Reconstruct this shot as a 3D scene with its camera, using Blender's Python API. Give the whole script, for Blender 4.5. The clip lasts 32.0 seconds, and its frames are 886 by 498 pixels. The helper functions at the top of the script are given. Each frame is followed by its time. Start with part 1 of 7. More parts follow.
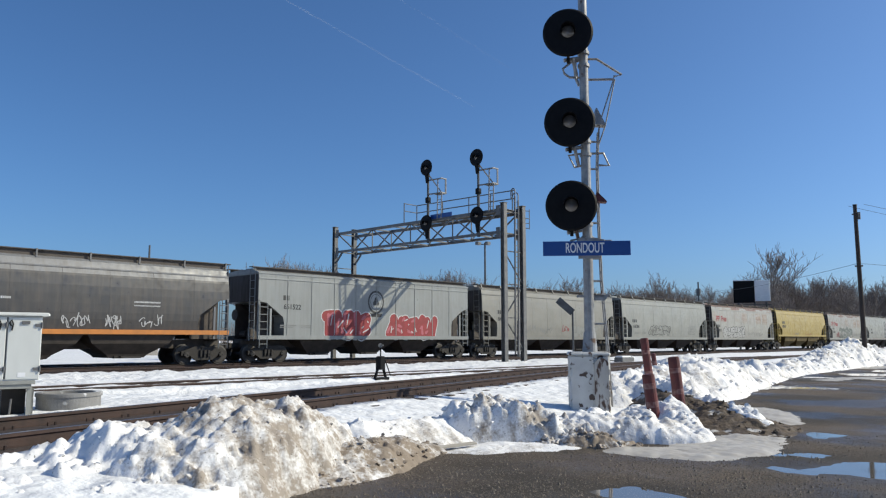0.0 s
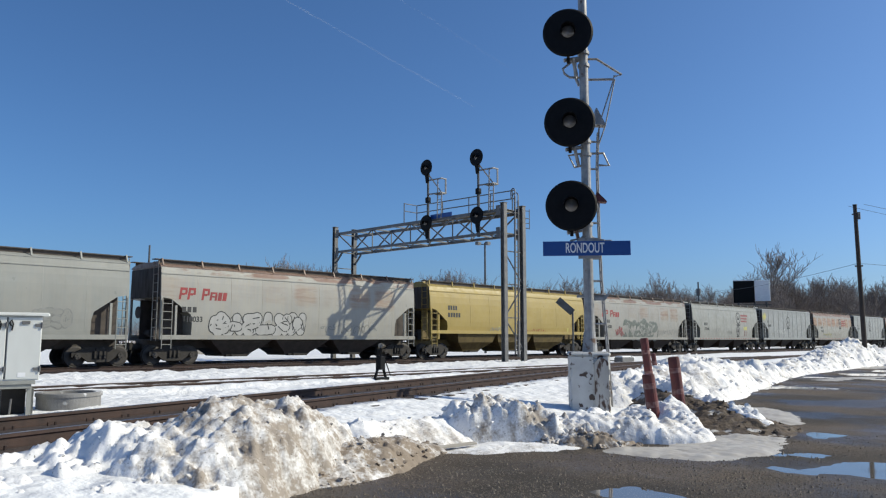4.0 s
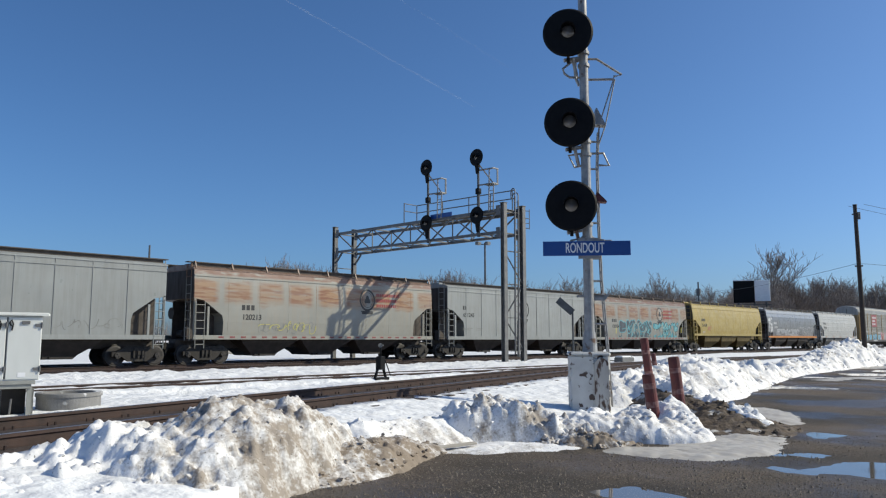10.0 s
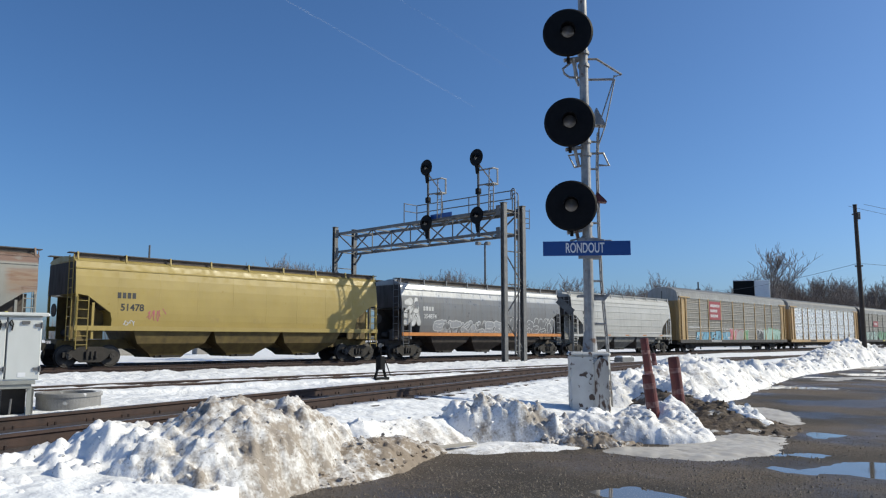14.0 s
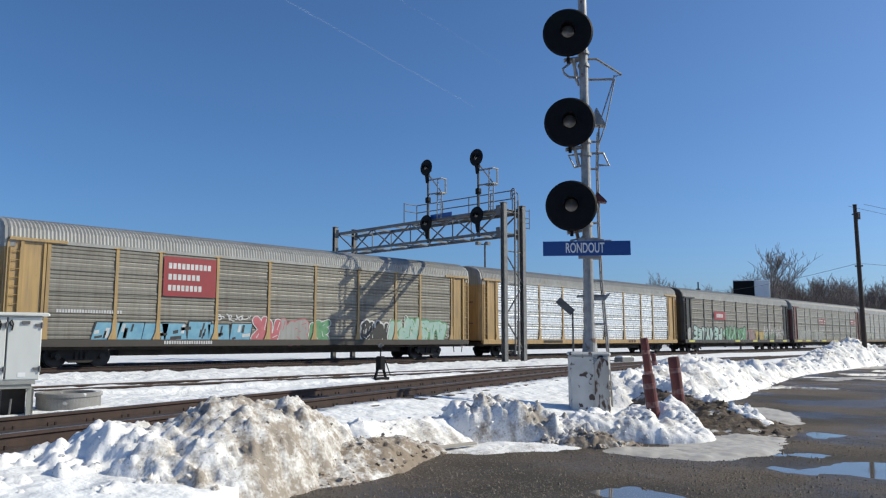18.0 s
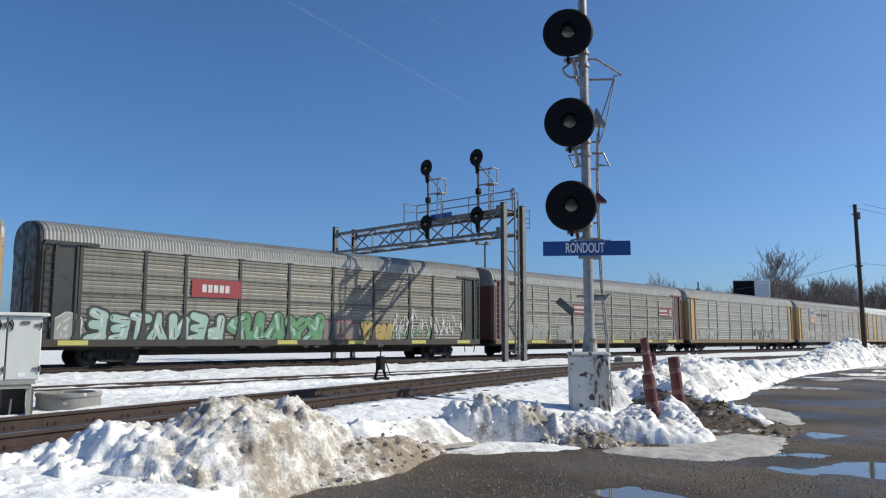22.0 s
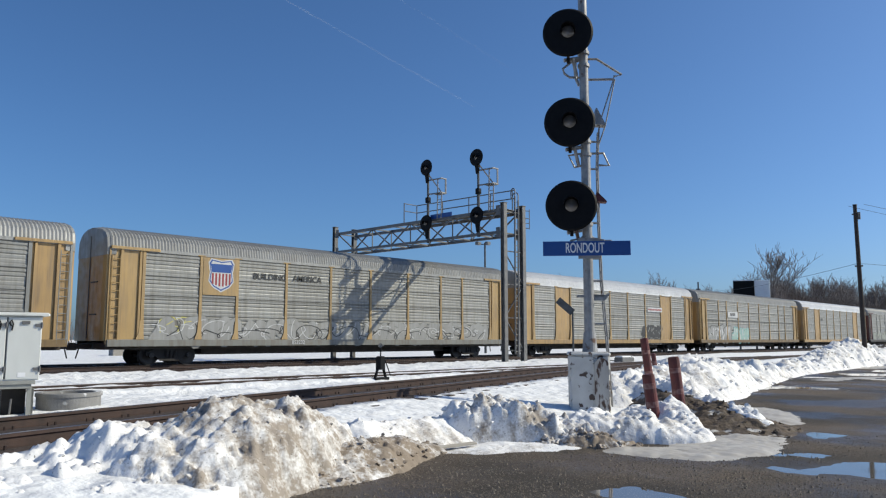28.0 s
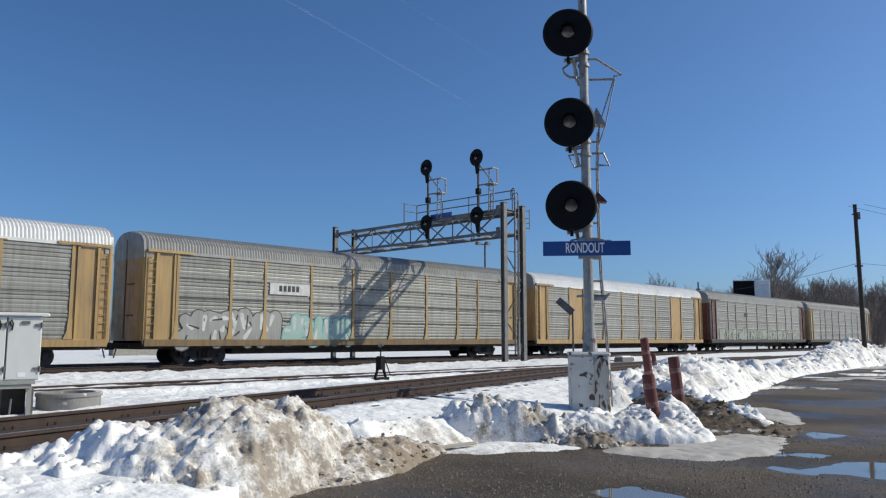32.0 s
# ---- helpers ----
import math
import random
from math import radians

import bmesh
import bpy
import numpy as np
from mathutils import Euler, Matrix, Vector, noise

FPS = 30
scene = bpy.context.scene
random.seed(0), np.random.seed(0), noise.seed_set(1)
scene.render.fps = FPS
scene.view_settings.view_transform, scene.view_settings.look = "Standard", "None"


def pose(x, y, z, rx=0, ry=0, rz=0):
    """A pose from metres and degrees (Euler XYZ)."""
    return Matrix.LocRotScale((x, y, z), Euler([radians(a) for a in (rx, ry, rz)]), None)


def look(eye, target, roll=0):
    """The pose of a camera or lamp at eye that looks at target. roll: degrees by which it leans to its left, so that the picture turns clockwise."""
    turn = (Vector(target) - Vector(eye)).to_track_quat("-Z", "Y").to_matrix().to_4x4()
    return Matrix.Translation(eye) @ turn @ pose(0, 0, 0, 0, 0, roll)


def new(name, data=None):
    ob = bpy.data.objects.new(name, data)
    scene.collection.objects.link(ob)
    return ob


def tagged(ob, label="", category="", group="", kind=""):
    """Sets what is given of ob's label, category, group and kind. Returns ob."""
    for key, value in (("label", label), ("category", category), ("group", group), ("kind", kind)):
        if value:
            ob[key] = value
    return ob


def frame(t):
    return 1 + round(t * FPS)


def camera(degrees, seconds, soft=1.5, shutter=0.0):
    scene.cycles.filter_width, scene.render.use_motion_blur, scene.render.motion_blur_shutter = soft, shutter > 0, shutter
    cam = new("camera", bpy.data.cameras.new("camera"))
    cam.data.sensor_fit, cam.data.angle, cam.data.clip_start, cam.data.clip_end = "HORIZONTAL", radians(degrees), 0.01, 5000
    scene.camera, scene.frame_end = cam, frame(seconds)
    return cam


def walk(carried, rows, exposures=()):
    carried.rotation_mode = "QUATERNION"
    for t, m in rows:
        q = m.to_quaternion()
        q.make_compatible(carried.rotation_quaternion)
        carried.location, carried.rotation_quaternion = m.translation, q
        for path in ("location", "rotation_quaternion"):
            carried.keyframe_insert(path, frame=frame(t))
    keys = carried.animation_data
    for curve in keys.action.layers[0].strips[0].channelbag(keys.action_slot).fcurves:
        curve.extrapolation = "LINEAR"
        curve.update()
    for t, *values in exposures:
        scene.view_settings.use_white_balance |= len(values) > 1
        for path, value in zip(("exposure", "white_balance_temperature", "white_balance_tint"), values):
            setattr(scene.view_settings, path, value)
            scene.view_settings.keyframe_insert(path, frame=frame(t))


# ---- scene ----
cam = camera(60.3, 32.0, soft=1.2)
EYE = (0.0, 0.0, 1.15)
CAM = pose(*EYE, 90 + 6.78, 0, 43.41 - 90)
walk(cam, [(0.0, CAM), (32.0, CAM)], [(0.0, 0.10, 5330, 4), (3.0, 0.09, 5330, 4), (8.0, 0.02, 5330, 4), (12.0, 0.06, 5330, 4), (20.0, 0.07, 5330, 4), (25.0, 0.11, 5330, 4), (28.0, 0.04, 5330, 4), (31.0, -0.05, 5330, 4), (32.0, -0.04, 5330, 4)])

# ---- light ----
SUN_DIR = Vector((1.12, -1.0, 1.02)).normalized()
world = bpy.data.worlds.new("world")
scene.world = world
world.use_nodes = True
wn = world.node_tree
sky = wn.nodes.new("ShaderNodeTexSky")
sky.sky_type = "NISHITA"
sky.sun_disc = False
sky.sun_elevation = math.asin(SUN_DIR.z)
sky.sun_rotation = math.atan2(SUN_DIR.x, SUN_DIR.y)
sky.altitude, sky.air_density, sky.dust_density, sky.ozone_density = 300, 0.85, 1.8, 5.3
wn.links.new(sky.outputs[0], wn.nodes["Background"].inputs[0])
wn.nodes["Background"].inputs[1].default_value = 0.102
sun_data = bpy.data.lights.new("sun", "SUN")
sun_data.energy, sun_data.angle, sun_data.color = 4.7, radians(0.53), (1.0, 0.80, 0.53)
sun = new("sun", sun_data)
sun.matrix_world = look((0, 0, 60), Vector((0, 0, 60)) - SUN_DIR)
CONTRAIL = ((1443.6, 2162.4, 1192.7), (1963.3, 1704.5, 810.8), (1761.1, 1912.7, 1220.4), (2039.8, 1612.2, 951.7))


# ---- materials ----
def surface(name, a, b, rough=0.6, metal=0.0, scale=3.0, sharp=0.5, stretch=(1, 1, 1), bump=0.0, bump_scale=40.0,
            rough_var=0.1, rough_scale=None, third=None, third_scale=1.0, third_cut=(0.5, 0.65), spec=0.5, deep=0.02):
    """Two colours by noise at one scale, an optional third in patches at another, and a fine relief."""
    m = bpy.data.materials.new(name)
    m.use_nodes = True
    nt = m.node_tree
    bs = nt.nodes["Principled BSDF"]
    co = nt.nodes.new("ShaderNodeTexCoord")
    mp = nt.nodes.new("ShaderNodeMapping")
    mp.inputs["Scale"].default_value = stretch
    nt.links.new(co.outputs["Object"], mp.inputs[0])

    def tex(sc, vec, detail=6.0):
        n = nt.nodes.new("ShaderNodeTexNoise")
        n.inputs["Scale"].default_value, n.inputs["Detail"].default_value = sc, detail
        nt.links.new(vec, n.inputs["Vector"])
        return n.outputs["Fac"]

    def mix(fac, c1, c2):
        x = nt.nodes.new("ShaderNodeMix")
        x.data_type = "RGBA"
        nt.links.new(fac, x.inputs[0])
        for v, s in ((c1, x.inputs[6]), (c2, x.inputs[7])):
            if isinstance(v, tuple):
                s.default_value = (*v, 1)
            else:
                nt.links.new(v, s)
        return x.outputs[2]

    def ramp(fac, lo, hi):
        r = nt.nodes.new("ShaderNodeMapRange")
        r.inputs[1].default_value, r.inputs[2].default_value = lo, hi
        nt.links.new(fac, r.inputs[0])
        return r.outputs[0]

    n1 = tex(scale, mp.outputs[0])
    w = 0.5 - 0.45 * sharp
    col = mix(ramp(n1, 0.5 - w * 0.6, 0.5 + w * 0.6), a, b)
    if third:
        col = mix(ramp(tex(third_scale, mp.outputs[0], 4.0), *third_cut), col, third)
    nt.links.new(col, bs.inputs["Base Color"])
    bs.inputs["Metallic"].default_value = metal
    bs.inputs["Specular IOR Level"].default_value = spec
    nr = nt.nodes.new("ShaderNodeMapRange")
    nr.inputs[3].default_value, nr.inputs[4].default_value = max(0.02, rough - rough_var), min(1, rough + rough_var)
    nt.links.new(ramp(tex(rough_scale, co.outputs["Object"]), 0.4, 0.6) if rough_scale else tex(scale * 2.3, co.outputs["Object"]), nr.inputs[0])
    nt.links.new(nr.outputs[0], bs.inputs["Roughness"])
    if bump:
        bp = nt.nodes.new("ShaderNodeBump")
        bp.inputs["Strength"].default_value, bp.inputs["Distance"].default_value = min(1, bump), deep
        nt.links.new(tex(bump_scale, co.outputs["Object"]), bp.inputs["Height"])
        nt.links.new(bp.outputs[0], bs.inputs["Normal"])
    return m


def paint(name, c, dirt=0.35, grime=(0.12, 0.10, 0.08), rough=0.5, rust=0.0, metal=0.0, streak=0.5):
    """Freight car paint: broad fading, thin vertical streaks of dirt and, if wanted, rust that bleeds from the upper side."""
    m = bpy.data.materials.new(name)
    m.use_nodes = True
    nt = m.node_tree
    bs = nt.nodes["Principled BSDF"]
    co = nt.nodes.new("ShaderNodeTexCoord")

    def tex(sc, stretch, detail=5.0):
        mp = nt.nodes.new("ShaderNodeMapping")
        mp.inputs["Scale"].default_value = stretch
        nt.links.new(co.outputs["Object"], mp.inputs[0])
        n = nt.nodes.new("ShaderNodeTexNoise")
        n.inputs["Scale"].default_value, n.inputs["Detail"].default_value = sc, detail
        nt.links.new(mp.outputs[0], n.inputs["Vector"])
        return n.outputs["Fac"]

    def ramp(fac, lo, hi, top=1.0):
        r = nt.nodes.new("ShaderNodeMapRange")
        r.inputs[1].default_value, r.inputs[2].default_value, r.inputs[4].default_value = lo, hi, top
        nt.links.new(fac, r.inputs[0])
        return r.outputs[0]

    def mix(fac, c1, c2):
        x = nt.nodes.new("ShaderNodeMix")
        x.data_type = "RGBA"
        nt.links.new(fac, x.inputs[0])
        for v, s in ((c1, x.inputs[6]), (c2, x.inputs[7])):
            if isinstance(v, tuple):
                s.default_value = (*v, 1)
            else:
                nt.links.new(v, s)
        return x.outputs[2]

    col = mix(ramp(tex(0.7, (1, 1, 1)), 0.3, 0.7), c, tuple(v * 0.84 for v in c))
    col = mix(ramp(tex(2.4, (2.5, 2.5, 0.22)), 0.42, 0.75, min(1.0, dirt * 1.6)), col, grime)
    col = mix(ramp(tex(9.0, (3, 3, 0.12)), 0.55, 0.8, min(1.0, dirt * streak * 2)), col, tuple(v * 0.6 for v in grime))
    if rust:
        sep = nt.nodes.new("ShaderNodeSeparateXYZ")
        nt.links.new(co.outputs["Object"], sep.inputs[0])

        def math(op, p, q):
            n = nt.nodes.new("ShaderNodeMath")
            n.operation = op
            for v, k in ((p, 0), (q, 1)):
                if isinstance(v, float):
                    n.inputs[k].default_value = v
                else:
                    nt.links.new(v, n.inputs[k])
            return n.outputs[0]

        # scaled patches, one to a panel between the inner posts, smeared lengthways, and brown grime along the top
        band = math("MULTIPLY", ramp(math("ADD", sep.outputs[2], math("MULTIPLY", tex(1.1, (1, 1, 1)), 0.7)), 3.1, 3.5), ramp(sep.outputs[2], 4.05, 3.8))
        u = math("ADD", math("MULTIPLY", sep.outputs[0], 1 / 1.85), 0.5)
        fr = math("FRACT", u, 0.0)
        box = math("MULTIPLY", ramp(fr, 0.04, 0.2), ramp(fr, 0.96, 0.8))
        cell = nt.nodes.new("ShaderNodeTexWhiteNoise")
        cell.noise_dimensions = "1D"
        nt.links.new(math("FLOOR", u, 0.0), cell.inputs["W"])
        amount = math("ADD", math("MULTIPLY", cell.outputs["Value"], 0.5), 1.25 * rust - 0.43)
        cols = ramp(math("MULTIPLY", math("MULTIPLY", box, band), amount), 0.0, 0.9)
        col = mix(math("MULTIPLY", cols, ramp(tex(1.5, (0.5, 0.5, 3.5), 6.0), 0.25, 0.5)), col, (0.27, 0.165, 0.085))
        deep = math("MULTIPLY", cols, ramp(tex(1.1, (0.6, 0.6, 5.0), 7.0), 0.47, 0.58))
        col = mix(math("MULTIPLY", deep, 0.85), col, (0.17, 0.065, 0.03))
        rim = math("MULTIPLY", ramp(sep.outputs[2], 4.15, 4.25), ramp(tex(0.9, (0.8, 0.8, 3.0), 7.0), 0.52 - 0.2 * rust, 0.62 - 0.2 * rust))
        col = mix(math("MULTIPLY", rim, 0.85), col, (0.16, 0.075, 0.045))
    oi = nt.nodes.new("ShaderNodeObjectInfo")
    hv = nt.nodes.new("ShaderNodeHueSaturation")
    tone = nt.nodes.new("ShaderNodeMapRange")
    tone.inputs[3].default_value, tone.inputs[4].default_value = 0.88, 1.1
    nt.links.new(oi.outputs["Random"], tone.inputs[0])
    nt.links.new(tone.outputs[0], hv.inputs["Value"])
    nt.links.new(col, hv.inputs["Color"])
    nt.links.new(hv.outputs[0], bs.inputs["Base Color"])
    bs.inputs["Metallic"].default_value = metal
    nt.links.new(ramp(tex(3.0, (1, 1, 1)), 0.0, 1.0, min(1.0, rough * 2)), bs.inputs["Roughness"])
    return m


def dirty_snow(name, dirt, cut, seed, drift=None):
    """Ploughed snow with patches of brown grit, broken up at a fine scale, and dark specks."""
    m = surface(name, (0.88, 0.87, 0.86), (0.80, 0.78, 0.75), 0.8, 0, 4.0, 0.4, bump=0.5, bump_scale=15, spec=0.2, deep=0.03)
    nt = m.node_tree
    bs = nt.nodes["Principled BSDF"]
    base = bs.inputs["Base Color"].links[0].from_socket
    co = nt.nodes.new("ShaderNodeTexCoord")
    mp = nt.nodes.new("ShaderNodeMapping")
    mp.inputs["Location"].default_value = (seed, seed * 0.7, 0)
    nt.links.new(co.outputs["Object"], mp.inputs[0])
    parts = []
    for sc, k in ((0.7, 0.6), (2.6, 0.5), (9.0, 0.5), (32.0, 0.37)):
        n = nt.nodes.new("ShaderNodeTexNoise")
        n.inputs["Scale"].default_value, n.inputs["Detail"].default_value = sc, 5
        nt.links.new(mp.outputs[0], n.inputs["Vector"])
        mu = nt.nodes.new("ShaderNodeMath")
        mu.operation = "MULTIPLY"
        mu.inputs[1].default_value = k
        nt.links.new(n.outputs["Fac"], mu.inputs[0])
        parts.append(mu.outputs[0])
    tot = parts[0]
    for p in parts[1:]:
        ad = nt.nodes.new("ShaderNodeMath")
        nt.links.new(tot, ad.inputs[0])
        nt.links.new(p, ad.inputs[1])
        tot = ad.outputs[0]
    if drift:
        # the plough left more grit towards one end: dot product with a direction, from a to b
        dp, dr, ad = nt.nodes.new("ShaderNodeVectorMath"), nt.nodes.new("ShaderNodeMapRange"), nt.nodes.new("ShaderNodeMath")
        dp.operation = "DOT_PRODUCT"
        dp.inputs[1].default_value = (*drift[0], 0)
        nt.links.new(co.outputs["Object"], dp.inputs[0])
        dr.inputs[1].default_value, dr.inputs[2].default_value, dr.inputs[3].default_value, dr.inputs[4].default_value = drift[1], drift[2], -0.1, 0.12
        nt.links.new(dp.outputs["Value"], dr.inputs[0])
        nt.links.new(tot, ad.inputs[0])
        nt.links.new(dr.outputs[0], ad.inputs[1])
        tot = ad.outputs[0]
    mr = nt.nodes.new("ShaderNodeMapRange")
    mr.inputs[1].default_value, mr.inputs[2].default_value, mr.inputs[4].default_value = cut, cut + 0.24, dirt
    nt.links.new(tot, mr.inputs[0])
    mx = nt.nodes.new("ShaderNodeMix")
    mx.data_type = "RGBA"
    nt.links.new(mr.outputs[0], mx.inputs[0])
    nt.links.new(base, mx.inputs[6])
    mx.inputs[7].default_value = (0.25, 0.205, 0.155, 1)
    n = nt.nodes.new("ShaderNodeTexNoise")
    n.inputs["Scale"].default_value, n.inputs["Detail"].default_value = 38, 3
    nt.links.new(mp.outputs[0], n.inputs["Vector"])
    sp = nt.nodes.new("ShaderNodeMapRange")
    sp.inputs[1].default_value, sp.inputs[2].default_value, sp.inputs[4].default_value = 0.66, 0.70, 0.8
    nt.links.new(n.outputs["Fac"], sp.inputs[0])
    grit = nt.nodes.new("ShaderNodeMix")
    grit.data_type = "RGBA"
    nt.links.new(sp.outputs[0], grit.inputs[0])
    nt.links.new(mx.outputs[2], grit.inputs[6])
    grit.inputs[7].default_value = (0.07, 0.055, 0.04, 1)
    nt.links.new(grit.outputs[2], bs.inputs["Base Color"])
    return m


SNOW = surface("snow", (0.86, 0.86, 0.86), (0.74, 0.735, 0.725), 0.75, 0, 2.6, 0.4, bump=0.9, bump_scale=3.2, spec=0.25, deep=0.12)
SNOW_HEAP = dirty_snow("ploughed_snow", 0.75, 1.01, 3.1)
# real grit, made heavier to stand in for the bank's shaded front
SNOW_SOILED_SHADED = dirty_snow("soiled_shaded_snow", 0.85, 0.86, 9.4)
SNOW_GRIT = dirty_snow("gritty_snow_clods", 1.0, 0.76, 6.2)
SNOW_DIRTY = dirty_snow("gritty_ploughed_snow", 0.9, 0.93, 3.6, ((0.687, -0.727), -3.4, -1.6))
MUD = surface("thawing_mud", (0.13, 0.095, 0.06), (0.06, 0.045, 0.03), 0.8, 0, 5, 0.3, bump=0.8, bump_scale=24, third=(0.5, 0.48, 0.45), third_scale=2.5, third_cut=(0.6, 0.66))
GRAVEL = surface("gravel_lot", (0.17, 0.13, 0.09), (0.036, 0.028, 0.02), 0.66, 0, 34, 0.5, bump=1.0, bump_scale=45,
                 third=(0.047, 0.038, 0.028), third_scale=0.35, third_cut=(0.42, 0.6), rough_var=0.3, rough_scale=0.5, spec=0.4)
WATER = surface("puddle_water", (0.13, 0.115, 0.095), (0.16, 0.14, 0.115), 0.04, 0, 2, 0.2, rough_var=0.02, spec=1.0)
SLUSH = surface("slush", (0.56, 0.52, 0.45), (0.40, 0.36, 0.3), 0.5, 0, 3, 0.3, bump=0.4, bump_scale=12, rough_var=0.2)
BALLAST = surface("ballast", (0.07, 0.05, 0.04), (0.024, 0.018, 0.015), 0.9, 0, 14, 0.4, bump=1.0, bump_scale=22)
TIE = surface("tie_wood", (0.06, 0.04, 0.03), (0.03, 0.022, 0.018), 0.85, 0, 4, 0.3, (1, 6, 6), 0.5, 30)
RAIL = surface("rail_rust", (0.062, 0.036, 0.027), (0.03, 0.02, 0.017), 0.7, 0.2, 6, 0.3, bump=0.2, bump_scale=60)
RAIL_TOP = surface("rail_polished", (0.42, 0.42, 0.43), (0.3, 0.3, 0.31), 0.3, 1.0, 3, 0.3)
GALV = surface("galvanised_steel", (0.175, 0.17, 0.165), (0.105, 0.105, 0.105), 0.55, 0.3, 5, 0.3, bump=0.05)
SILVER = surface("aluminium_paint", (0.34, 0.335, 0.33), (0.22, 0.215, 0.21), 0.5, 0.3, 7, 0.4, third=(0.12, 0.07, 0.045),
                 third_scale=5, third_cut=(0.62, 0.7))
SLATE = surface("slate_steel", (0.09, 0.095, 0.1), (0.06, 0.062, 0.066), 0.6, 0.2, 4)
BLACK = surface("black_paint", (0.004, 0.004, 0.005), (0.008, 0.008, 0.009), 0.6, 0, 8, 0.3, spec=0.15)
BLUE = surface("sign_blue", (0.015, 0.055, 0.23), (0.02, 0.065, 0.26), 0.4, 0, 3, 0.2)
WHITE = surface("white_paint", (0.78, 0.78, 0.78), (0.68, 0.68, 0.68), 0.5, 0, 4, 0.3)
BOX_PAINT = surface("chipped_white_paint", (0.62, 0.61, 0.57), (0.5, 0.48, 0.44), 0.55, 0, 3, 0.4, bump=0.2, bump_scale=14,
                    third=(0.075, 0.05, 0.038), third_scale=8, third_cut=(0.58, 0.62))
PEELING = surface("peeling_white_paint", (0.6, 0.58, 0.52), (0.45, 0.41, 0.35), 0.6, 0, 3, 0.4, (1, 1, 0.35), 0.3, 14, third=(0.085, 0.05, 0.034), third_scale=9, third_cut=(0.5, 0.55))
RED_RUST = surface("red_bollard_paint", (0.14, 0.025, 0.024), (0.07, 0.022, 0.02), 0.6, 0, 5, 0.4, bump=0.1)
CABINET = surface("cabinet_paint", (0.62, 0.625, 0.59), (0.52, 0.525, 0.495), 0.5, 0, 2, 0.3, (1, 1, 0.3))
CONCRETE = surface("concrete", (0.34, 0.32, 0.29), (0.24, 0.225, 0.2), 0.85, 0, 5, 0.3, bump=0.3, bump_scale=30)
DARK_CONCRETE = surface("damp_concrete", (0.24, 0.235, 0.225), (0.16, 0.155, 0.15), 0.85, 0, 4, 0.3, bump=0.3, bump_scale=30, third=(0.6, 0.6, 0.6), third_scale=3, third_cut=(0.58, 0.66))
UNDER = surface("underframe_grime", (0.085, 0.07, 0.058), (0.045, 0.038, 0.033), 0.75, 0, 3, 0.3)
TRUCK = surface("truck_steel", (0.03, 0.025, 0.021), (0.016, 0.014, 0.012), 0.75, 0.0, 4, 0.3)
WHEEL = surface("wheel_steel", (0.05, 0.043, 0.037), (0.03, 0.027, 0.025), 0.6, 0.1, 4, 0.3)
BARK = surface("bark", (0.24, 0.205, 0.18), (0.14, 0.117, 0.103), 0.9, 0, 4, 0.3)
# cabinet paint darkened, with the shadow below the cabinet in its colour
PLINTH_SHADE = surface("shaded_cabinet_paint", (0.3, 0.3, 0.27), (0.22, 0.22, 0.2), 0.6, 0, 4, 0.3)
POLE_WOOD = surface("pole_wood", (0.055, 0.042, 0.035), (0.032, 0.026, 0.023), 0.85, 0, 5, 0.3, (4, 4, 0.3))
LENS = surface("signal_lens", (0.2, 0.185, 0.17), (0.15, 0.135, 0.12), 0.2, 0, 3, 0.3)


# ---- mesh tools ----
def mesh_of(name, verts, faces, mats, index=None, smooth=False):
    me = bpy.data.meshes.new(name)
    me.from_pydata(verts, [], faces)
    for m in mats:
        me.materials.append(m)
    if index is not None:
        me.polygons.foreach_set("material_index", index)
    if smooth:
        me.polygons.foreach_set("use_smooth", [True] * len(me.polygons))
    me.update()
    return me


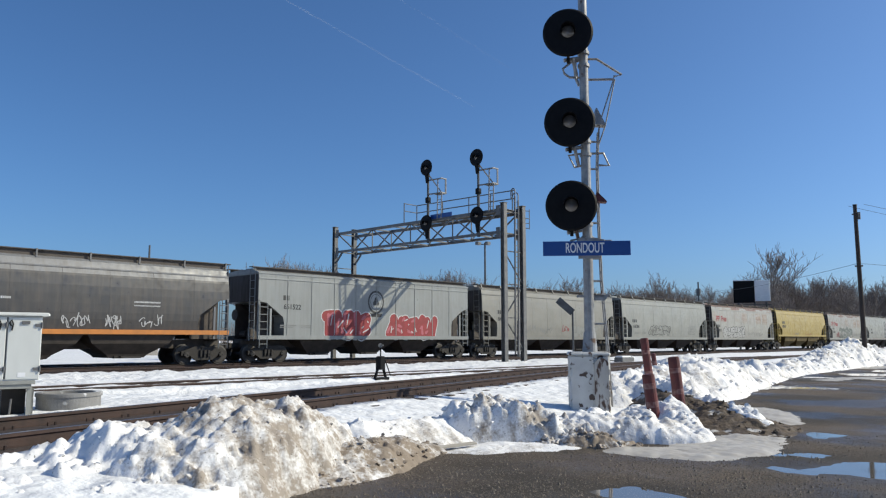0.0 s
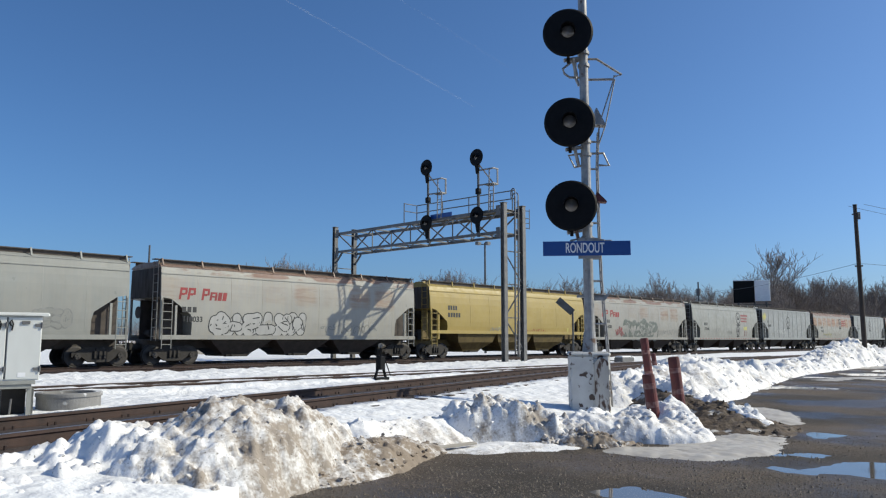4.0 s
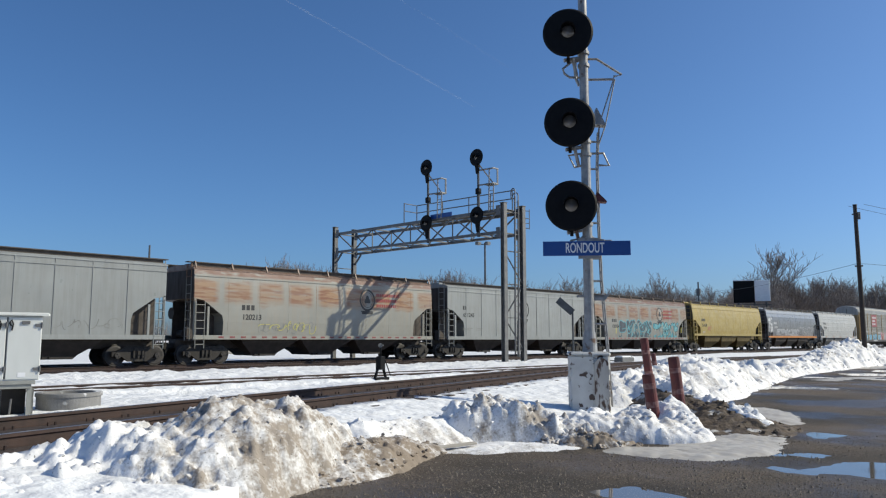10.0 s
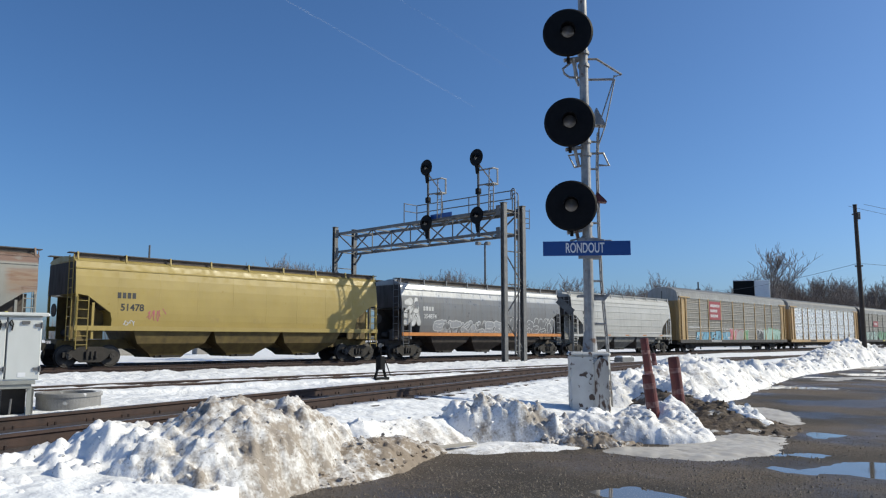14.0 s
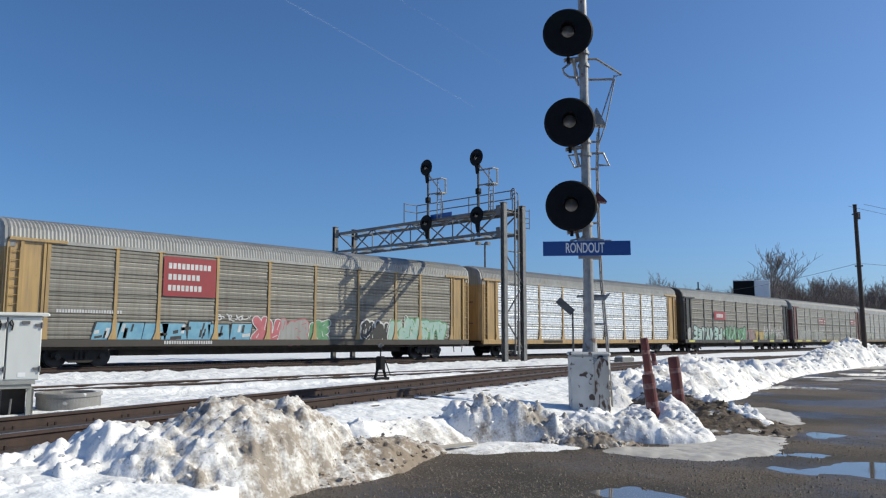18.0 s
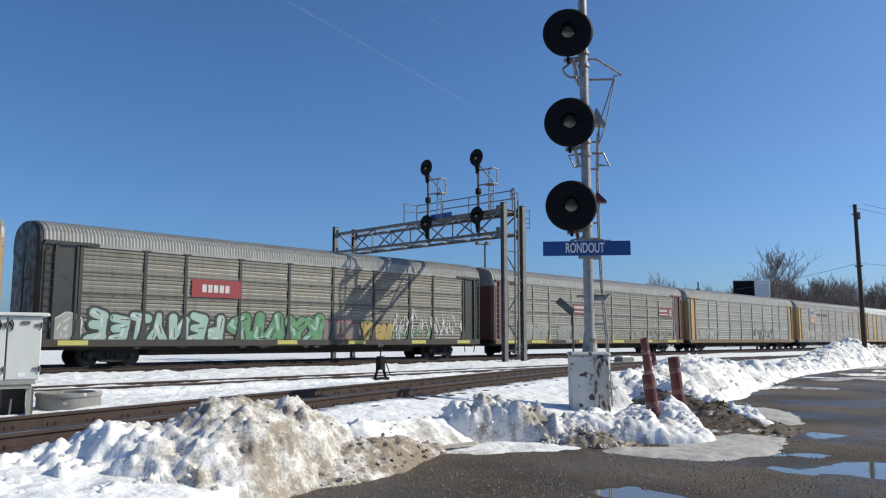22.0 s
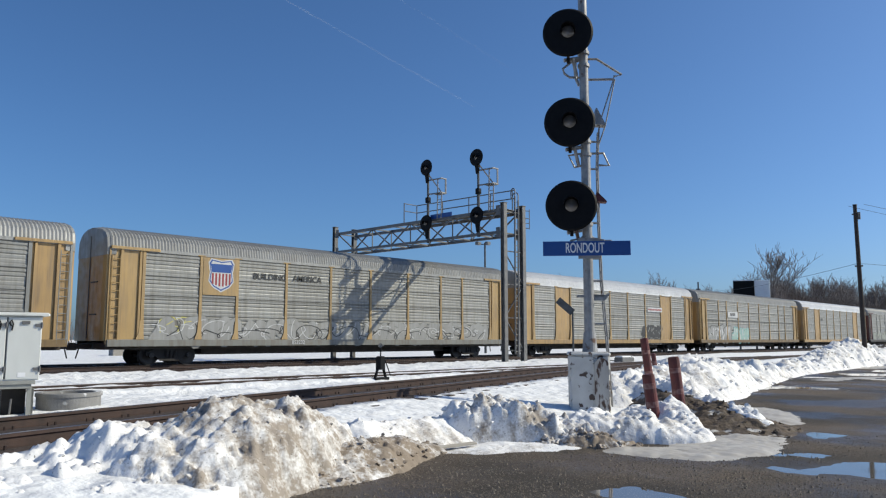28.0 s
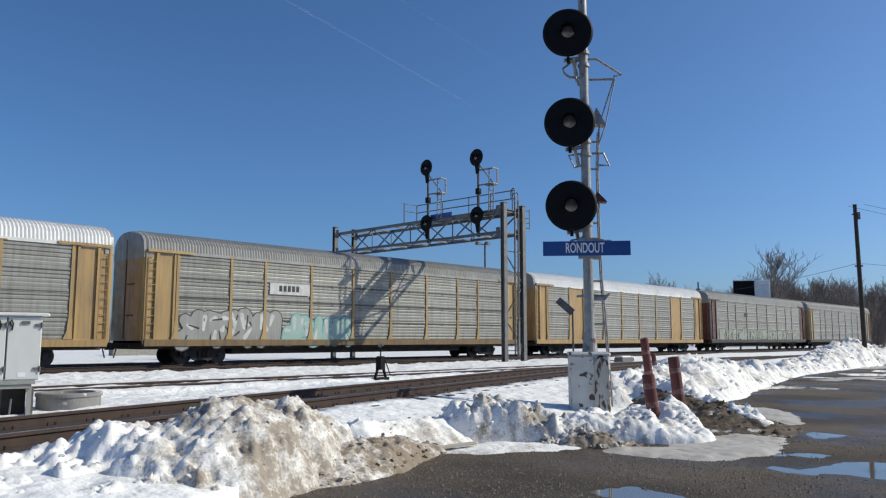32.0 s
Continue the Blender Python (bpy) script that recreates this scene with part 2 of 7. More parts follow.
class Geo:
    """Gathers simple solids into one mesh."""

    def __init__(self):
        self.v, self.f, self.i = [], [], []

    def add(self, verts, faces, mi=0):
        n = len(self.v)
        self.v += [tuple(p) for p in verts]
        self.f += [tuple(n + k for k in q) for q in faces]
        self.i += [mi] * len(faces)
        return self

    def box(self, x0, x1, y0, y1, z0, z1, mi=0, m=None):
        p = [(x, y, z) for z in (z0, z1) for y in (y0, y1) for x in (x0, x1)]
        if m is not None:
            p = [m @ Vector(q) for q in p]
        return self.add(p, [(0, 2, 3, 1), (4, 5, 7, 6), (0, 1, 5, 4), (2, 6, 7, 3), (0, 4, 6, 2), (1, 3, 7, 5)], mi)

    def bev(self, x0, x1, y0, y1, z0, z1, b=0.02, mi=0):
        """A box with chamfered upright and upper edges."""
        rings = []
        for z, k in ((z0, 0.0), (z1 - b, 0.0), (z1, b)):
            rings.append([(x0 + k + b, y0 + k, z), (x1 - k - b, y0 + k, z), (x1 - k, y0 + k + b, z), (x1 - k, y1 - k - b, z),
                          (x1 - k - b, y1 - k, z), (x0 + k + b, y1 - k, z), (x0 + k, y1 - k - b, z), (x0 + k, y0 + k + b, z)])
        return self.loft(rings, mi)

    def loft(self, rings, mi=0, caps=True, closed=True):
        n = len(rings[0])
        v = [p for r in rings for p in r]
        f = []
        for a in range(len(rings) - 1):
            for k in range(n if closed else n - 1):
                k2 = (k + 1) % n
                f.append((a * n + k, a * n + k2, (a + 1) * n + k2, (a + 1) * n + k))
        if caps:
            f.append(tuple(range(n))[::-1])
            f.append(tuple((len(rings) - 1) * n + k for k in range(n)))
        return self.add(v, f, mi)

    def bar(self, a, b, r, n=6, mi=0, r2=None):
        """A round or square bar from a to b."""
        a, b = Vector(a), Vector(b)
        q = (b - a).to_track_quat("Z", "Y").to_matrix()
        o = math.pi / n
        rings = []
        for c, rr in ((a, r), (b, r if r2 is None else r2)):
            rings.append([c + q @ Vector((rr * math.cos(o + 2 * math.pi * k / n), rr * math.sin(o + 2 * math.pi * k / n), 0)) for k in range(n)])
        return self.loft(rings, mi)

    def tube(self, pts, r, n=6, mi=0):
        """A bent round bar through the points, in one piece."""
        pts = [Vector(p) for p in pts]
        rings = []
        for k, p in enumerate(pts):
            d = (pts[min(k + 1, len(pts) - 1)] - pts[max(k - 1, 0)]).normalized()
            u = d.cross(Vector((0.31, 0.9, 0.3))).normalized()
            w = d.cross(u)
            rings.append([p + r * (u * math.cos(2 * math.pi * q / n) + w * math.sin(2 * math.pi * q / n)) for q in range(n)])
        return self.loft(rings, mi)

    def mesh(self, name, *mats, smooth=False):
        return mesh_of(name, self.v, self.f, mats, self.i, smooth)


def part(name, g, mats, parent, label="", m=None, smooth=False):
    """One mesh object under a thing or a part; g is a Geo or a mesh to share."""
    me = g if isinstance(g, bpy.types.Mesh) else g.mesh(name, *(mats if isinstance(mats, (list, tuple)) else (mats,)), smooth=smooth)
    ob = new(name, me)
    ob.parent = parent
    if m is not None:
        ob.matrix_basis = m
    if label:
        ob["label"] = label
    return ob


def thing(name, m, label, category, group="", kind=""):
    ob = new(name)
    ob.empty_display_size = 0.3
    ob.matrix_basis = m
    return tagged(ob, label, category, group, kind)


def solid(name, g, mats, m, label, category="", group="", kind="", smooth=False):
    """A thing of one mesh."""
    ob = part(name, g, mats, None, "", m, smooth)
    return tagged(ob, label, category, group, kind)


def fbm(x, y, s, seed=0.0, octaves=4):
    v, a = 0.0, 1.0
    for k in range(octaves):
        v += a * noise.noise((x * s + seed, y * s - seed, seed * 1.7 + k))
        a *= 0.5
        s *= 2.1
    return v


# ---- ground ----
def cw(d, l):
    """A place by its distance ahead of the lot's viewpoint and to the right of it."""
    return 0.7266 * d + 0.6871 * l, 0.6871 * d - 0.7266 * l


EDGE = [(-60, -20), (-8, 0.5), (0, 3.2), (4, 5.2), (7.2, 6.6), (9.5, 6.4), (12.5, 5.6), (14.5, 6.3), (17.5, 8.0), (20, 7.9), (28.4, 9.9), (36, 11.6), (47, 12.4), (80, 12.5), (400, 13)]


def lot_edge(x):
    for (x0, y0), (x1, y1) in zip(EDGE, EDGE[1:]):
        if x <= x1:
            return y0 + (y1 - y0) * (x - x0) / (x1 - x0)
    return EDGE[-1][1]


NEAR_TRACK = [(-60, -9.5), (-20, 2.2), (-5, 6.75), (0, 8.25), (3, 9.15), (5, 9.75), (8, 10.65), (11.7, 11.7), (14.5, 12.45), (18, 13.45), (22, 14.45), (30, 16.6),
              (40, 18.9), (50, 20.3), (60, 20.9), (70, 20.9)]


def near_y(x):
    for (x0, y0), (x1, y1) in zip(NEAR_TRACK, NEAR_TRACK[1:]):
        if x <= x1:
            return y0 + (y1 - y0) * (x - x0) / (x1 - x0)
    return NEAR_TRACK[-1][1]


def near_rise(x):
    """Height of the turnout track's rail head, which falls towards the main line."""
    return 0.25 - 0.27 * min(1.0, max(0.0, (x - 20) / 34))


def spaced(a, b, fine_a, fine_b, step):
    out = list(np.arange(fine_a, fine_b + 1e-6, step))
    s, x = step, fine_b
    while x < b:
        s *= 1.25
        x = min(b, x + s)
        out.append(x)
    s, x = step, fine_a
    while x > a:
        s *= 1.25
        x = max(a, x - s)
        out.insert(0, x)
    return out


def ground_z(x, y):
    n = fbm(x, y, 0.5, 3.0, 4) + 0.7 * noise.noise((x * 2.4, y * 2.4, 2.0)) + 0.45 * noise.noise((x * 5.0, y * 5.0, 6.0))
    z = -0.22 + 0.08 * n
    if y > 22.6:
        z = -0.15 + 0.08 * n
    if y > 28.3:
        z = -0.45
    if y > 36.2:
        z = -0.14 + 0.05 * n
    if 24 < y < 28.3:
        z += 0.1 * min(1.0, (y - 24) / 2)
    if abs(y - 20.9) < 1.7:
        z = -0.12 + 0.05 * n
    u, head = y - near_y(x), near_rise(x)
    if x < 60 and y < 28.3:
        if -0.94 < u < 0.98:
            z = min(z, head - 0.4)
        elif u <= -0.94:
            z = max(z, head - 0.125 + 0.03 * n + 0.1 * (u + 0.94))
        else:
            z = max(z, head - 0.16 + 0.03 * n - 0.09 * (u - 0.98))
    if y < lot_edge(x) + 0.8:
        z = -0.62
    return z


xs = spaced(-3000, 4500, -2, 42, 0.17)
ys = spaced(-1500, 4500, 5, 29, 0.17)
verts = [(x, y, ground_z(x, y)) for y in ys for x in xs]
nx = len(xs)
faces = [(j * nx + i, j * nx + i + 1, (j + 1) * nx + i + 1, (j + 1) * nx + i) for j in range(len(ys) - 1) for i in range(nx - 1)]
ground = tagged(new("ground", mesh_of("ground", verts, faces, [SNOW], smooth=True)), "flat snow-covered ground around the railway tracks", "ground", kind="structure")

# hollows of the lot that hold meltwater: ahead, to the right, half sizes across and along
POOLS = [(8.75, 4.75, 0.8, 0.55), (8.45, 5.6, 1.1, 0.75), (7.3, 1.66, 0.62, 0.8), (9.97, 4.08, 0.3, 0.13), (9.88, 4.65, 0.26, 0.12), (23.7, 10.9, 1.2, 1.3), (32.0, 17.6, 1.2, 1.4), (30.0, 14.6, 0.9, 0.8), (35.5, 20.6, 1.1, 1.0), (11.9, 5.85, 0.3, 0.22),
         (42.0, 25.5, 1.6, 1.6), (28.4, 16.2, 0.7, 0.6), (38.6, 23.4, 1.1, 0.8)]
WATER_Z = -0.305


def lot_z(x, y):
    z = -0.291 + 0.012 * fbm(x, y, 0.6, 9.0, 4) + 0.008 * fbm(x, y, 2.2, 4.0, 3)
    d, l = 0.7266 * x + 0.6871 * y, 0.6871 * x - 0.7266 * y
    for pd, pl, rl, rd in POOLS:
        q = ((d - pd) / rd) ** 2 + ((l - pl) / rl) ** 2
        if q < 4:
            z -= 0.022 * math.exp(-q * 1.1)
    return z


xs = spaced(-60, 400, -2, 34, 0.13)
rows_y = np.linspace(0, 1, 120)
verts, faces = [], []
for i, x in enumerate(xs):
    e = lot_edge(x) + 1.6
    for v in rows_y:
        y = e - (e + 40) * v ** 2.2
        verts.append((x, y, lot_z(x, y)))
k = len(rows_y)
faces = [(i * k + j + 1, (i + 1) * k + j + 1, (i + 1) * k + j, i * k + j) for i in range(len(xs) - 1) for j in range(k - 1)]
lot = tagged(new("pavement", mesh_of("pavement", verts, faces, [GRAVEL], smooth=True)), "wet gravel and asphalt parking lot with meltwater puddles", "parking lot", kind="structure")


def puddle(pd, pl, rl, rd, level):
    """Still water lying in one hollow of the lot."""
    g, n = Geo(), 40
    ring = [(*cw(pd + 2.1 * rd * math.sin(2 * math.pi * k / n), pl + 2.1 * rl * math.cos(2 * math.pi * k / n)), level) for k in range(n)]
    g.add([(*cw(pd, pl), level)] + ring, [(0, 1 + k, 1 + (k + 1) % n) for k in range(n)])
    solid("puddle", g, WATER, Matrix.Identity(4), "still meltwater puddle reflecting sky and train", "puddle", "meltwater puddles on the lot", "structure")


def heap(name, ridge, material, label, res=0.07, base=-0.32, lump=0.16, seed=0.0, power=1.3, chunk=0.5, kind="structure", clods=500, clod=0.05, fine=0.025):
    """Ploughed snow along a ridge of (x, y, top, width)."""
    x0, x1 = min(p[0] - p[3] for p in ridge), max(p[0] + p[3] for p in ridge)
    y0, y1 = min(p[1] - p[3] for p in ridge), max(p[1] + p[3] for p in ridge)
    nx, ny = int((x1 - x0) / res) + 1, int((y1 - y0) / res) + 1
    X, Y = np.meshgrid(np.linspace(x0, x1, nx), np.linspace(y0, y1, ny))
    top = np.full(X.shape, -9.0)
    for a, b in zip(ridge, ridge[1:]):
        dx, dy = b[0] - a[0], b[1] - a[1]
        t = np.clip(((X - a[0]) * dx + (Y - a[1]) * dy) / max(1e-6, dx * dx + dy * dy), 0, 1)
        d = np.hypot(X - a[0] - t * dx, Y - a[1] - t * dy)
        w, h = a[3] + (b[3] - a[3]) * t, a[2] + (b[2] - a[2]) * t - base
        top = np.maximum(top, h * (1 - np.clip(d / w, 0, 1.3) ** power))
    verts, keep = [], {}
    for j in range(ny):
        for i in range(nx):
            h = top[j, i]
            x, y = X[j, i], Y[j, i]
            if h > (-0.12 if power < 4 else -1.8):
                h = max(h, -0.16)
                k = max(0.15, min(1.0, (h + 0.1) * 2.5))
                n1 = (fbm(x, y, 0.9, seed, 2) * 0.6 + noise.noise((x * 2.3, y * 2.3, seed + 4)) * 0.28) * lump
                wx, wy = x + 0.14 * noise.noise((x * 4, y * 4, seed)), y + 0.14 * noise.noise((x * 4, y * 4, seed + 7))
                # broken blocks, each sunk or raised a little, then crumbs
                n2 = 0.0
                for sc, am in ((1.0, 0.42), (2.3, 0.26)):
                    dist, cell = noise.voronoi((wx * sc / chunk, wy * sc / chunk, seed + sc))
                    n2 += (noise.noise(cell[0] * 7.3) * min(1.0, (dist[1] - dist[0]) * 4)) * am
                n2 *= lump * 1.5
                n3 = (noise.noise((x * 5, y * 5, seed)) * 0.3 + noise.noise((x * 9.5, y * 9.5, seed)) * 0.24 + noise.noise((x * 18, y * 18, seed)) * 0.11 + noise.noise((x * 33, y * 33, seed)) * 0.06) * lump
                keep[(i, j)] = len(verts)
                verts.append((x, y, base + h + k * (n1 + n2 + n3) + fine * noise.noise((x * 9, y * 9, seed))))
    faces = []
    for (i, j) in keep:
        q = [(i, j), (i + 1, j), (i + 1, j + 1), (i, j + 1)]
        if all(c in keep for c in q):
            faces.append(tuple(keep[c] for c in q))
    # kept clear of the turnout track's rails
    for i, (x, y, z) in enumerate(verts):
        u = y - near_y(x)
        if -0.98 < u < 1.2:
            verts[i] = (x, y, min(z, near_rise(x) - 0.45))
        elif -1.5 < u <= -0.98:
            verts[i] = (x, y, min(z, near_rise(x) - 0.12 + 1.4 * (-0.98 - u)))
    ob = tagged(new(name, mesh_of(name, verts, faces, [material], smooth=True)), label, "snow bank", kind=kind)
    # broken clods lying on it
    rnd, g = random.Random(int(seed * 10)), Geo()
    for _ in range(clods):
        x, y, z = verts[rnd.randrange(len(verts))]
        r = clod * rnd.uniform(0.25, 1.0) ** 2 + 0.015
        pts, rot = [], Euler((rnd.uniform(0, 6), rnd.uniform(0, 6), rnd.uniform(0, 6))).to_matrix()
        for q in ((1, 0, 0), (-1, 0, 0), (0, 1, 0), (0, -1, 0), (0, 0, 1), (0, 0, -1), (0.6, 0.6, 0.6), (-0.6, -0.6, 0.6), (0.6, -0.6, -0.6), (-0.6, 0.6, -0.6)):
            v = rot @ (Vector(q) * r * rnd.uniform(0.65, 1.2))
            pts.append((x + v.x, y + v.y, z + v.z * 0.8 + r * 0.15))
        bm = bmesh.new()
        for p in pts:
            bm.verts.new(p)
        bmesh.ops.convex_hull(bm, input=bm.verts)
        bm.verts.index_update()
        g.add([v.co[:] for v in bm.verts], [[v.index for v in f.verts] for f in bm.faces])
        bm.free()
    if clods:
        part("snow_clods", g, material, ob, "broken clods of frozen snow")["kind"] = "stuff"
    return ob


def ridge(*pts):
    """Ridge points given as distance ahead, to the right, top and width."""
    return [(*cw(d, l), z, w) for d, l, z, w in pts]


heap("snow_bank", ridge((5.2, -5.6, -0.05, 1.3), (6.1, -4.5, 0.06, 1.5), (6.9, -3.55, 0.13, 1.5), (7.5, -2.75, 0.36, 1.35), (7.95, -2.15, 0.56, 0.98), (8.35, -1.65, 0.5, 0.7),
                        (8.75, -1.35, 0.34, 0.5), (9.05, -1.15, 0.05, 0.4)), SNOW_DIRTY, "big heap of dirty ploughed snow beside the lot", 0.03, seed=2.0, power=2.3, lump=0.26, chunk=0.62, clods=110, clod=0.03)
heap("mud_slope", ridge((8.2, -1.35, 0.0, 0.6), (8.9, -0.95, 0.02, 0.62), (9.6, -0.65, -0.05, 0.5), (10.1, -0.3, -0.16, 0.4)), SNOW_GRIT, "muddy brown thawing snow between the heaps", 0.03, seed=4.0, lump=0.12, chunk=0.25, power=1.6, clods=160, clod=0.03)["category"] = "mud"
heap("snow_bank", ridge((9.7, -1.05, 0.14, 0.55), (10.5, -0.6, 0.06, 0.7), (10.9, -0.1, 0.02, 0.6), (11.2, 0.35, -0.1, 0.45)), SNOW_HEAP, "thin crust of trodden snow beside the muddy slope", 0.035, seed=13.0, chunk=0.5, lump=0.12, clods=30, clod=0.03)
heap("snow_bank", ridge((11.3, 0.05, -0.05, 0.5), (11.2, 0.4, 0.1, 0.42), (11.3, 0.75, 0.18, 0.48), (11.3, 1.15, 0.17, 0.48), (11.25, 1.55, 0.07, 0.5), (11.2, 1.95, 0.02, 0.45)), SNOW_SOILED_SHADED,
     "jagged bank of dirty ploughed snow in front of the signal mast", 0.025, seed=7.0, chunk=0.3, lump=0.26, power=8.0, clods=160, clod=0.05)
heap("snow_bank", ridge((11.4, 1.7, 0.06, 0.5), (11.4, 2.2, 0.1, 0.55), (11.4, 2.7, 0.06, 0.55), (11.3, 3.1, -0.05, 0.5), (11.2, 3.5, -0.16, 0.42)), SNOW_HEAP,
     "smooth low drift of snow beside the signal mast", 0.03, seed=21.0, chunk=0.4, lump=0.16, power=6.0, clods=60, clod=0.035)
heap("snow_bank", ridge((10.75, 1.5, -0.26, 0.26), (10.75, 1.8, -0.17, 0.3), (10.7, 2.2, -0.15, 0.3), (10.65, 2.5, -0.22, 0.28)), SNOW_GRIT, "gritty brown clods of frozen snow at the foot of the drift", 0.025, seed=17.0, chunk=0.2, lump=0.24, power=2.4, clods=120, clod=0.06)
heap("snow_bank", ridge((16.5, 3.6, 0.2, 1.3), (18.5, 4.9, 0.42, 1.5), (20.0, 6.0, 0.56, 1.7), (21.6, 6.8, 0.64, 1.7), (23.5, 8.1, 0.5, 1.5), (26.0, 10.0, 0.26, 1.1), (31, 13.3, 0.14, 0.9), (35.5, 16.6, 0.2, 1.1), (38.5, 18.9, 0.6, 1.3),
                        (41.3, 21.2, 0.98, 1.6), (42.6, 22.6, 1.08, 1.6), (42.9, 23.5, 0.8, 1.5), (44.0, 25.4, 0.62, 1.5), (48.0, 30.0, 0.6, 1.8), (64, 43, 0.5, 2.2)), SNOW_HEAP, "long ridge of ploughed snow along the lot edge", 0.085, seed=11.0, chunk=0.42, lump=0.34, power=1.7, clods=1300, clod=0.08)
heap("snow_bank", ridge((16.6, 4.35, 0.34, 0.75), (15.4, 4.7, 0.22, 0.55), (14.6, 4.85, 0.1, 0.45), (13.8, 4.95, 0.09, 0.42), (13.1, 5.05, 0.0, 0.4), (12.6, 5.1, -0.12, 0.36)), SNOW_HEAP, "thawing snow crest by the bollards", 0.035, seed=6.0, lump=0.22, power=1.8, clods=120)
heap("snow_bank", ridge((13.5, 3.45, 0.05, 0.5), (13.0, 3.8, 0.11, 0.45), (12.4, 3.75, -0.02, 0.42), (11.8, 3.7, -0.12, 0.38), (11.45, 3.7, -0.2, 0.3)), SNOW_HEAP, "rounded heap of wet snow round the bollards", 0.03, seed=16.0, lump=0.16, chunk=0.4, power=2.6, clods=60, clod=0.035)
heap("mud_slope", ridge((15.6, 4.3, 0.12, 0.8), (14.4, 4.55, 0.1, 0.95), (13.5, 4.75, 0.04, 1.05), (12.8, 4.85, -0.06, 1.05), (12.3, 4.8, -0.17, 0.9)), MUD, "muddy brown soil and thawing snow by the bollards", 0.035, seed=5.0, lump=0.1, chunk=0.2, power=1.4, clods=260, clod=0.035)["category"] = "mud"
for seed, pts in ((3.0, ((10.2, 2.5, -0.268, 0.4), (9.95, 3.1, -0.258, 0.6), (10.4, 3.7, -0.255, 0.7), (11.1, 4.25, -0.258, 0.6), (12.2, 4.95, -0.268, 0.4))), (8.0, ((10.2, 0.1, -0.25, 0.4), (10.5, 0.8, -0.24, 0.45), (10.55, 1.6, -0.26, 0.3))),
                  (12.0, ((13.6, 5.8, -0.26, 0.45), (14.8, 6.2, -0.25, 0.6), (16.0, 6.5, -0.26, 0.5))), (14.0, ((18.8, 6.5, -0.26, 0.5), (19.6, 7.3, -0.26, 0.45))),
                  (18.0, ((27.6, 13.6, -0.27, 0.5), (29.0, 15.4, -0.26, 0.6), (29.6, 16.6, -0.27, 0.4))), (19.0, ((39.0, 21.0, -0.26, 1.2), (41.0, 23.4, -0.25, 1.3), (42.0, 25.8, -0.26, 1.2)))):
    heap("slush_patch", ridge(*pts), SLUSH if seed != 8 else SNOW_HEAP, "thin grey melting slush on the lot", 0.035, base=-0.3, seed=seed, power=2.0, lump=0.1, clods=0, fine=0.006)["category"] = "slush"
for k, pool in enumerate(POOLS):
    puddle(*pool, WATER_Z + 0.0015 * (k % 5))


# ---- tracks ----
def rail_mesh(g, pts, off, z, mi=0, top=1):
    """A rail section swept along a line at a sideways offset; its head is polished."""
    prof = [(-0.07, -0.17), (-0.07, -0.155), (-0.012, -0.13), (-0.012, -0.045), (-0.036, -0.035), (-0.036, -0.004), (-0.03, 0.0),
            (0.03, 0.0), (0.036, -0.004), (0.036, -0.035), (0.012, -0.045), (0.012, -0.13), (0.07, -0.155), (0.07, -0.17)]
    rings = []
    for i, p in enumerate(pts):
        a, b = Vector(pts[max(0, i - 1)]), Vector(pts[min(len(pts) - 1, i + 1)])
        t = (b - a).normalized()
        n = Vector((-t.y, t.x))
        rings.append([(p[0] + n.x * (off + u), p[1] + n.y * (off + u), (z(p[0]) if callable(z) else z) + w) for u, w in prof])
    k = len(g.f)
    g.loft(rings, mi)
    for q in range(len(rings) - 1):
        g.i[k + q * len(prof) + 6] = top


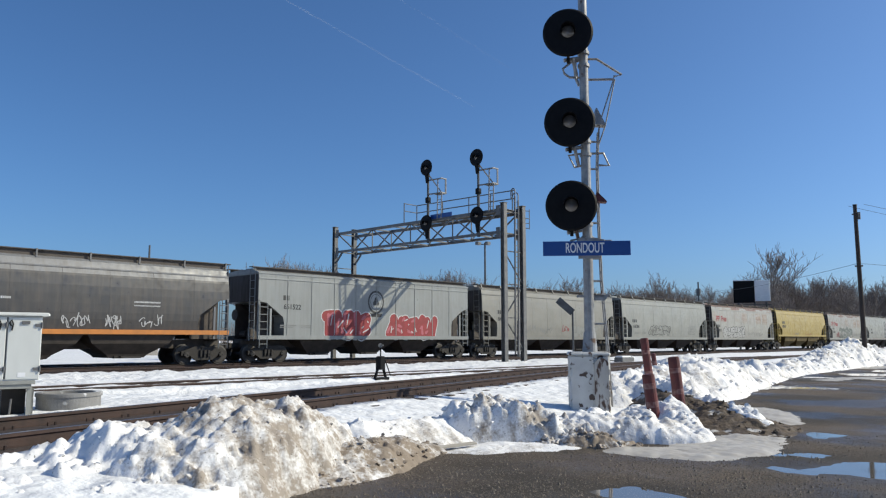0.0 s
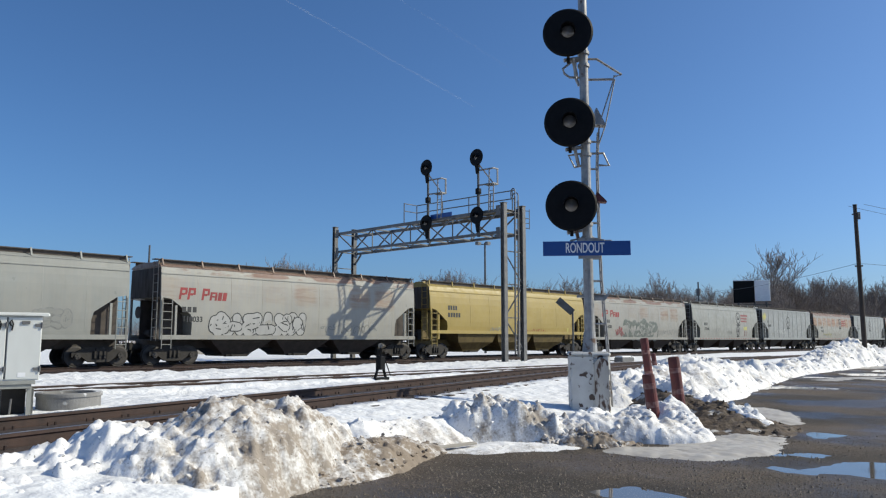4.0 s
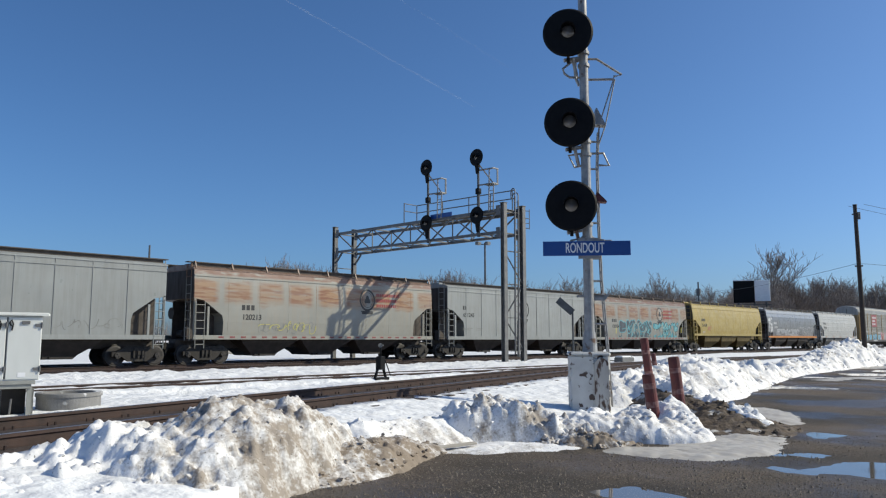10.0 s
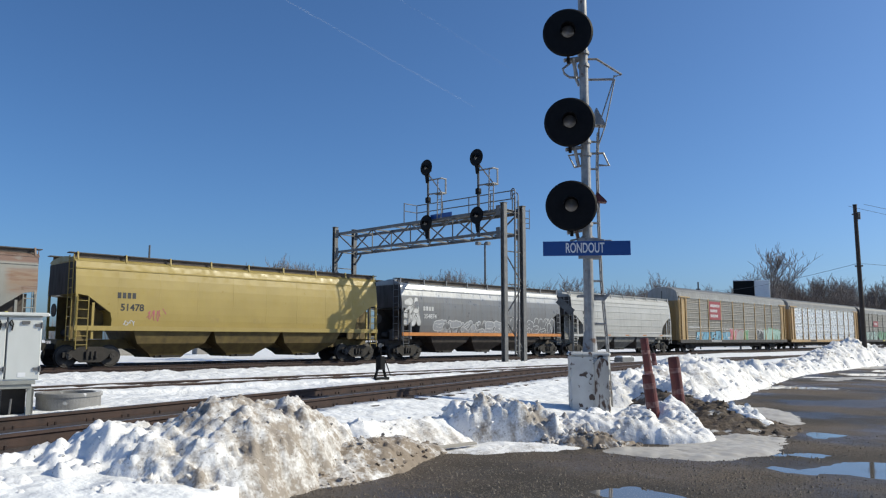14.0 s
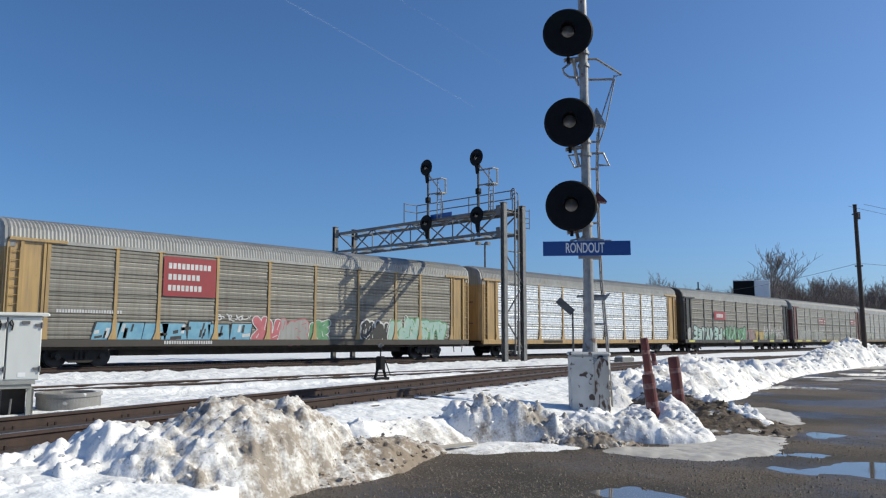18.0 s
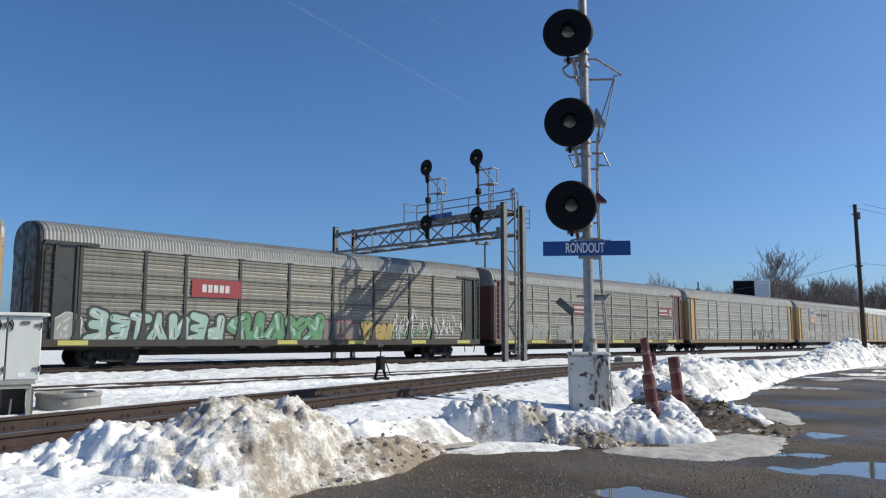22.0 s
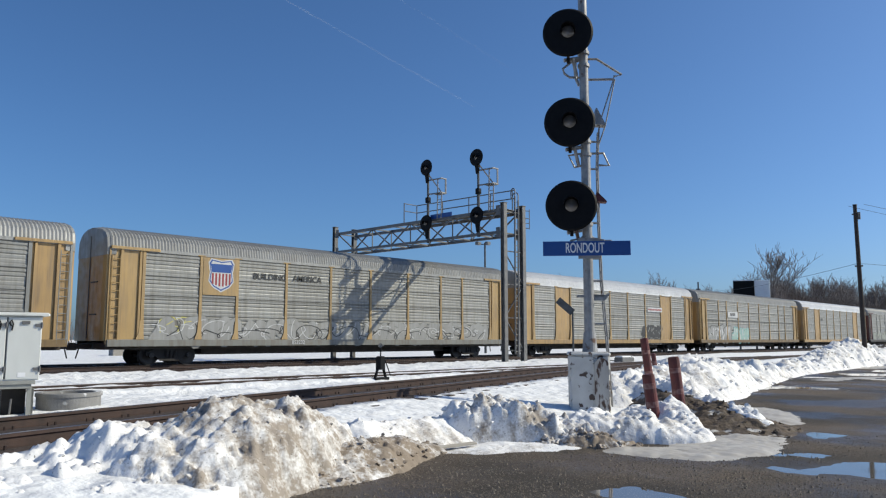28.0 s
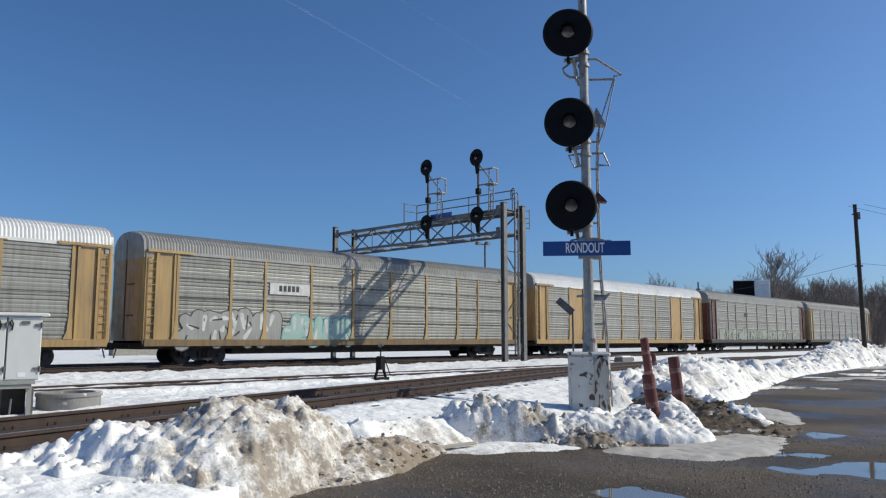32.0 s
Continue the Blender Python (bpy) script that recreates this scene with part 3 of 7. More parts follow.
def track(pts, z, label, tie_from, tie_to, step=0.55, ballast=1.9, bed=-0.16, fill=0.035, shown=True, name="railway_track", plates=False):
    t = thing(name, pose(0, 0, 0), label, "railway track", "railway tracks", "structure")
    lift = z if callable(z) else (lambda x: z)
    for off in (-0.755, 0.755):
        g = Geo()
        rail_mesh(g, pts, off, z)
        part("rail", g, (RAIL, RAIL_TOP), t, "rusty steel rail with worn head")
    g = Geo()
    rings = []
    for i, p in enumerate(pts):
        a, b = Vector(pts[max(0, i - 1)]), Vector(pts[min(len(pts) - 1, i + 1)])
        d = (b - a).normalized()
        n = Vector((-d.y, d.x))
        rings.append([(p[0] + n.x * u, p[1] + n.y * u, lift(p[0]) + w) for u, w in ((-ballast - 0.5, bed - 0.3), (-ballast + 0.3, bed - fill), (ballast - 0.3, bed - fill), (ballast + 0.5, bed - 0.3))])
    g.loft(rings, 0, False, False)
    part("ballast_bed", g, BALLAST, t, "brown stone ballast")
    if shown:
        plate = Geo().box(-0.09, 0.09, -0.17, 0.17, 0.0, 0.018).bar((-0.05, -0.11, 0.01), (-0.05, -0.11, 0.06), 0.016, 5).bar((0.05, 0.11, 0.01), (0.05, 0.11, 0.06), 0.016, 5).bar((0.05, -0.11, 0.01), (0.05, -0.11, 0.06), 0.016, 5).mesh("tie_plate", RAIL)
        me = Geo().bev(-0.115, 0.115, -1.3, 1.3, -0.18, 0.0, 0.012).mesh("tie", TIE)
        length, i = 0.0, 0
        for a, b in zip(pts, pts[1:]):
            a, b = Vector(a), Vector(b)
            seg = (b - a).length
            while length < seg:
                p = a + (b - a) * (length / seg)
                if plates and tie_from <= p.x <= 26:
                    for off in (-0.755, 0.755):
                        part("tie_plate", plate, None, t, "", pose(p.x, p.y, lift(p.x) + bed, 0, 0, math.degrees(math.atan2(b.y - a.y, b.x - a.x))) @ pose(0, off, 0))
                if tie_from <= p.x <= tie_to:
                    part("tie", me, None, t, "", pose(p.x, p.y, lift(p.x) + bed, 0, 0, math.degrees(math.atan2(b.y - a.y, b.x - a.x)) + random.uniform(-1, 1)))
                length += step
            length -= seg
    return t


LINE = [(-500, 0), (-60, 0), (0, 0), (30, 0), (60, 0), (150, 0), (400, 0), (1200, 0)]
track([(x, 34.2) for x, _ in LINE], 0.0, "main line track that carries the freight train", 0, 90)
track([(x, 29.75) for x, _ in LINE], -0.02, "second main line track with dark ballast", 0, 90, ballast=2.0)
track([(x, 38.6) for x, _ in LINE], -0.04, "far track behind the train, half under snow", 0, 0, shown=False)
track([(x, 20.9) for x, _ in LINE], -0.06, "siding track nearly buried in snow", 0, 0, ballast=0.2, bed=-0.3, shown=False)
fine = [(x, near_y(x)) for x in list(np.arange(-60, -8, 6.0)) + list(np.arange(-8, 60, 2.0))]
track(fine, near_rise, "rusty turnout track with brown ties and ballast", -4, 50, ballast=1.3, fill=-0.02, plates=True)


# ---- signal bridge ----
def signal_head(parent, x, y, z, r, face, name="signal_head", back=True):
    """A round black target with hood, lamp case and lens, facing along -y of its own axes."""
    m = pose(x, y, z, 0, 0, face)
    g = Geo()
    n = 40
    for y0, y1, r0, r1 in ((0.0, 0.03, r * 0.93, r), (0.03, 0.05, r, r * 0.96)):
        g.loft([[(rr * math.cos(2 * math.pi * k / n), yy, rr * math.sin(2 * math.pi * k / n)) for k in range(n)] for yy, rr in ((y0, r0), (y1, r1))])
    head = part(name, g, BLACK, parent, "round black signal target", m)
    g = Geo()
    g.loft([[(rr * math.cos(2 * math.pi * k / 20), yy, rr * math.sin(2 * math.pi * k / 20)) for k in range(20)] for yy, rr in ((0.0, r * 0.25), (-0.04, r * 0.25), (-0.06, r * 0.0))])
    part("lens", g, LENS, head, "unlit round glass lens", smooth=True)
    g = Geo()
    ring0 = [math.pi * (-0.08 + 1.16 * k / 16) for k in range(17)]
    rings = [[(rr * math.cos(a), yy, rr * math.sin(a)) for a in ring0] for yy, rr in ((0.0, r * 0.3), (-0.2, r * 0.3), (-0.2, r * 0.285), (0.0, r * 0.285))]
    g.loft(rings, 0, False, False)
    part("hood", g, BLACK, head, "black sun hood")
    if back:
        g = Geo()
        g.bev(-r * 0.33, r * 0.33, 0.05, 0.05 + r * 0.62, -r * 0.42, r * 0.42, 0.03)
        g.bar((0, 0.05 + r * 0.3, -r * 0.42), (0, 0.05 + r * 0.3, -r * 1.15), 0.035, 8)
        part("lamp_case", g, BLACK, head)
    return head


def truss_bridge():
    X0, X1, Y0, Y1, ZT, ZB = 32.83, 34.52, 26.4, 41.3, 8.36, 7.12
    t = thing("signal_bridge", pose(0, 0, 0), "grey steel signal bridge spanning the main line tracks", "signal bridge")
    sec = [(-0.14, -0.13), (0.14, -0.13), (0.14, -0.1), (0.02, -0.1), (0.02, 0.1), (0.14, 0.1), (0.14, 0.13), (-0.14, 0.13), (-0.14, 0.1), (-0.02, 0.1), (-0.02, -0.1), (-0.14, -0.1)]
    for x in (X0, X1):
        for y, top in ((Y0, 8.74), (Y1, 8.86)):
            col = part("column", Geo().loft([[(x + u, y + v, z) for u, v in sec] for z in (-0.3, top)]), GALV, t, "grey steel I-section column")
            part("footing", Geo().bev(x - 0.32, x + 0.32, y - 0.32, y + 0.32, -0.4, -0.08, 0.02), CONCRETE, col, "concrete footing")
            part("cap_plate", Geo().box(x - 0.17, x + 0.17, y - 0.16, y + 0.16, top, top + 0.025), GALV, col)
        # chords: angle sections, the upper one a little deeper, each end bolted to a gusset
        for z, h in ((ZT, 0.18), (ZB, 0.15)):
            g = Geo()
            g.box(x - 0.075, x + 0.075, Y0 + 0.16, Y1 - 0.16, z - h / 2, z - h / 2 + 0.025)
            g.box(x - 0.075, x - 0.05, Y0 + 0.16, Y1 - 0.16, z - h / 2 + 0.025, z + h / 2)
            chord = part("chord", g, GALV, t, "grey steel truss chord")
            for y in (Y0 + 0.2, Y1 - 0.2):
                part("gusset", Geo().box(x - 0.1, x - 0.077, y - 0.28 if y > 30 else y, y if y > 30 else y + 0.28, z - 0.28, z + 0.28), GALV, chord)
        n = 8
        step = (Y1 - Y0 - 0.6) / n
        for k in range(n):
            a, b = Y0 + 0.3 + step * k, Y0 + 0.3 + step * (k + 1)
            p, q = ((x, a, ZB), (x, b, ZT)) if k % 2 else ((x, a, ZT), (x, b, ZB))
            part("diagonal", Geo().bar(p, q, 0.05, 4), GALV, t)
            if k % 2 == 0 and k:
                part("upright", Geo().bar((x, a, ZB), (x, a, ZT), 0.038, 4), GALV, t)
    step = (Y1 - Y0 - 0.6) / 8
    for k in range(9):
        y = Y0 + 0.3 + step * k
        for z in (ZT, ZB):
            part("cross_tie", Geo().bar((X0, y, z), (X1, y, z), 0.05, 4), GALV, t)
        if k < 8:
            part("lacing", Geo().bar((X0 if k % 2 else X1, y, ZB), (X1 if k % 2 else X0, y + step, ZB), 0.04, 4), GALV, t)
    for y in (Y0, Y1):
        zs = (0.55, 2.35, 4.2, 6.05, 7.05)
        for k, (za, zb) in enumerate(zip(zs, zs[1:])):
            part("column_strut", Geo().bar((X0, y, za), (X1, y, za), 0.04, 4), GALV, t)
            if k < 3:
                part("column_brace", Geo().bar((X0 if k % 2 else X1, y, za), (X1 if k % 2 else X0, y, zb), 0.04, 4), GALV, t)
    # knee plates under the back truss
    for x in (X0, X1):
        part("knee_brace", Geo().bar((x, Y1 - 0.1, ZB - 0.75), (x, Y1 - 0.75, ZB - 0.1), 0.07, 4), GALV, t)
    # walkway along the back of the truss, railed on one side
    part("walkway", Geo().box(X0 + 0.55, X1 - 0.12, Y0 + 0.2, 34.8, ZT + 0.1, ZT + 0.13), GALV, t, "steel grating walkway")
    x = X1 - 0.2
    for z in (9.24, 9.72):
        part("handrail", Geo().bar((x, Y0 + 0.35, z), (x, 34.8, z + 0.06), 0.034, 6), GALV, t)
    for y in (26.95, 28.6, 30.3, 32.5, 34.8):
        part("rail_post", Geo().bar((x, y, ZT + 0.1), (x, y, 9.74), 0.034, 6), GALV, t)
    for z in (9.3, 9.78):
        part("handrail", Geo().bar((X0 + 0.35, 34.8, z), (x, 34.8, z), 0.03, 6), GALV, t)
    part("rail_post", Geo().bar((X0 + 0.35, 34.8, ZT), (X0 + 0.35, 34.8, 9.8), 0.034, 6), GALV, t)
    # ladder beside the column: two stringers that curl over at the top
    y = Y0 - 0.2
    lad = part("ladder", Geo().bar((33.5, y, 0.35), (33.6, y, 9.2), 0.05, 6).bar((33.78, y, 0.35), (33.9, y, 9.0), 0.05, 6), GALV, t, "steel ladder")
    for k in range(28):
        z = 0.5 + k * 0.31
        part("rung", Geo().bar((33.5, y, z), (33.8, y, z), 0.02, 5), GALV, lad)
    for xa, z0, ya in ((33.6, 9.2, Y0 + 0.35), (33.9, 9.0, Y0 + 0.5)):
        pts = [((xa + 0.35 * k / 8), y + (ya - y) * (1 - math.cos(math.pi * k / 8)) / 2, z0 + 0.5 * math.sin(math.pi * k / 8) ** 0.6) for k in range(9)]
        part("grab_rail", Geo().tube(pts, 0.034), GALV, lad, "curled grab rail")
    cage = Geo().bar((34.93, y, 7.45), (34.93, y, 8.6), 0.025, 5)
    for z in (7.5, 7.78, 8.06, 8.5):
        cage.bar((X1 + 0.12, y + 0.15, z), (34.93, y, z), 0.025, 5)
    part("hoop", cage, GALV, lad, "small side grab frame")
    # cable conduit on the column
    part("conduit", Geo().bar((33.92, Y0 - 0.1, 0.2), (33.94, Y0 - 0.1, 2.2), 0.09, 8), GALV, t, "pale cable conduit")
    # nameplate on the truss
    part("nameplate", Geo().box(X0 - 0.16, X0 - 0.13, 30.2, 31.95, ZT + 0.04, ZT + 0.3), BLUE, t, "blue nameplate")
    for y, heads in ((32.11, (11.58, 8.15)), (28.07, (11.54, 8.18))):
        x = X0 - 0.21
        m = part("signal_mast", Geo().bar((x, y, 6.95), (x, y, 9.6), 0.085, 10).bar((x, y, 9.6), (x, y, 11.7), 0.07, 10), SLATE, t, "dark tubular signal mast")
        for z in heads:
            signal_head(m, x - 0.2, y, z, 0.5, -90)
            part("head_neck", Geo().bar((x - 0.08, y, z - 0.95), (x - 0.08, y, z - 0.4), 0.09, 8, r2=0.17), BLACK, m)
        part("mast_bracket", Geo().box(x - 0.05, X0 + 0.02, y - 0.1, y + 0.1, ZT - 0.06, ZT + 0.02).box(x - 0.05, X0 + 0.02, y - 0.1, y + 0.1, ZB - 0.06, ZB + 0.02), GALV, m)
        part("clamp", Geo().bev(x - 0.13, x + 0.13, y - 0.13, y + 0.13, 9.42, 9.75, 0.02), BLACK, m)
        # railed maintenance stand with its ladder
        for z in (9.93, 10.8):
            part("stand_rail", Geo().bar((x, y, z), (x + 0.1, y - 1.05, z), 0.05, 5).bar((x, y - 1.05, z), (x + 0.5, y - 1.05, z), 0.05, 5), SILVER, m, "pale steel stand rail")
        part("stand_post", Geo().bar((x + 0.45, y - 1.05, 9.93), (x + 0.45, y - 1.05, 10.8), 0.055, 5), SILVER, m)
        part("stand_brace", Geo().bar((x, y - 0.1, 11.1), (x + 0.25, y - 0.95, 9.93), 0.04, 5), SILVER, m)
        part("stand_floor", Geo().box(x - 0.1, x + 0.45, y - 1.08, y - 0.5, 9.87, 9.92), GALV, m)
        ml = part("mast_ladder", Geo().bar((x + 0.05, y - 0.72, ZT), (x + 0.05, y - 0.78, 10.8), 0.04, 5).bar((x + 0.05, y - 1.05, ZT), (x + 0.05, y - 1.1, 9.93), 0.04, 5), SILVER, m)
        for k in range(5):
            part("rung", Geo().bar((x + 0.05, y - 0.74, ZT + 0.25 + k * 0.3), (x + 0.05, y - 1.07, ZT + 0.25 + k * 0.3), 0.02, 5), SILVER, ml)


truss_bridge()


# ---- station signal ----
def text_mesh(s, size, bold=0.0):
    c = bpy.data.curves.new("lettering", "FONT")
    c.body, c.size, c.offset, c.align_x, c.align_y = s, size, bold, "CENTER", "CENTER"
    c.extrude = 0.002
    o = bpy.data.objects.new("lettering", c)
    me = bpy.data.meshes.new_from_object(o)
    bpy.data.objects.remove(o)
    return me


def station_signal():
    bx, by = 12.58, 8.15
    face = -52
    MX = 0.09
    t = thing("railway_signal", pose(bx, by, 0, 0, 0, face), "tall silver signal mast with three black searchlight heads", "railway signal")
    part("mast", Geo().bar((MX, 0, 0.9), (MX, 0, 9.5), 0.1, 18, r2=0.083).bar((MX, 0, 0.9), (MX, 0, 1.3), 0.15, 18, r2=0.11), SILVER, t, "weathered silver-painted tube", smooth=False)
    for z in (7.18, 5.36, 3.71):
        signal_head(t, -0.232, -0.32, z, 0.495, -4)
        part("bracket", Geo().bar((-0.3, -0.1, z - 0.5), (MX, 0.0, z - 0.42), 0.04, 8).bar((-0.13, -0.1, z - 0.45), (-0.05, 0.0, z - 0.8), 0.035, 8), SILVER, t)
        for dz in (-0.62, -0.36):
            part("band", Geo().bar((MX, 0, z + dz), (MX, 0, z + dz + 0.06), 0.118, 14), SILVER, t)
    # hooded lamp cases that jut out behind the two lower heads
    for x, z, mat in ((0.3, 5.36, SILVER), (0.28, 3.82, RED_RUST)):
        part("side_hood", Geo().loft([[(x, yy, z + 0.02), (x + 0.2, yy, z), (x + 0.19, yy, z + 0.03), (x + 0.03, yy, z + 0.36 - 0.16 * (z < 5)), (x, yy, z + 0.34 - 0.16 * (z < 5))] for yy in (-0.02, 0.2)]), mat, t, "small slanted sheet hood")
    s = part("name_board", Geo().bev(-0.778, 0.886, -0.175, -0.15, 2.755, 3.035, 0.004), BLUE, t, "long blue station name board")
    me = text_mesh("RONDOUT", 0.27, 0.004)
    me.materials.append(WHITE)
    for v in me.vertices:
        v.co.x *= 0.54
    part("lettering", me, None, s, "white condensed capital letters", pose(0.02, -0.178, 2.895, 90, 0, 0))
    part("board_bracket", Geo().box(-0.1, 0.3, -0.148, -0.1, 2.7, 3.1).bar((MX, -0.12, 2.8), (MX, 0, 2.8), 0.05, 6).bar((-0.25, -0.13, 3.05), (MX, 0, 3.14), 0.02, 5).bar((0.4, -0.13, 3.05), (MX, 0, 3.14), 0.02, 5), SILVER, t)
    part("board_arm", Geo().bev(MX + 0.05, 0.56, 0.0, 0.1, 3.04, 3.08, 0.01), SILVER, t)
    # maintainer's ladder, its foot spread away from the mast
    path = [(0.5, -0.12), (0.446, 1.11), (0.366, 2.26), (0.339, 3.37), (0.335, 4.61), (0.374, 5.32)]
    g = Geo()
    for y in (0.1, 0.38):
        g.tube([(a, y, b) for a, b in path], 0.018)
    lad = part("ladder", g, SILVER, t, "narrow steel ladder")
    for k in range(17):
        z = 0.3 + k * 0.31
        x = float(np.interp(z, [p[1] for p in path], [p[0] for p in path]))
        part("rung", Geo().bar((x, 0.1, z), (x, 0.38, z), 0.014, 5), SILVER, lad)
    for z in (1.45, 2.28, 2.72, 3.42, 3.9, 4.5, 5.05):
        x = float(np.interp(z, [p[1] for p in path], [p[0] for p in path]))
        part("stand_off", Geo().bar((MX, 0.05, z), (x, 0.1, z), 0.022, 5), SILVER, lad)
    rails = [[(MX, 6.77), (0.364, 6.76), (0.847, 6.42), (0.69, 6.39), (0.688, 6.33), (MX, 6.34)],
             [(MX, 6.75), (-0.155, 6.71), (-0.316, 6.58), (-0.284, 6.48), (-0.184, 6.4), (MX, 6.38)],
             [(-0.075, 6.72), (-0.06, 6.39), (-0.007, 6.23), (MX, 6.3)],
             [(MX, 4.82), (0.451, 4.82), (0.555, 4.57), (0.357, 4.58)],
             [(MX, 4.83), (-0.237, 4.79), (-0.12, 4.55), (MX, 4.59)]]
    for k, pts in enumerate(rails):
        part("guard_rail", Geo().tube([(a, 0.1, b) for a, b in pts], 0.036 if k == 2 else 0.024), SILVER, t, "bent steel guard rail")
    for pts in ([(0.688, 6.33), (0.448, 5.61), (0.374, 5.32)], [(0.711, 6.33), (0.547, 5.59), (0.497, 5.37), (0.367, 5.01)]):
        part("stay_rod", Geo().tube([(a, 0.1, b) for a, b in pts], 0.014), SILVER, t, "thin dark stay rod")
    part("step_plate", Geo().box(-0.12, 0.4, 0.0, 0.28, 1.97, 2.01).box(MX + 0.1, 0.4, 0.0, 0.02, 1.9, 2.01).loft([[(0.4, yy, 1.9), (0.5, yy, 2.03), (0.5, yy, 2.05), (0.4, yy, 2.01)] for yy in (0.0, 0.28)]), SILVER, t, "folded sheet step plate")
    # instrument case at the foot, with a round-topped door plate on its other face
    case = part("instrument_case", Geo().bev(-0.31, 0.42, -0.34, 0.36, -0.3, 0.86, 0.03), BOX_PAINT, t, "white case with flaking paint")
    part("case_lid", Geo().bev(-0.33, 0.44, -0.36, 0.38, 0.86, 0.92, 0.03), BOX_PAINT, case)
    part("corner_bead", Geo().bar((0.115, -0.345, -0.25), (0.115, -0.345, 0.86), 0.018, 6), BOX_PAINT, case)
    n = 12
    prof = [(0.13, -0.2), (0.39, -0.2)] + [(0.26 + 0.13 * math.cos(math.pi * k / n), 0.68 + 0.13 * math.sin(math.pi * k / n)) for k in range(n + 1)]
    part("door_plate", Geo().loft([[(x, y, z) for x, z in prof] for y in (-0.4, -0.342)]), PEELING, case, "round-topped cover plate with peeling paint")
    for z in (0.15, 0.55):
        part("hinge", Geo().bar((0.4, -0.37, z - 0.05), (0.4, -0.37, z + 0.05), 0.018, 6), SILVER, case)


station_signal()


# ---- trackside things ----
WORN_BAND = surface("worn_band", (0.26, 0.16, 0.14), (0.12, 0.03, 0.027), 0.6, 0, 12, 0.5)


def cabinet():
    t = thing("equipment_cabinet", pose(4.86, 16.18, 0, 0, 0, -12), "grey-white steel signal equipment cabinet on legs", "equipment cabinet")
    part("body", Geo().bev(-0.95, 0.62, -0.45, 0.45, 0.39, 1.6, 0.015), CABINET, t)
    part("roof", Geo().bev(-1.04, 0.74, -0.54, 0.54, 1.6, 1.66, 0.03), CABINET, t, "overhanging flat cabinet roof")
    for x0, x1, hx in ((-0.94, 0.02, -0.1), (0.05, 0.61, 0.1)):
        d = part("door", Geo().bev(x0, x1, -0.478, -0.452, 0.42, 1.57, 0.008), CABINET, t, "grey-white steel door")
        pts = [(hx, 1.4), (hx - 0.03, 1.46), (hx, 1.52), (hx + 0.03, 1.44), (hx + 0.01, 1.32)]
        part("handle", Geo().tube([(a, -0.5, b) for a, b in pts], 0.014), BLACK, d, "black bent lever handle")
        for z in (0.6, 1.42):
            part("hinge", Geo().box(x1 - 0.11, x1 + 0.02, -0.5, -0.478, z - 0.03, z + 0.03).bar((x1 + 0.0, -0.5, z - 0.06), (x1 + 0.0, -0.5, z + 0.06), 0.016, 6), GALV, d)
        part("hasp", Geo().bev(x0 + 0.22, x0 + 0.36, -0.505, -0.478, 1.44, 1.5, 0.008), GALV, d)
        part("name_tag", Geo().box(x0 + 0.2, x0 + 0.33, -0.484, -0.478, 0.46, 0.54), WHITE, d)
    part("door_gap", Geo().box(0.02, 0.05, -0.462, -0.45, 0.42, 1.57), SLATE, t)
    part("plinth", Geo().bev(-0.98, 0.56, -0.47, 0.47, 0.32, 0.39, 0.01).bev(-0.98, 0.5, -0.44, 0.44, 0.24, 0.32, 0.01), PLINTH_SHADE, t, "stepped steel base frame")
    for x in (-0.75, 0.05):
        # solid dark box stands in for the shade inside the open leg
        leg = part("leg", Geo().box(x, x + 0.4, -0.1, 0.3, -0.35, 0.24), TRUCK, t, "pedestal leg, dark for the shade in its hollow")
        part("side_plate", Geo().box(x + 0.38, x + 0.5, -0.4, -0.36, -0.3, 0.24).box(x + 0.46, x + 0.5, -0.4, 0.3, -0.3, 0.24), PLINTH_SHADE, leg, "pale steel side plate")
        part("cable", Geo().bar((x + 0.12, -0.3, -0.3), (x + 0.14, -0.28, 0.05), 0.02, 6), GALV, leg)


cabinet()

g = Geo()
n = 56
rim = [(0.60, -0.4), (0.60, -0.03), (0.625, -0.03), (0.625, 0.03), (0.61, 0.045), (0.5, 0.045), (0.5, -0.02), (0.0, -0.02)]
g.loft([[(r * math.cos(2 * math.pi * k / n), r * math.sin(2 * math.pi * k / n), z) for k in range(n)] for r, z in rim[:-1] + [(0.02, -0.02)]])
solid("concrete_ring", g, DARK_CONCRETE, pose(6.22, 16.35, 0.05), "weathered concrete manhole ring standing in snow", "manhole ring", smooth=False)

t = thing("switch_stand", pose(17.35, 19.3, -0.2), "black cast switch stand with white target disc", "switch stand")
part("base", Geo().box(-0.3, 0.3, -0.12, 0.12, 0.0, 0.1).bar((-0.25, 0, 0.05), (-0.08, 0, 0.5), 0.05, 6).bar((0.25, 0, 0.05), (0.08, 0, 0.5), 0.05, 6), BLACK, t)
part("column", Geo().bev(-0.13, 0.13, -0.12, 0.12, 0.35, 0.8, 0.03).bar((0, 0, 0.8), (0, 0, 1.12), 0.025, 8), BLACK, t)
part("target", Geo().bar((-0.03, -0.02, 1.16), (-0.02, 0.0, 1.16), 0.075, 14).bar((0.02, -0.1, 1.16), (0.02, 0.1, 1.16), 0.03, 4), GALV, t, "small grey target")
part("lever", Geo().bar((0.1, -0.1, 0.7), (0.35, -0.12, 0.15), 0.02, 6), BLACK, t)

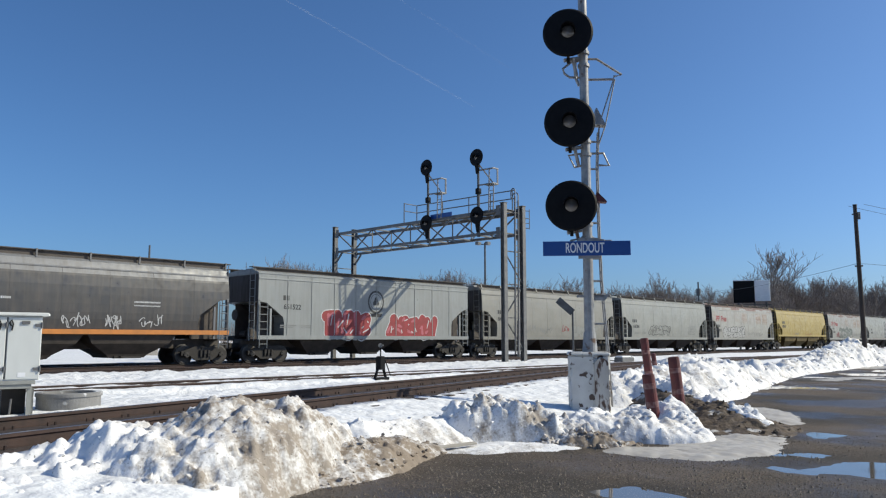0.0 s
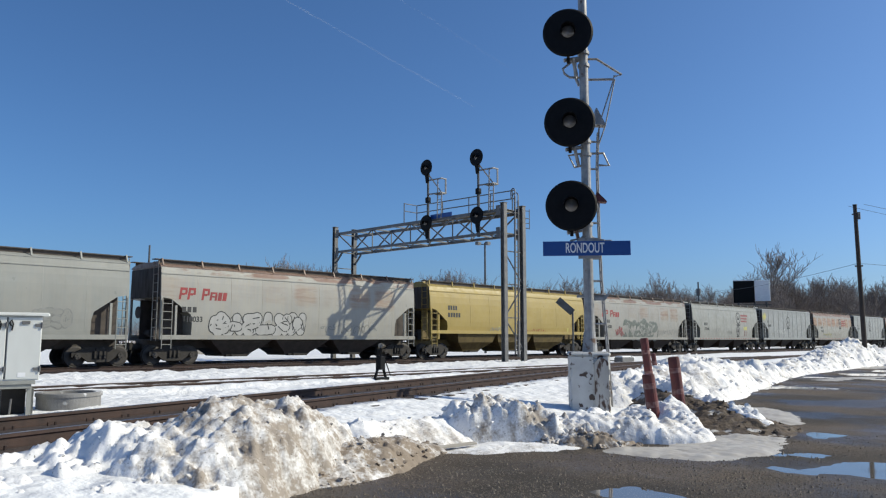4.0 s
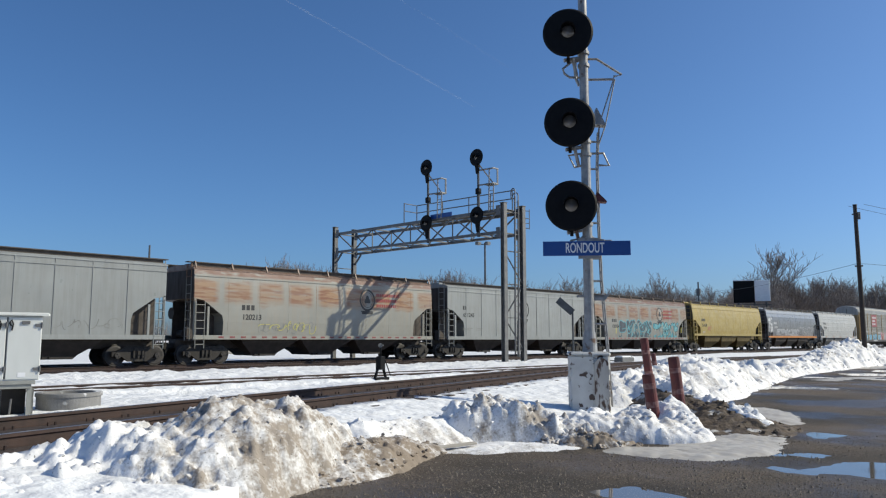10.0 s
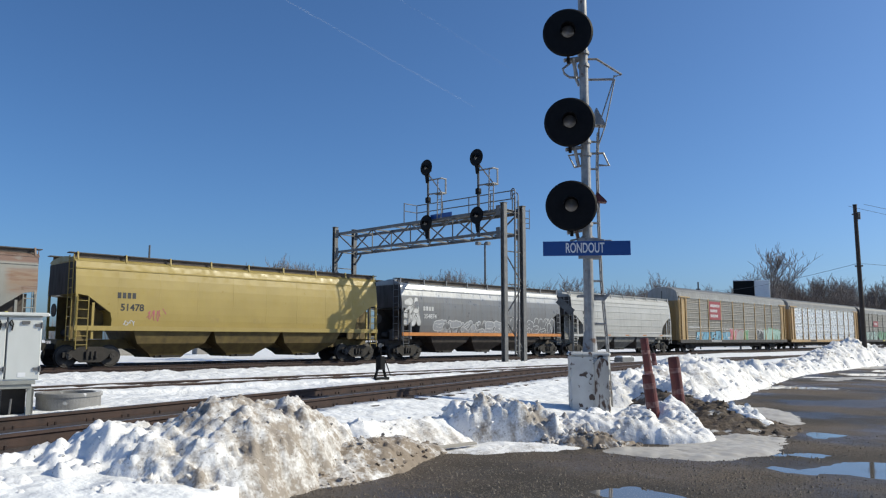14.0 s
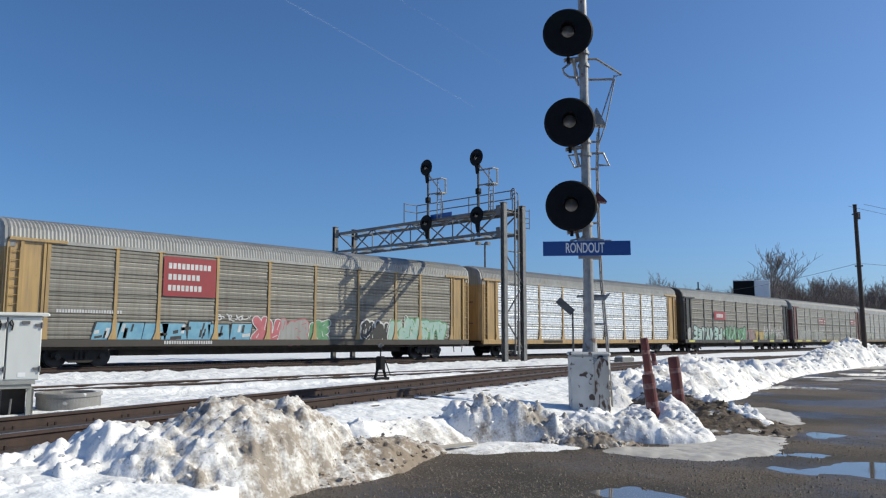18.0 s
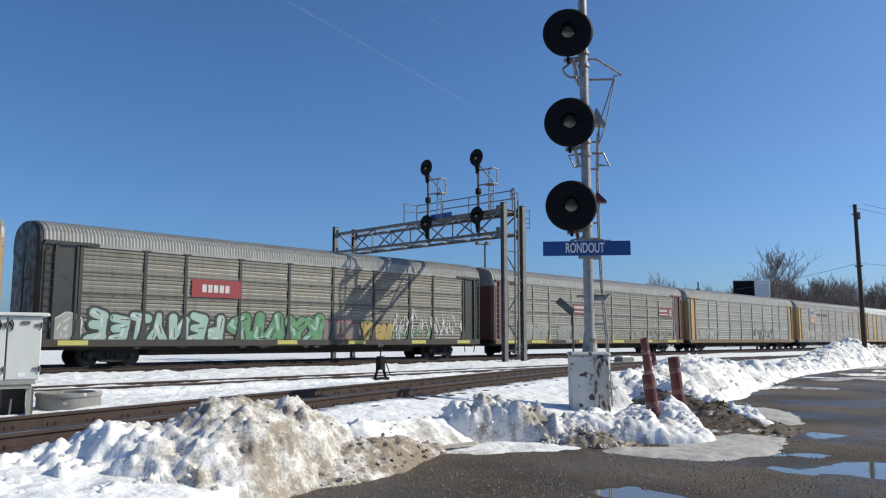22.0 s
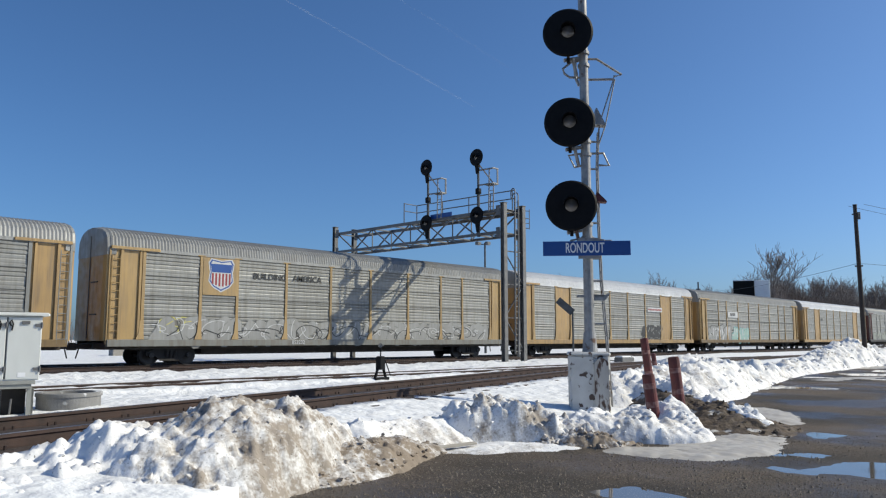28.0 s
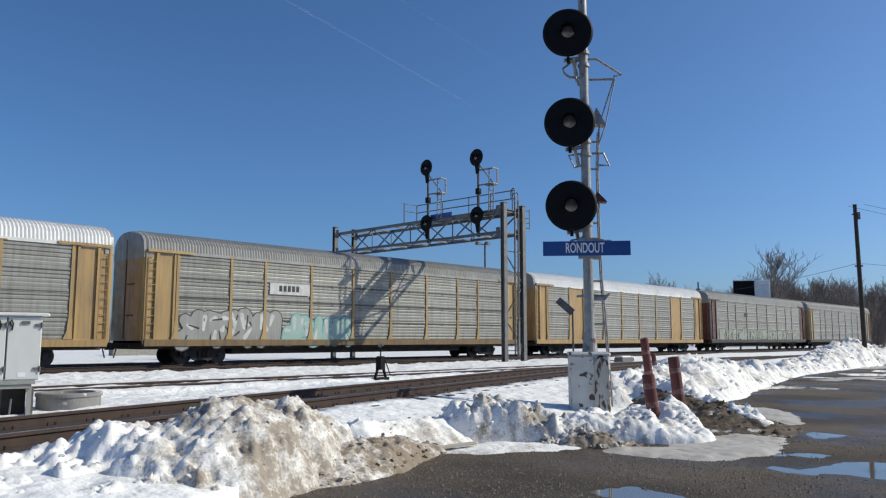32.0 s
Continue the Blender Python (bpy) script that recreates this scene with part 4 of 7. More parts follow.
t = thing("switch_machine", pose(40.6, 23.6, -0.1, 0, 0, 2), "snow-topped grey switch machine beside the rail", "switch machine")
part("housing", Geo().bev(-0.75, 0.75, -0.28, 0.28, -0.1, 0.22, 0.05), GALV, t)
part("cover", Geo().bev(-0.7, 0.45, -0.25, 0.25, 0.22, 0.3, 0.04), WHITE, t)
part("motor_cap", Geo().bar((0.72, 0, 0.12), (1.0, 0, 0.1), 0.17, 12), WHITE, t)
part("throw_rod", Geo().bar((0.2, 0.2, 0.0), (0.2, 1.3, 0.0), 0.025, 6), TRUCK, t)


def bollard(x, y, top, r, lean_x, lean_y):
    t = thing("bollard", pose(x, y, -0.35, lean_x, lean_y), "leaning rusty red steel bollard with worn white bands", "bollard", "bollards by the signal mast")
    h = top + 0.35
    part("post", Geo().bar((0, 0, 0), (0, 0, h), r, 16).bar((0, 0, h), (0, 0, h + 0.015), r * 0.85, 16), RED_RUST, t)
    for k in range(2):
        z = h * (0.45 + 0.32 * k)
        part("band", Geo().bar((0, 0, z), (0, 0, z + 0.09), r + 0.003, 16), WORN_BAND, t, "worn whitish band")


bollard(*cw(12.6, 3.45), 0.585, 0.1, -4, -6)
bollard(*cw(14.0, 4.3), 0.83, 0.102, -4, -4)
bollard(*cw(18.0, 4.87), 1.18, 0.095, -4, -5)
bollard(*cw(19.5, 5.45), 0.8, 0.06, -4, -6)
bollard(*cw(16.5, 5.05), 0.72, 0.07, -3, -3)

t = thing("panel_post", pose(39.75, 26.6, 0), "dark post with a tilted panel beside the second track", "solar panel")
part("post", Geo().bar((0, 0, -0.3), (0, 0, 2.85), 0.06, 8), SLATE, t)
part("panel", Geo().box(-0.6, 0.6, -0.03, 0.0, -0.22, 0.22, 0, pose(-0.31, 0.33, 3.2, 0, 41, -46.6)), SLATE, t, "tilted dark panel")

t = thing("utility_pole", pose(46.45, 12.15, -0.4, 0, -1.2), "dark wooden utility pole in a snow bank", "utility pole")
part("pole", Geo().bar((0, 0, 0), (0, 0, 9.0), 0.135, 12, r2=0.1), POLE_WOOD, t)
part("cap", Geo().bar((0, 0, 9.0), (0, 0, 9.04), 0.13, 10), GALV, t)
for y in (-0.18, 0.18):
    part("insulator", Geo().bar((0, y * 0.6, 8.5), (0, y, 8.5), 0.04, 8), GALV, t)
part("hardware", Geo().bar((0.0, -0.2, 5.6), (0.0, 0.2, 5.6), 0.05, 6).bar((0.1, -0.14, 8.2), (0.1, -0.14, 8.6), 0.09, 8), GALV, t)


def wire(a, b, sag, r=0.012):
    g = Geo()
    pts = [Vector(a).lerp(Vector(b), k / 24) - Vector((0, 0, sag * 4 * (k / 24) * (1 - k / 24))) for k in range(25)]
    for p, q in zip(pts, pts[1:]):
        g.bar(p, q, r, 3)
    solid("overhead_wire", g, SLATE, Matrix.Identity(4), "thin dark overhead cable strung from the pole", "cable", "cables on the utility pole")


wire((46.3, 12.15, 5.35), (140, 70, 11.5), 1.2)
wire((46.5, 12.15, 5.35), (110, -10, 9.0), 1.0)
wire((46.3, 11.7, 8.6), (120, -12, 9.0), 1.0)
wire((46.3, 12.5, 8.6), (120, -8, 9.0), 1.0)


def yard_light(x, y, h, arms):
    t = thing("yard_light", pose(x, y, -0.3), "slender dark yard light pole behind the train", "light pole", "yard light poles")
    part("pole", Geo().bar((0, 0, 0), (0, 0, h), 0.13, 8, r2=0.09), SLATE, t)
    if arms:
        part("arm", Geo().bar((0, 0, h - 0.15), (-0.42, 0.44, h - 0.1), 0.05, 6).bar((0, 0, h - 0.15), (0.2, -0.1, h + 0.1), 0.05, 6), SLATE, t)
        for x2, y2 in ((-0.45, 0.47), (0.2, -0.2)):
            part("lamp_head", Geo().bev(x2 - 0.3, x2 + 0.25, y2 - 0.2, y2 + 0.2, h - 0.2, h + 0.12, 0.05), GALV, t)


yard_light(57.25, 48.45, 10.95, True)
yard_light(34.33, 72.26, 10.7, False)

t = thing("billboard", pose(102.3, 39.97, 0, 0, 0, -68), "dark-backed roadside billboard with a pale side panel", "billboard")
part("board", Geo().bev(-2.34, 0.28, -0.11, 0.11, 6.04, 8.98, 0.04), BLACK, t)
for k in range(5):
    part("frame_bar", Geo().box(-2.34 + 0.03 + 0.63 * k, -2.34 + 0.09 + 0.63 * k, -0.16, -0.11, 6.04, 8.98), BLACK, t)
part("top_rail", Geo().box(-2.34, 0.28, -0.14, 0.14, 8.98, 8.98 + 0.1), WHITE, t, "pale top edge")
part("side_board", Geo().bev(0.28 + 0.05, 2.22, -0.1, 0.1, 6.25, 9.0, 0.04), WHITE, t, "pale board")
part("catwalk", Geo().box(-2.34, 2.22 + 0.1, -0.66, -0.15, 6.04 - 0.35, 6.04 - 0.25), SLATE, t)
for x in (-2.34 + 0.6, 0.28, 2.22 - 0.5):
    part("post", Geo().bar((x, 0, -0.4), (x, 0, 6.04 + 0.05), 0.14, 8), SLATE, t)

t = thing("far_signal", pose(99.8, 46.3, -0.3), "slender distant trackside signal mast with two cross platforms", "railway signal")
part("mast", Geo().bar((0, 0, 0), (0, 0, 9.3), 0.1, 8), SLATE, t)
for z in (4.6, 6.6):
    part("platform", Geo().box(-0.5, 0.5, -0.9, 0.9, z, z + 0.12).box(-0.06, 0.06, -0.85, -0.75, z - 0.5, z + 0.5), GALV, t)
part("lamp_case", Geo().bev(-0.2, 0.2, -0.25, 0.25, 7.4, 8.4, 0.04), SLATE, t)

for x, y, w in ((28.5, 62.0, 3.6), (36.0, 62.5, 3.4)):
    t = thing("concrete_block", pose(x, y, -0.4, 0, 0, -8), "low grey concrete block with snow on top", "concrete block", "concrete blocks beyond the tracks")
    part("block", Geo().bev(-w / 2, w / 2, -0.6, 0.6, 0, 0.95, 0.05), CONCRETE, t)
    part("snow_cap", Geo().bev(-w / 2 - 0.02, w / 2 + 0.02, -0.62, 0.62, 0.95, 1.02, 0.05), SNOW, t)

g = Geo().bev(-0.48, 0.48, -0.045, 0.045, 0, 0.025, 0.006)
PLANK = surface("pale_weathered_wood", (0.5, 0.46, 0.38), (0.38, 0.34, 0.28), 0.8, 0, 4, 0.3, (1, 8, 8))
solid("plank", g, PLANK, pose(*cw(10.1, 0.0), -0.24, 4, -3, -20), "pale weathered plank lying at the lot edge", "plank", "loose planks in the snow")
solid("plank", g, PLANK, pose(*cw(11.1, 0.32), -0.03, 8, -24, 10), "pale weathered plank leaning on the snow bank", "plank", "loose planks in the snow")

# loose stones of the lot, too many to count
rnd = random.Random(5)
g = Geo()
for k in range(26000):
    d = 6.4 + 5.6 * rnd.random() ** 1.4
    l = rnd.uniform(-1.6, 3.4 + 2.0 * rnd.random() ** 2) * d / 8
    x, y = cw(d, l)
    z = lot_z(x, y) - 0.002
    if z < WATER_Z + 0.002:
        continue
    r = rnd.uniform(0.004, 0.011) * (1.9 if rnd.random() < 0.06 else 1)
    a = rnd.uniform(0, 3)
    c, s = r * math.cos(a), r * math.sin(a)
    g.add([(x - c, y - s, z), (x + s, y - c, z), (x + c * 1.2, y + s * 1.2, z), (x - s, y + c, z), (x + 0.2 * c, y, z + r * 1.1)], [(0, 1, 4), (1, 2, 4), (2, 3, 4), (3, 0, 4)])
STONE = surface("loose_stone", (0.27, 0.225, 0.17), (0.06, 0.048, 0.036), 0.8, 0, 30, 0.3)
solid("loose_gravel", g, STONE, Matrix.Identity(4), "loose brown-grey gravel scattered on the lot", "gravel", kind="stuff")


# ---- bare trees ----
def tree_meshes(seed, h):
    """A bare tree: a trunk that forks low into rising leaders, then limbs, branches and fine twigs."""
    rnd = random.Random(seed)
    trunk, crown = Geo(), Geo()

    def grow(p, d, ln, r, lvl):
        q, steps = p, 4 if lvl < 2 else 3 if lvl < 4 else 2
        for s in range(steps):
            d = (d + Vector((rnd.gauss(0, 0.13), rnd.gauss(0, 0.13), rnd.gauss(0.07, 0.06)))).normalized()
            nq = q + d * ln / steps
            ra, rb = r * (1 - 0.55 * s / steps), r * (1 - 0.55 * (s + 1) / steps)
            (trunk if lvl == 0 else crown).bar(q, nq, ra, 6 if lvl == 0 else 4 if lvl == 1 else 3, 0, rb)
            if lvl < 5 and (lvl or s):
                for _ in range(rnd.choice((1, 2)) if lvl == 0 else rnd.choice((1, 1, 2)) if lvl < 4 else rnd.choice((1, 2))):
                    a = rnd.uniform(0, 6.28)
                    side = Vector((math.cos(a), math.sin(a), rnd.uniform(0.1, 0.8)))
                    grow(nq, (d * 0.8 + side * rnd.uniform(0.45, 0.75)).normalized(), ln * rnd.uniform(0.5, 0.78), max(0.028, rb * rnd.uniform(0.5, 0.8)), lvl + 1)
            q = nq

    grow(Vector((0, 0, -0.5)), Vector((0, 0, 1)), h * 0.42, h * 0.019, 0)
    k = h / max(v[2] for v in crown.v)
    for gg in (trunk, crown):
        gg.v = [(v[0] * k, v[1] * k, v[2] * k) for v in gg.v]
    return trunk.mesh("trunk", BARK), crown.mesh("crown", BARK)


TREES = [tree_meshes(s, 14.0) for s in (3, 8, 14, 21, 33)]


def tree(x, y, h, k, tall=False):
    tm, cm = TREES[k]
    t = thing("tree", pose(x, y, -0.4, 0, 0, (k * 77 + x * 13) % 360), "tall bare winter tree rising over the treeline" if tall else "bare leafless winter tree beyond the railway", "tree", "bare trees beyond the tracks")
    s = h / 14.0
    for nm, me in (("trunk", tm), ("crown", cm)):
        ob = part(nm, me, None, t)
        ob.scale = (s * 1.05, s * 1.05, s)


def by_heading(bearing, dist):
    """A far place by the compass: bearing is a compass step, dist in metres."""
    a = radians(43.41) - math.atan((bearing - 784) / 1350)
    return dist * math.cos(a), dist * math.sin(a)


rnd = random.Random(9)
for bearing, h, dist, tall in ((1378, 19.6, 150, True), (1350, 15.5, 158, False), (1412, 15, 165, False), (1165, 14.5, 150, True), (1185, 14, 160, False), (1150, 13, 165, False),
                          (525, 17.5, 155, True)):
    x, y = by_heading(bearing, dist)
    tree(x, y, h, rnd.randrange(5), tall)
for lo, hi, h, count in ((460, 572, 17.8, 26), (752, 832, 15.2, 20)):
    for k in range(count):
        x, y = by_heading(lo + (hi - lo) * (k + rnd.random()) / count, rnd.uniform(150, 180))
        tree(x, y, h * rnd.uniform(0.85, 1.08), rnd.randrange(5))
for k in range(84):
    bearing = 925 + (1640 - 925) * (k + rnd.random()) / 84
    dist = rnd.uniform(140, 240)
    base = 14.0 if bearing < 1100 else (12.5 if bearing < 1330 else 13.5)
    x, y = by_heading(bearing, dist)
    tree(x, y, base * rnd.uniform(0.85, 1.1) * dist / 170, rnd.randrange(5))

# far brushwood along the horizon
g = Geo()
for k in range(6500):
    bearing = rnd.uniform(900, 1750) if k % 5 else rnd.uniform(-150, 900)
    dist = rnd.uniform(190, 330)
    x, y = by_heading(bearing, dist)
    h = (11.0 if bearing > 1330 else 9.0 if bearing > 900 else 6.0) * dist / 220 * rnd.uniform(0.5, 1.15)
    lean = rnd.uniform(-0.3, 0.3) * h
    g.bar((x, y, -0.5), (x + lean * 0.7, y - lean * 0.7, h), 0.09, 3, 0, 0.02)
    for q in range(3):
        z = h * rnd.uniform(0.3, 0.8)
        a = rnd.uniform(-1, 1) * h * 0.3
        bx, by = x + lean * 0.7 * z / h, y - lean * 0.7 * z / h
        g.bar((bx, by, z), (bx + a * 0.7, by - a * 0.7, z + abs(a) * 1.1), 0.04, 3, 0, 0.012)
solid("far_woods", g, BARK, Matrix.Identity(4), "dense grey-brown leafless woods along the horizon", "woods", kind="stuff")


# ---- contrails ----
def contrail(a, b, width, alpha, seed):
    m = bpy.data.materials.new("contrail_vapour")
    m.use_nodes = True
    nt = m.node_tree
    out, bs = nt.nodes["Material Output"], nt.nodes["Principled BSDF"]
    bs.inputs["Base Color"].default_value = (0.9, 0.9, 0.9, 1)
    bs.inputs["Roughness"].default_value = 1
    bs.inputs["Specular IOR Level"].default_value = 0
    tr, mx, nz, mr = (nt.nodes.new(n) for n in ("ShaderNodeBsdfTransparent", "ShaderNodeMixShader", "ShaderNodeTexNoise", "ShaderNodeMapRange"))
    nz.inputs["Scale"].default_value = 0.004
    mr.inputs[1].default_value, mr.inputs[2].default_value, mr.inputs[3].default_value, mr.inputs[4].default_value = 0.3, 0.7, alpha * 0.3, alpha
    co = nt.nodes.new("ShaderNodeTexCoord")
    nt.links.new(co.outputs["Object"], nz.inputs["Vector"])
    nt.links.new(nz.outputs["Fac"], mr.inputs[0])
    nt.links.new(mr.outputs[0], mx.inputs[0])
    nt.links.new(tr.outputs[0], mx.inputs[1])
    nt.links.new(bs.outputs[0], mx.inputs[2])
    nt.links.new(mx.outputs[0], out.inputs[0])
    a, b = Vector(a), Vector(b)
    up = Vector((0, 0, 1)) * width
    g, n = Geo(), 40
    v = []
    for k in range(n + 1):
        p = a.lerp(b, k / n)
        w = 0.5 + 0.5 * noise.noise((k * 0.4, seed, 0))
        v += [p - up * 0.5 * w, p + up * 0.5 * (0.4 + w)]
    g.add(v, [(2 * k, 2 * k + 2, 2 * k + 3, 2 * k + 1) for k in range(n)])
    solid("contrail", g, m, Matrix.Identity(4), "faint thinning white contrail across the blue sky", "contrail", "contrails in the sky")


contrail(CONTRAIL[0], CONTRAIL[1], 10, 0.16, 1)
contrail(CONTRAIL[2], CONTRAIL[3], 10, 0.09, 2)


# ---- freight cars ----
HALF = 1.55
Y_TRACK = 34.2


# shade of the hopper ends, put into the colour of their sheets
END_SHADE = surface("shaded_end_sheet", (0.105, 0.1, 0.098), (0.055, 0.05, 0.048), 0.9, 0, 2.2, 0.3, (2, 2, 0.4), rough_var=0.04, spec=0.2)


def side_y(z, bulge):
    """Half width of a hopper's side at a height; bulged cars curve in towards roof and sill."""
    if not bulge:
        return HALF
    u = (z - 2.75) / 1.75
    return HALF - bulge * max(0.0, abs(u)) ** 2.6


def wheelset_mesh():
    g = Geo()
    n = 20
    for s in (-1, 1):
        c = 0.755 * s
        prof = [(-0.07, 0.12), (-0.07, 0.37), (-0.055, 0.44), (-0.065, 0.455), (0.03, 0.46), (0.045, 0.49), (0.07, 0.49), (0.07, 0.4), (0.03, 0.36), (0.03, 0.14), (0.07, 0.12)]
        g.loft([[(r * math.cos(2 * math.pi * k / n), c - s * y, r * math.sin(2 * math.pi * k / n)) for k in range(n)] for y, r in prof], 0, True)
    g.bar((0, -1.05, 0), (0, 1.05, 0), 0.085, 10)
    for s in (-1, 1):
        g.bar((0, s * 1.02, 0), (0, s * 1.12, 0), 0.13, 8)
        for k in range(3):
            a = 2 * math.pi * k / 3
            g.bar((0.07 * math.cos(a), s * 1.1, 0.07 * math.sin(a)), (0.07 * math.cos(a), s * 1.15, 0.07 * math.sin(a)), 0.025, 6)
    return g.mesh("wheelset", WHEEL)


def side_frame_mesh(s):
    g = Geo()
    y0, y1 = (0.93, 1.07) if s > 0 else (-1.07, -0.93)
    out = [(-1.15, 0.42), (-1.15, 0.62), (-0.95, 0.66), (-0.45, 0.86), (0.45, 0.86), (0.95, 0.66), (1.15, 0.62), (1.15, 0.42), (0.72, 0.42), (0.62, 0.34), (0.42, 0.2), (-0.42, 0.2), (-0.62, 0.34), (-0.72, 0.42)]
    g.loft([[(x, y, z) for x, z in out] for y in (y0, y1)])
    yc = y1 + 0.01 if s > 0 else y0 - 0.01
    for x in (-0.2, 0.0, 0.2):
        g.bar((x, yc, 0.36), (x, yc, 0.66), 0.075, 8)
    for x in (-0.9, 0.9):
        g.bar((x, yc - 0.03, 0.46), (x, yc + 0.03, 0.46), 0.14, 10)
    return g.mesh("side_frame", TRUCK)


WHEELSET, FRAME_L, FRAME_R = wheelset_mesh(), side_frame_mesh(-1), side_frame_mesh(1)
BOLSTER = Geo().bev(-0.2, 0.2, -1.1, 1.1, 0.48, 0.82, 0.03).bar((0, 0, 0.8), (0, 0, 0.98), 0.25, 10).mesh("bolster", TRUCK)
COUPLER = Geo().bev(-0.75, 0.0, -0.13, 0.13, 0.75, 0.98, 0.03).bev(-0.98, -0.68, -0.16, 0.14, 0.7, 1.02, 0.05).bar((-0.6, -0.3, 0.85), (-0.75, -0.35, 0.35), 0.03, 6).mesh("coupler", TRUCK)
WHEELS = []


def truck(car, x):
    t = part("truck", BOLSTER, None, car, "dark cast steel truck", pose(x, 0, 0))
    part("side_frame", FRAME_L, None, t)
    part("side_frame", FRAME_R, None, t)
    for d in (-0.9, 0.9):
        WHEELS.append(part("wheelset", WHEELSET, None, t, "", pose(d, 0, 0.457)))


def couplers(car, half):
    part("coupler", COUPLER, None, car, "", pose(-half, 0, 0))
    part("coupler", COUPLER, None, car, "", pose(half, 0, 0, 0, 0, 180))


def ladder_mesh(h, n, w=0.45):
    g = Geo()
    for x in (0, w):
        g.bar((x, 0, 0), (x, 0, h), 0.024, 5)
    for k in range(n):
        z = h * (k + 0.5) / n
        g.bar((0, 0, z), (w, 0, z), 0.017, 5)
    return g


def decal(car, verts, faces, mats, index, bulge, side=-1, name="painted_mark", label="", lift=0.006, flat=None):
    """Flat marks (x, z) laid on the car's side."""
    y = (lambda z: flat) if flat is not None else (lambda z: side_y(z, bulge))
    me = mesh_of(name, [(x, side * (y(z) + lift + extra), z) for x, z, extra in verts], faces, mats, index)
    return part(name, me, None, car, label)


def lettering(car, s, x, z, size, material, bulge=0.0, bold=0.0, flat=None, label="painted car number"):
    me = text_mesh(s, size, bold or size * 0.022)
    y = flat if flat is not None else None
    for v in me.vertices:
        xx, zz, e = v.co.x + x, v.co.y + z, v.co.z
        v.co = (xx, -((y if y is not None else side_y(zz, bulge)) + 0.006 + e), zz)
    me.materials.append(material)
    return part("lettering", me, None, car, label)


def bars(car, rows, material, bulge=0.0, flat=None, label="small painted data lines"):
    """Marks too small to read: short bars (x0, x1, z, height)."""
    v, f = [], []
    for x0, x1, z, h in rows:
        n = max(1, int((x1 - x0) / (h * 0.8)))
        for k in range(n):
            a = x0 + (x1 - x0) * k / n
            b = a + (x1 - x0) / n * 0.72
            m = len(v)
            v += [(a, z, 0), (b, z, 0), (b, z + h, 0), (a, z + h, 0)]
            f.append((m, m + 1, m + 2, m + 3))
    return tagged(decal(car, v, f, [material], None, bulge, name="data_mark", label=label, flat=flat), kind="stuff")


# letter-like skeletons in a unit box, each a few bent strokes; they spell nothing
GLYPHS = [
    [[(0.15, 0.0), (0.12, 1.0)], [(0.12, 0.95), (0.75, 0.9), (0.8, 0.6), (0.2, 0.5)]],
    [[(0.8, 0.95), (0.2, 0.85), (0.15, 0.15), (0.85, 0.05)], [(0.2, 0.5), (0.7, 0.52)]],
    [[(0.05, 0.0), (0.45, 1.0), (0.9, 0.02)], [(0.25, 0.35), (0.7, 0.35)]],
    [[(0.15, 0.0), (0.15, 1.0)], [(0.85, 0.98), (0.25, 0.5), (0.9, 0.0)]],
    [[(0.85, 0.85), (0.3, 0.98), (0.15, 0.65), (0.8, 0.4), (0.75, 0.08), (0.1, 0.1)]],
    [[(0.1, 0.0), (0.15, 0.95), (0.8, 0.1), (0.88, 1.0)]],
    [[(0.5, 0.05), (0.12, 0.3), (0.15, 0.8), (0.55, 0.98), (0.88, 0.7), (0.85, 0.25), (0.5, 0.05)]],
    [[(0.05, 0.95), (0.9, 0.92)], [(0.5, 0.95), (0.45, 0.0)]],
    [[(0.08, 1.0), (0.2, 0.15), (0.8, 0.1), (0.9, 1.0)]],
    [[(0.05, 0.0), (0.15, 0.95), (0.5, 0.4), (0.85, 1.0), (0.95, 0.0)]],
    [[(0.1, 0.95), (0.45, 0.5), (0.9, 1.0)], [(0.45, 0.5), (0.4, 0.0)]],
]


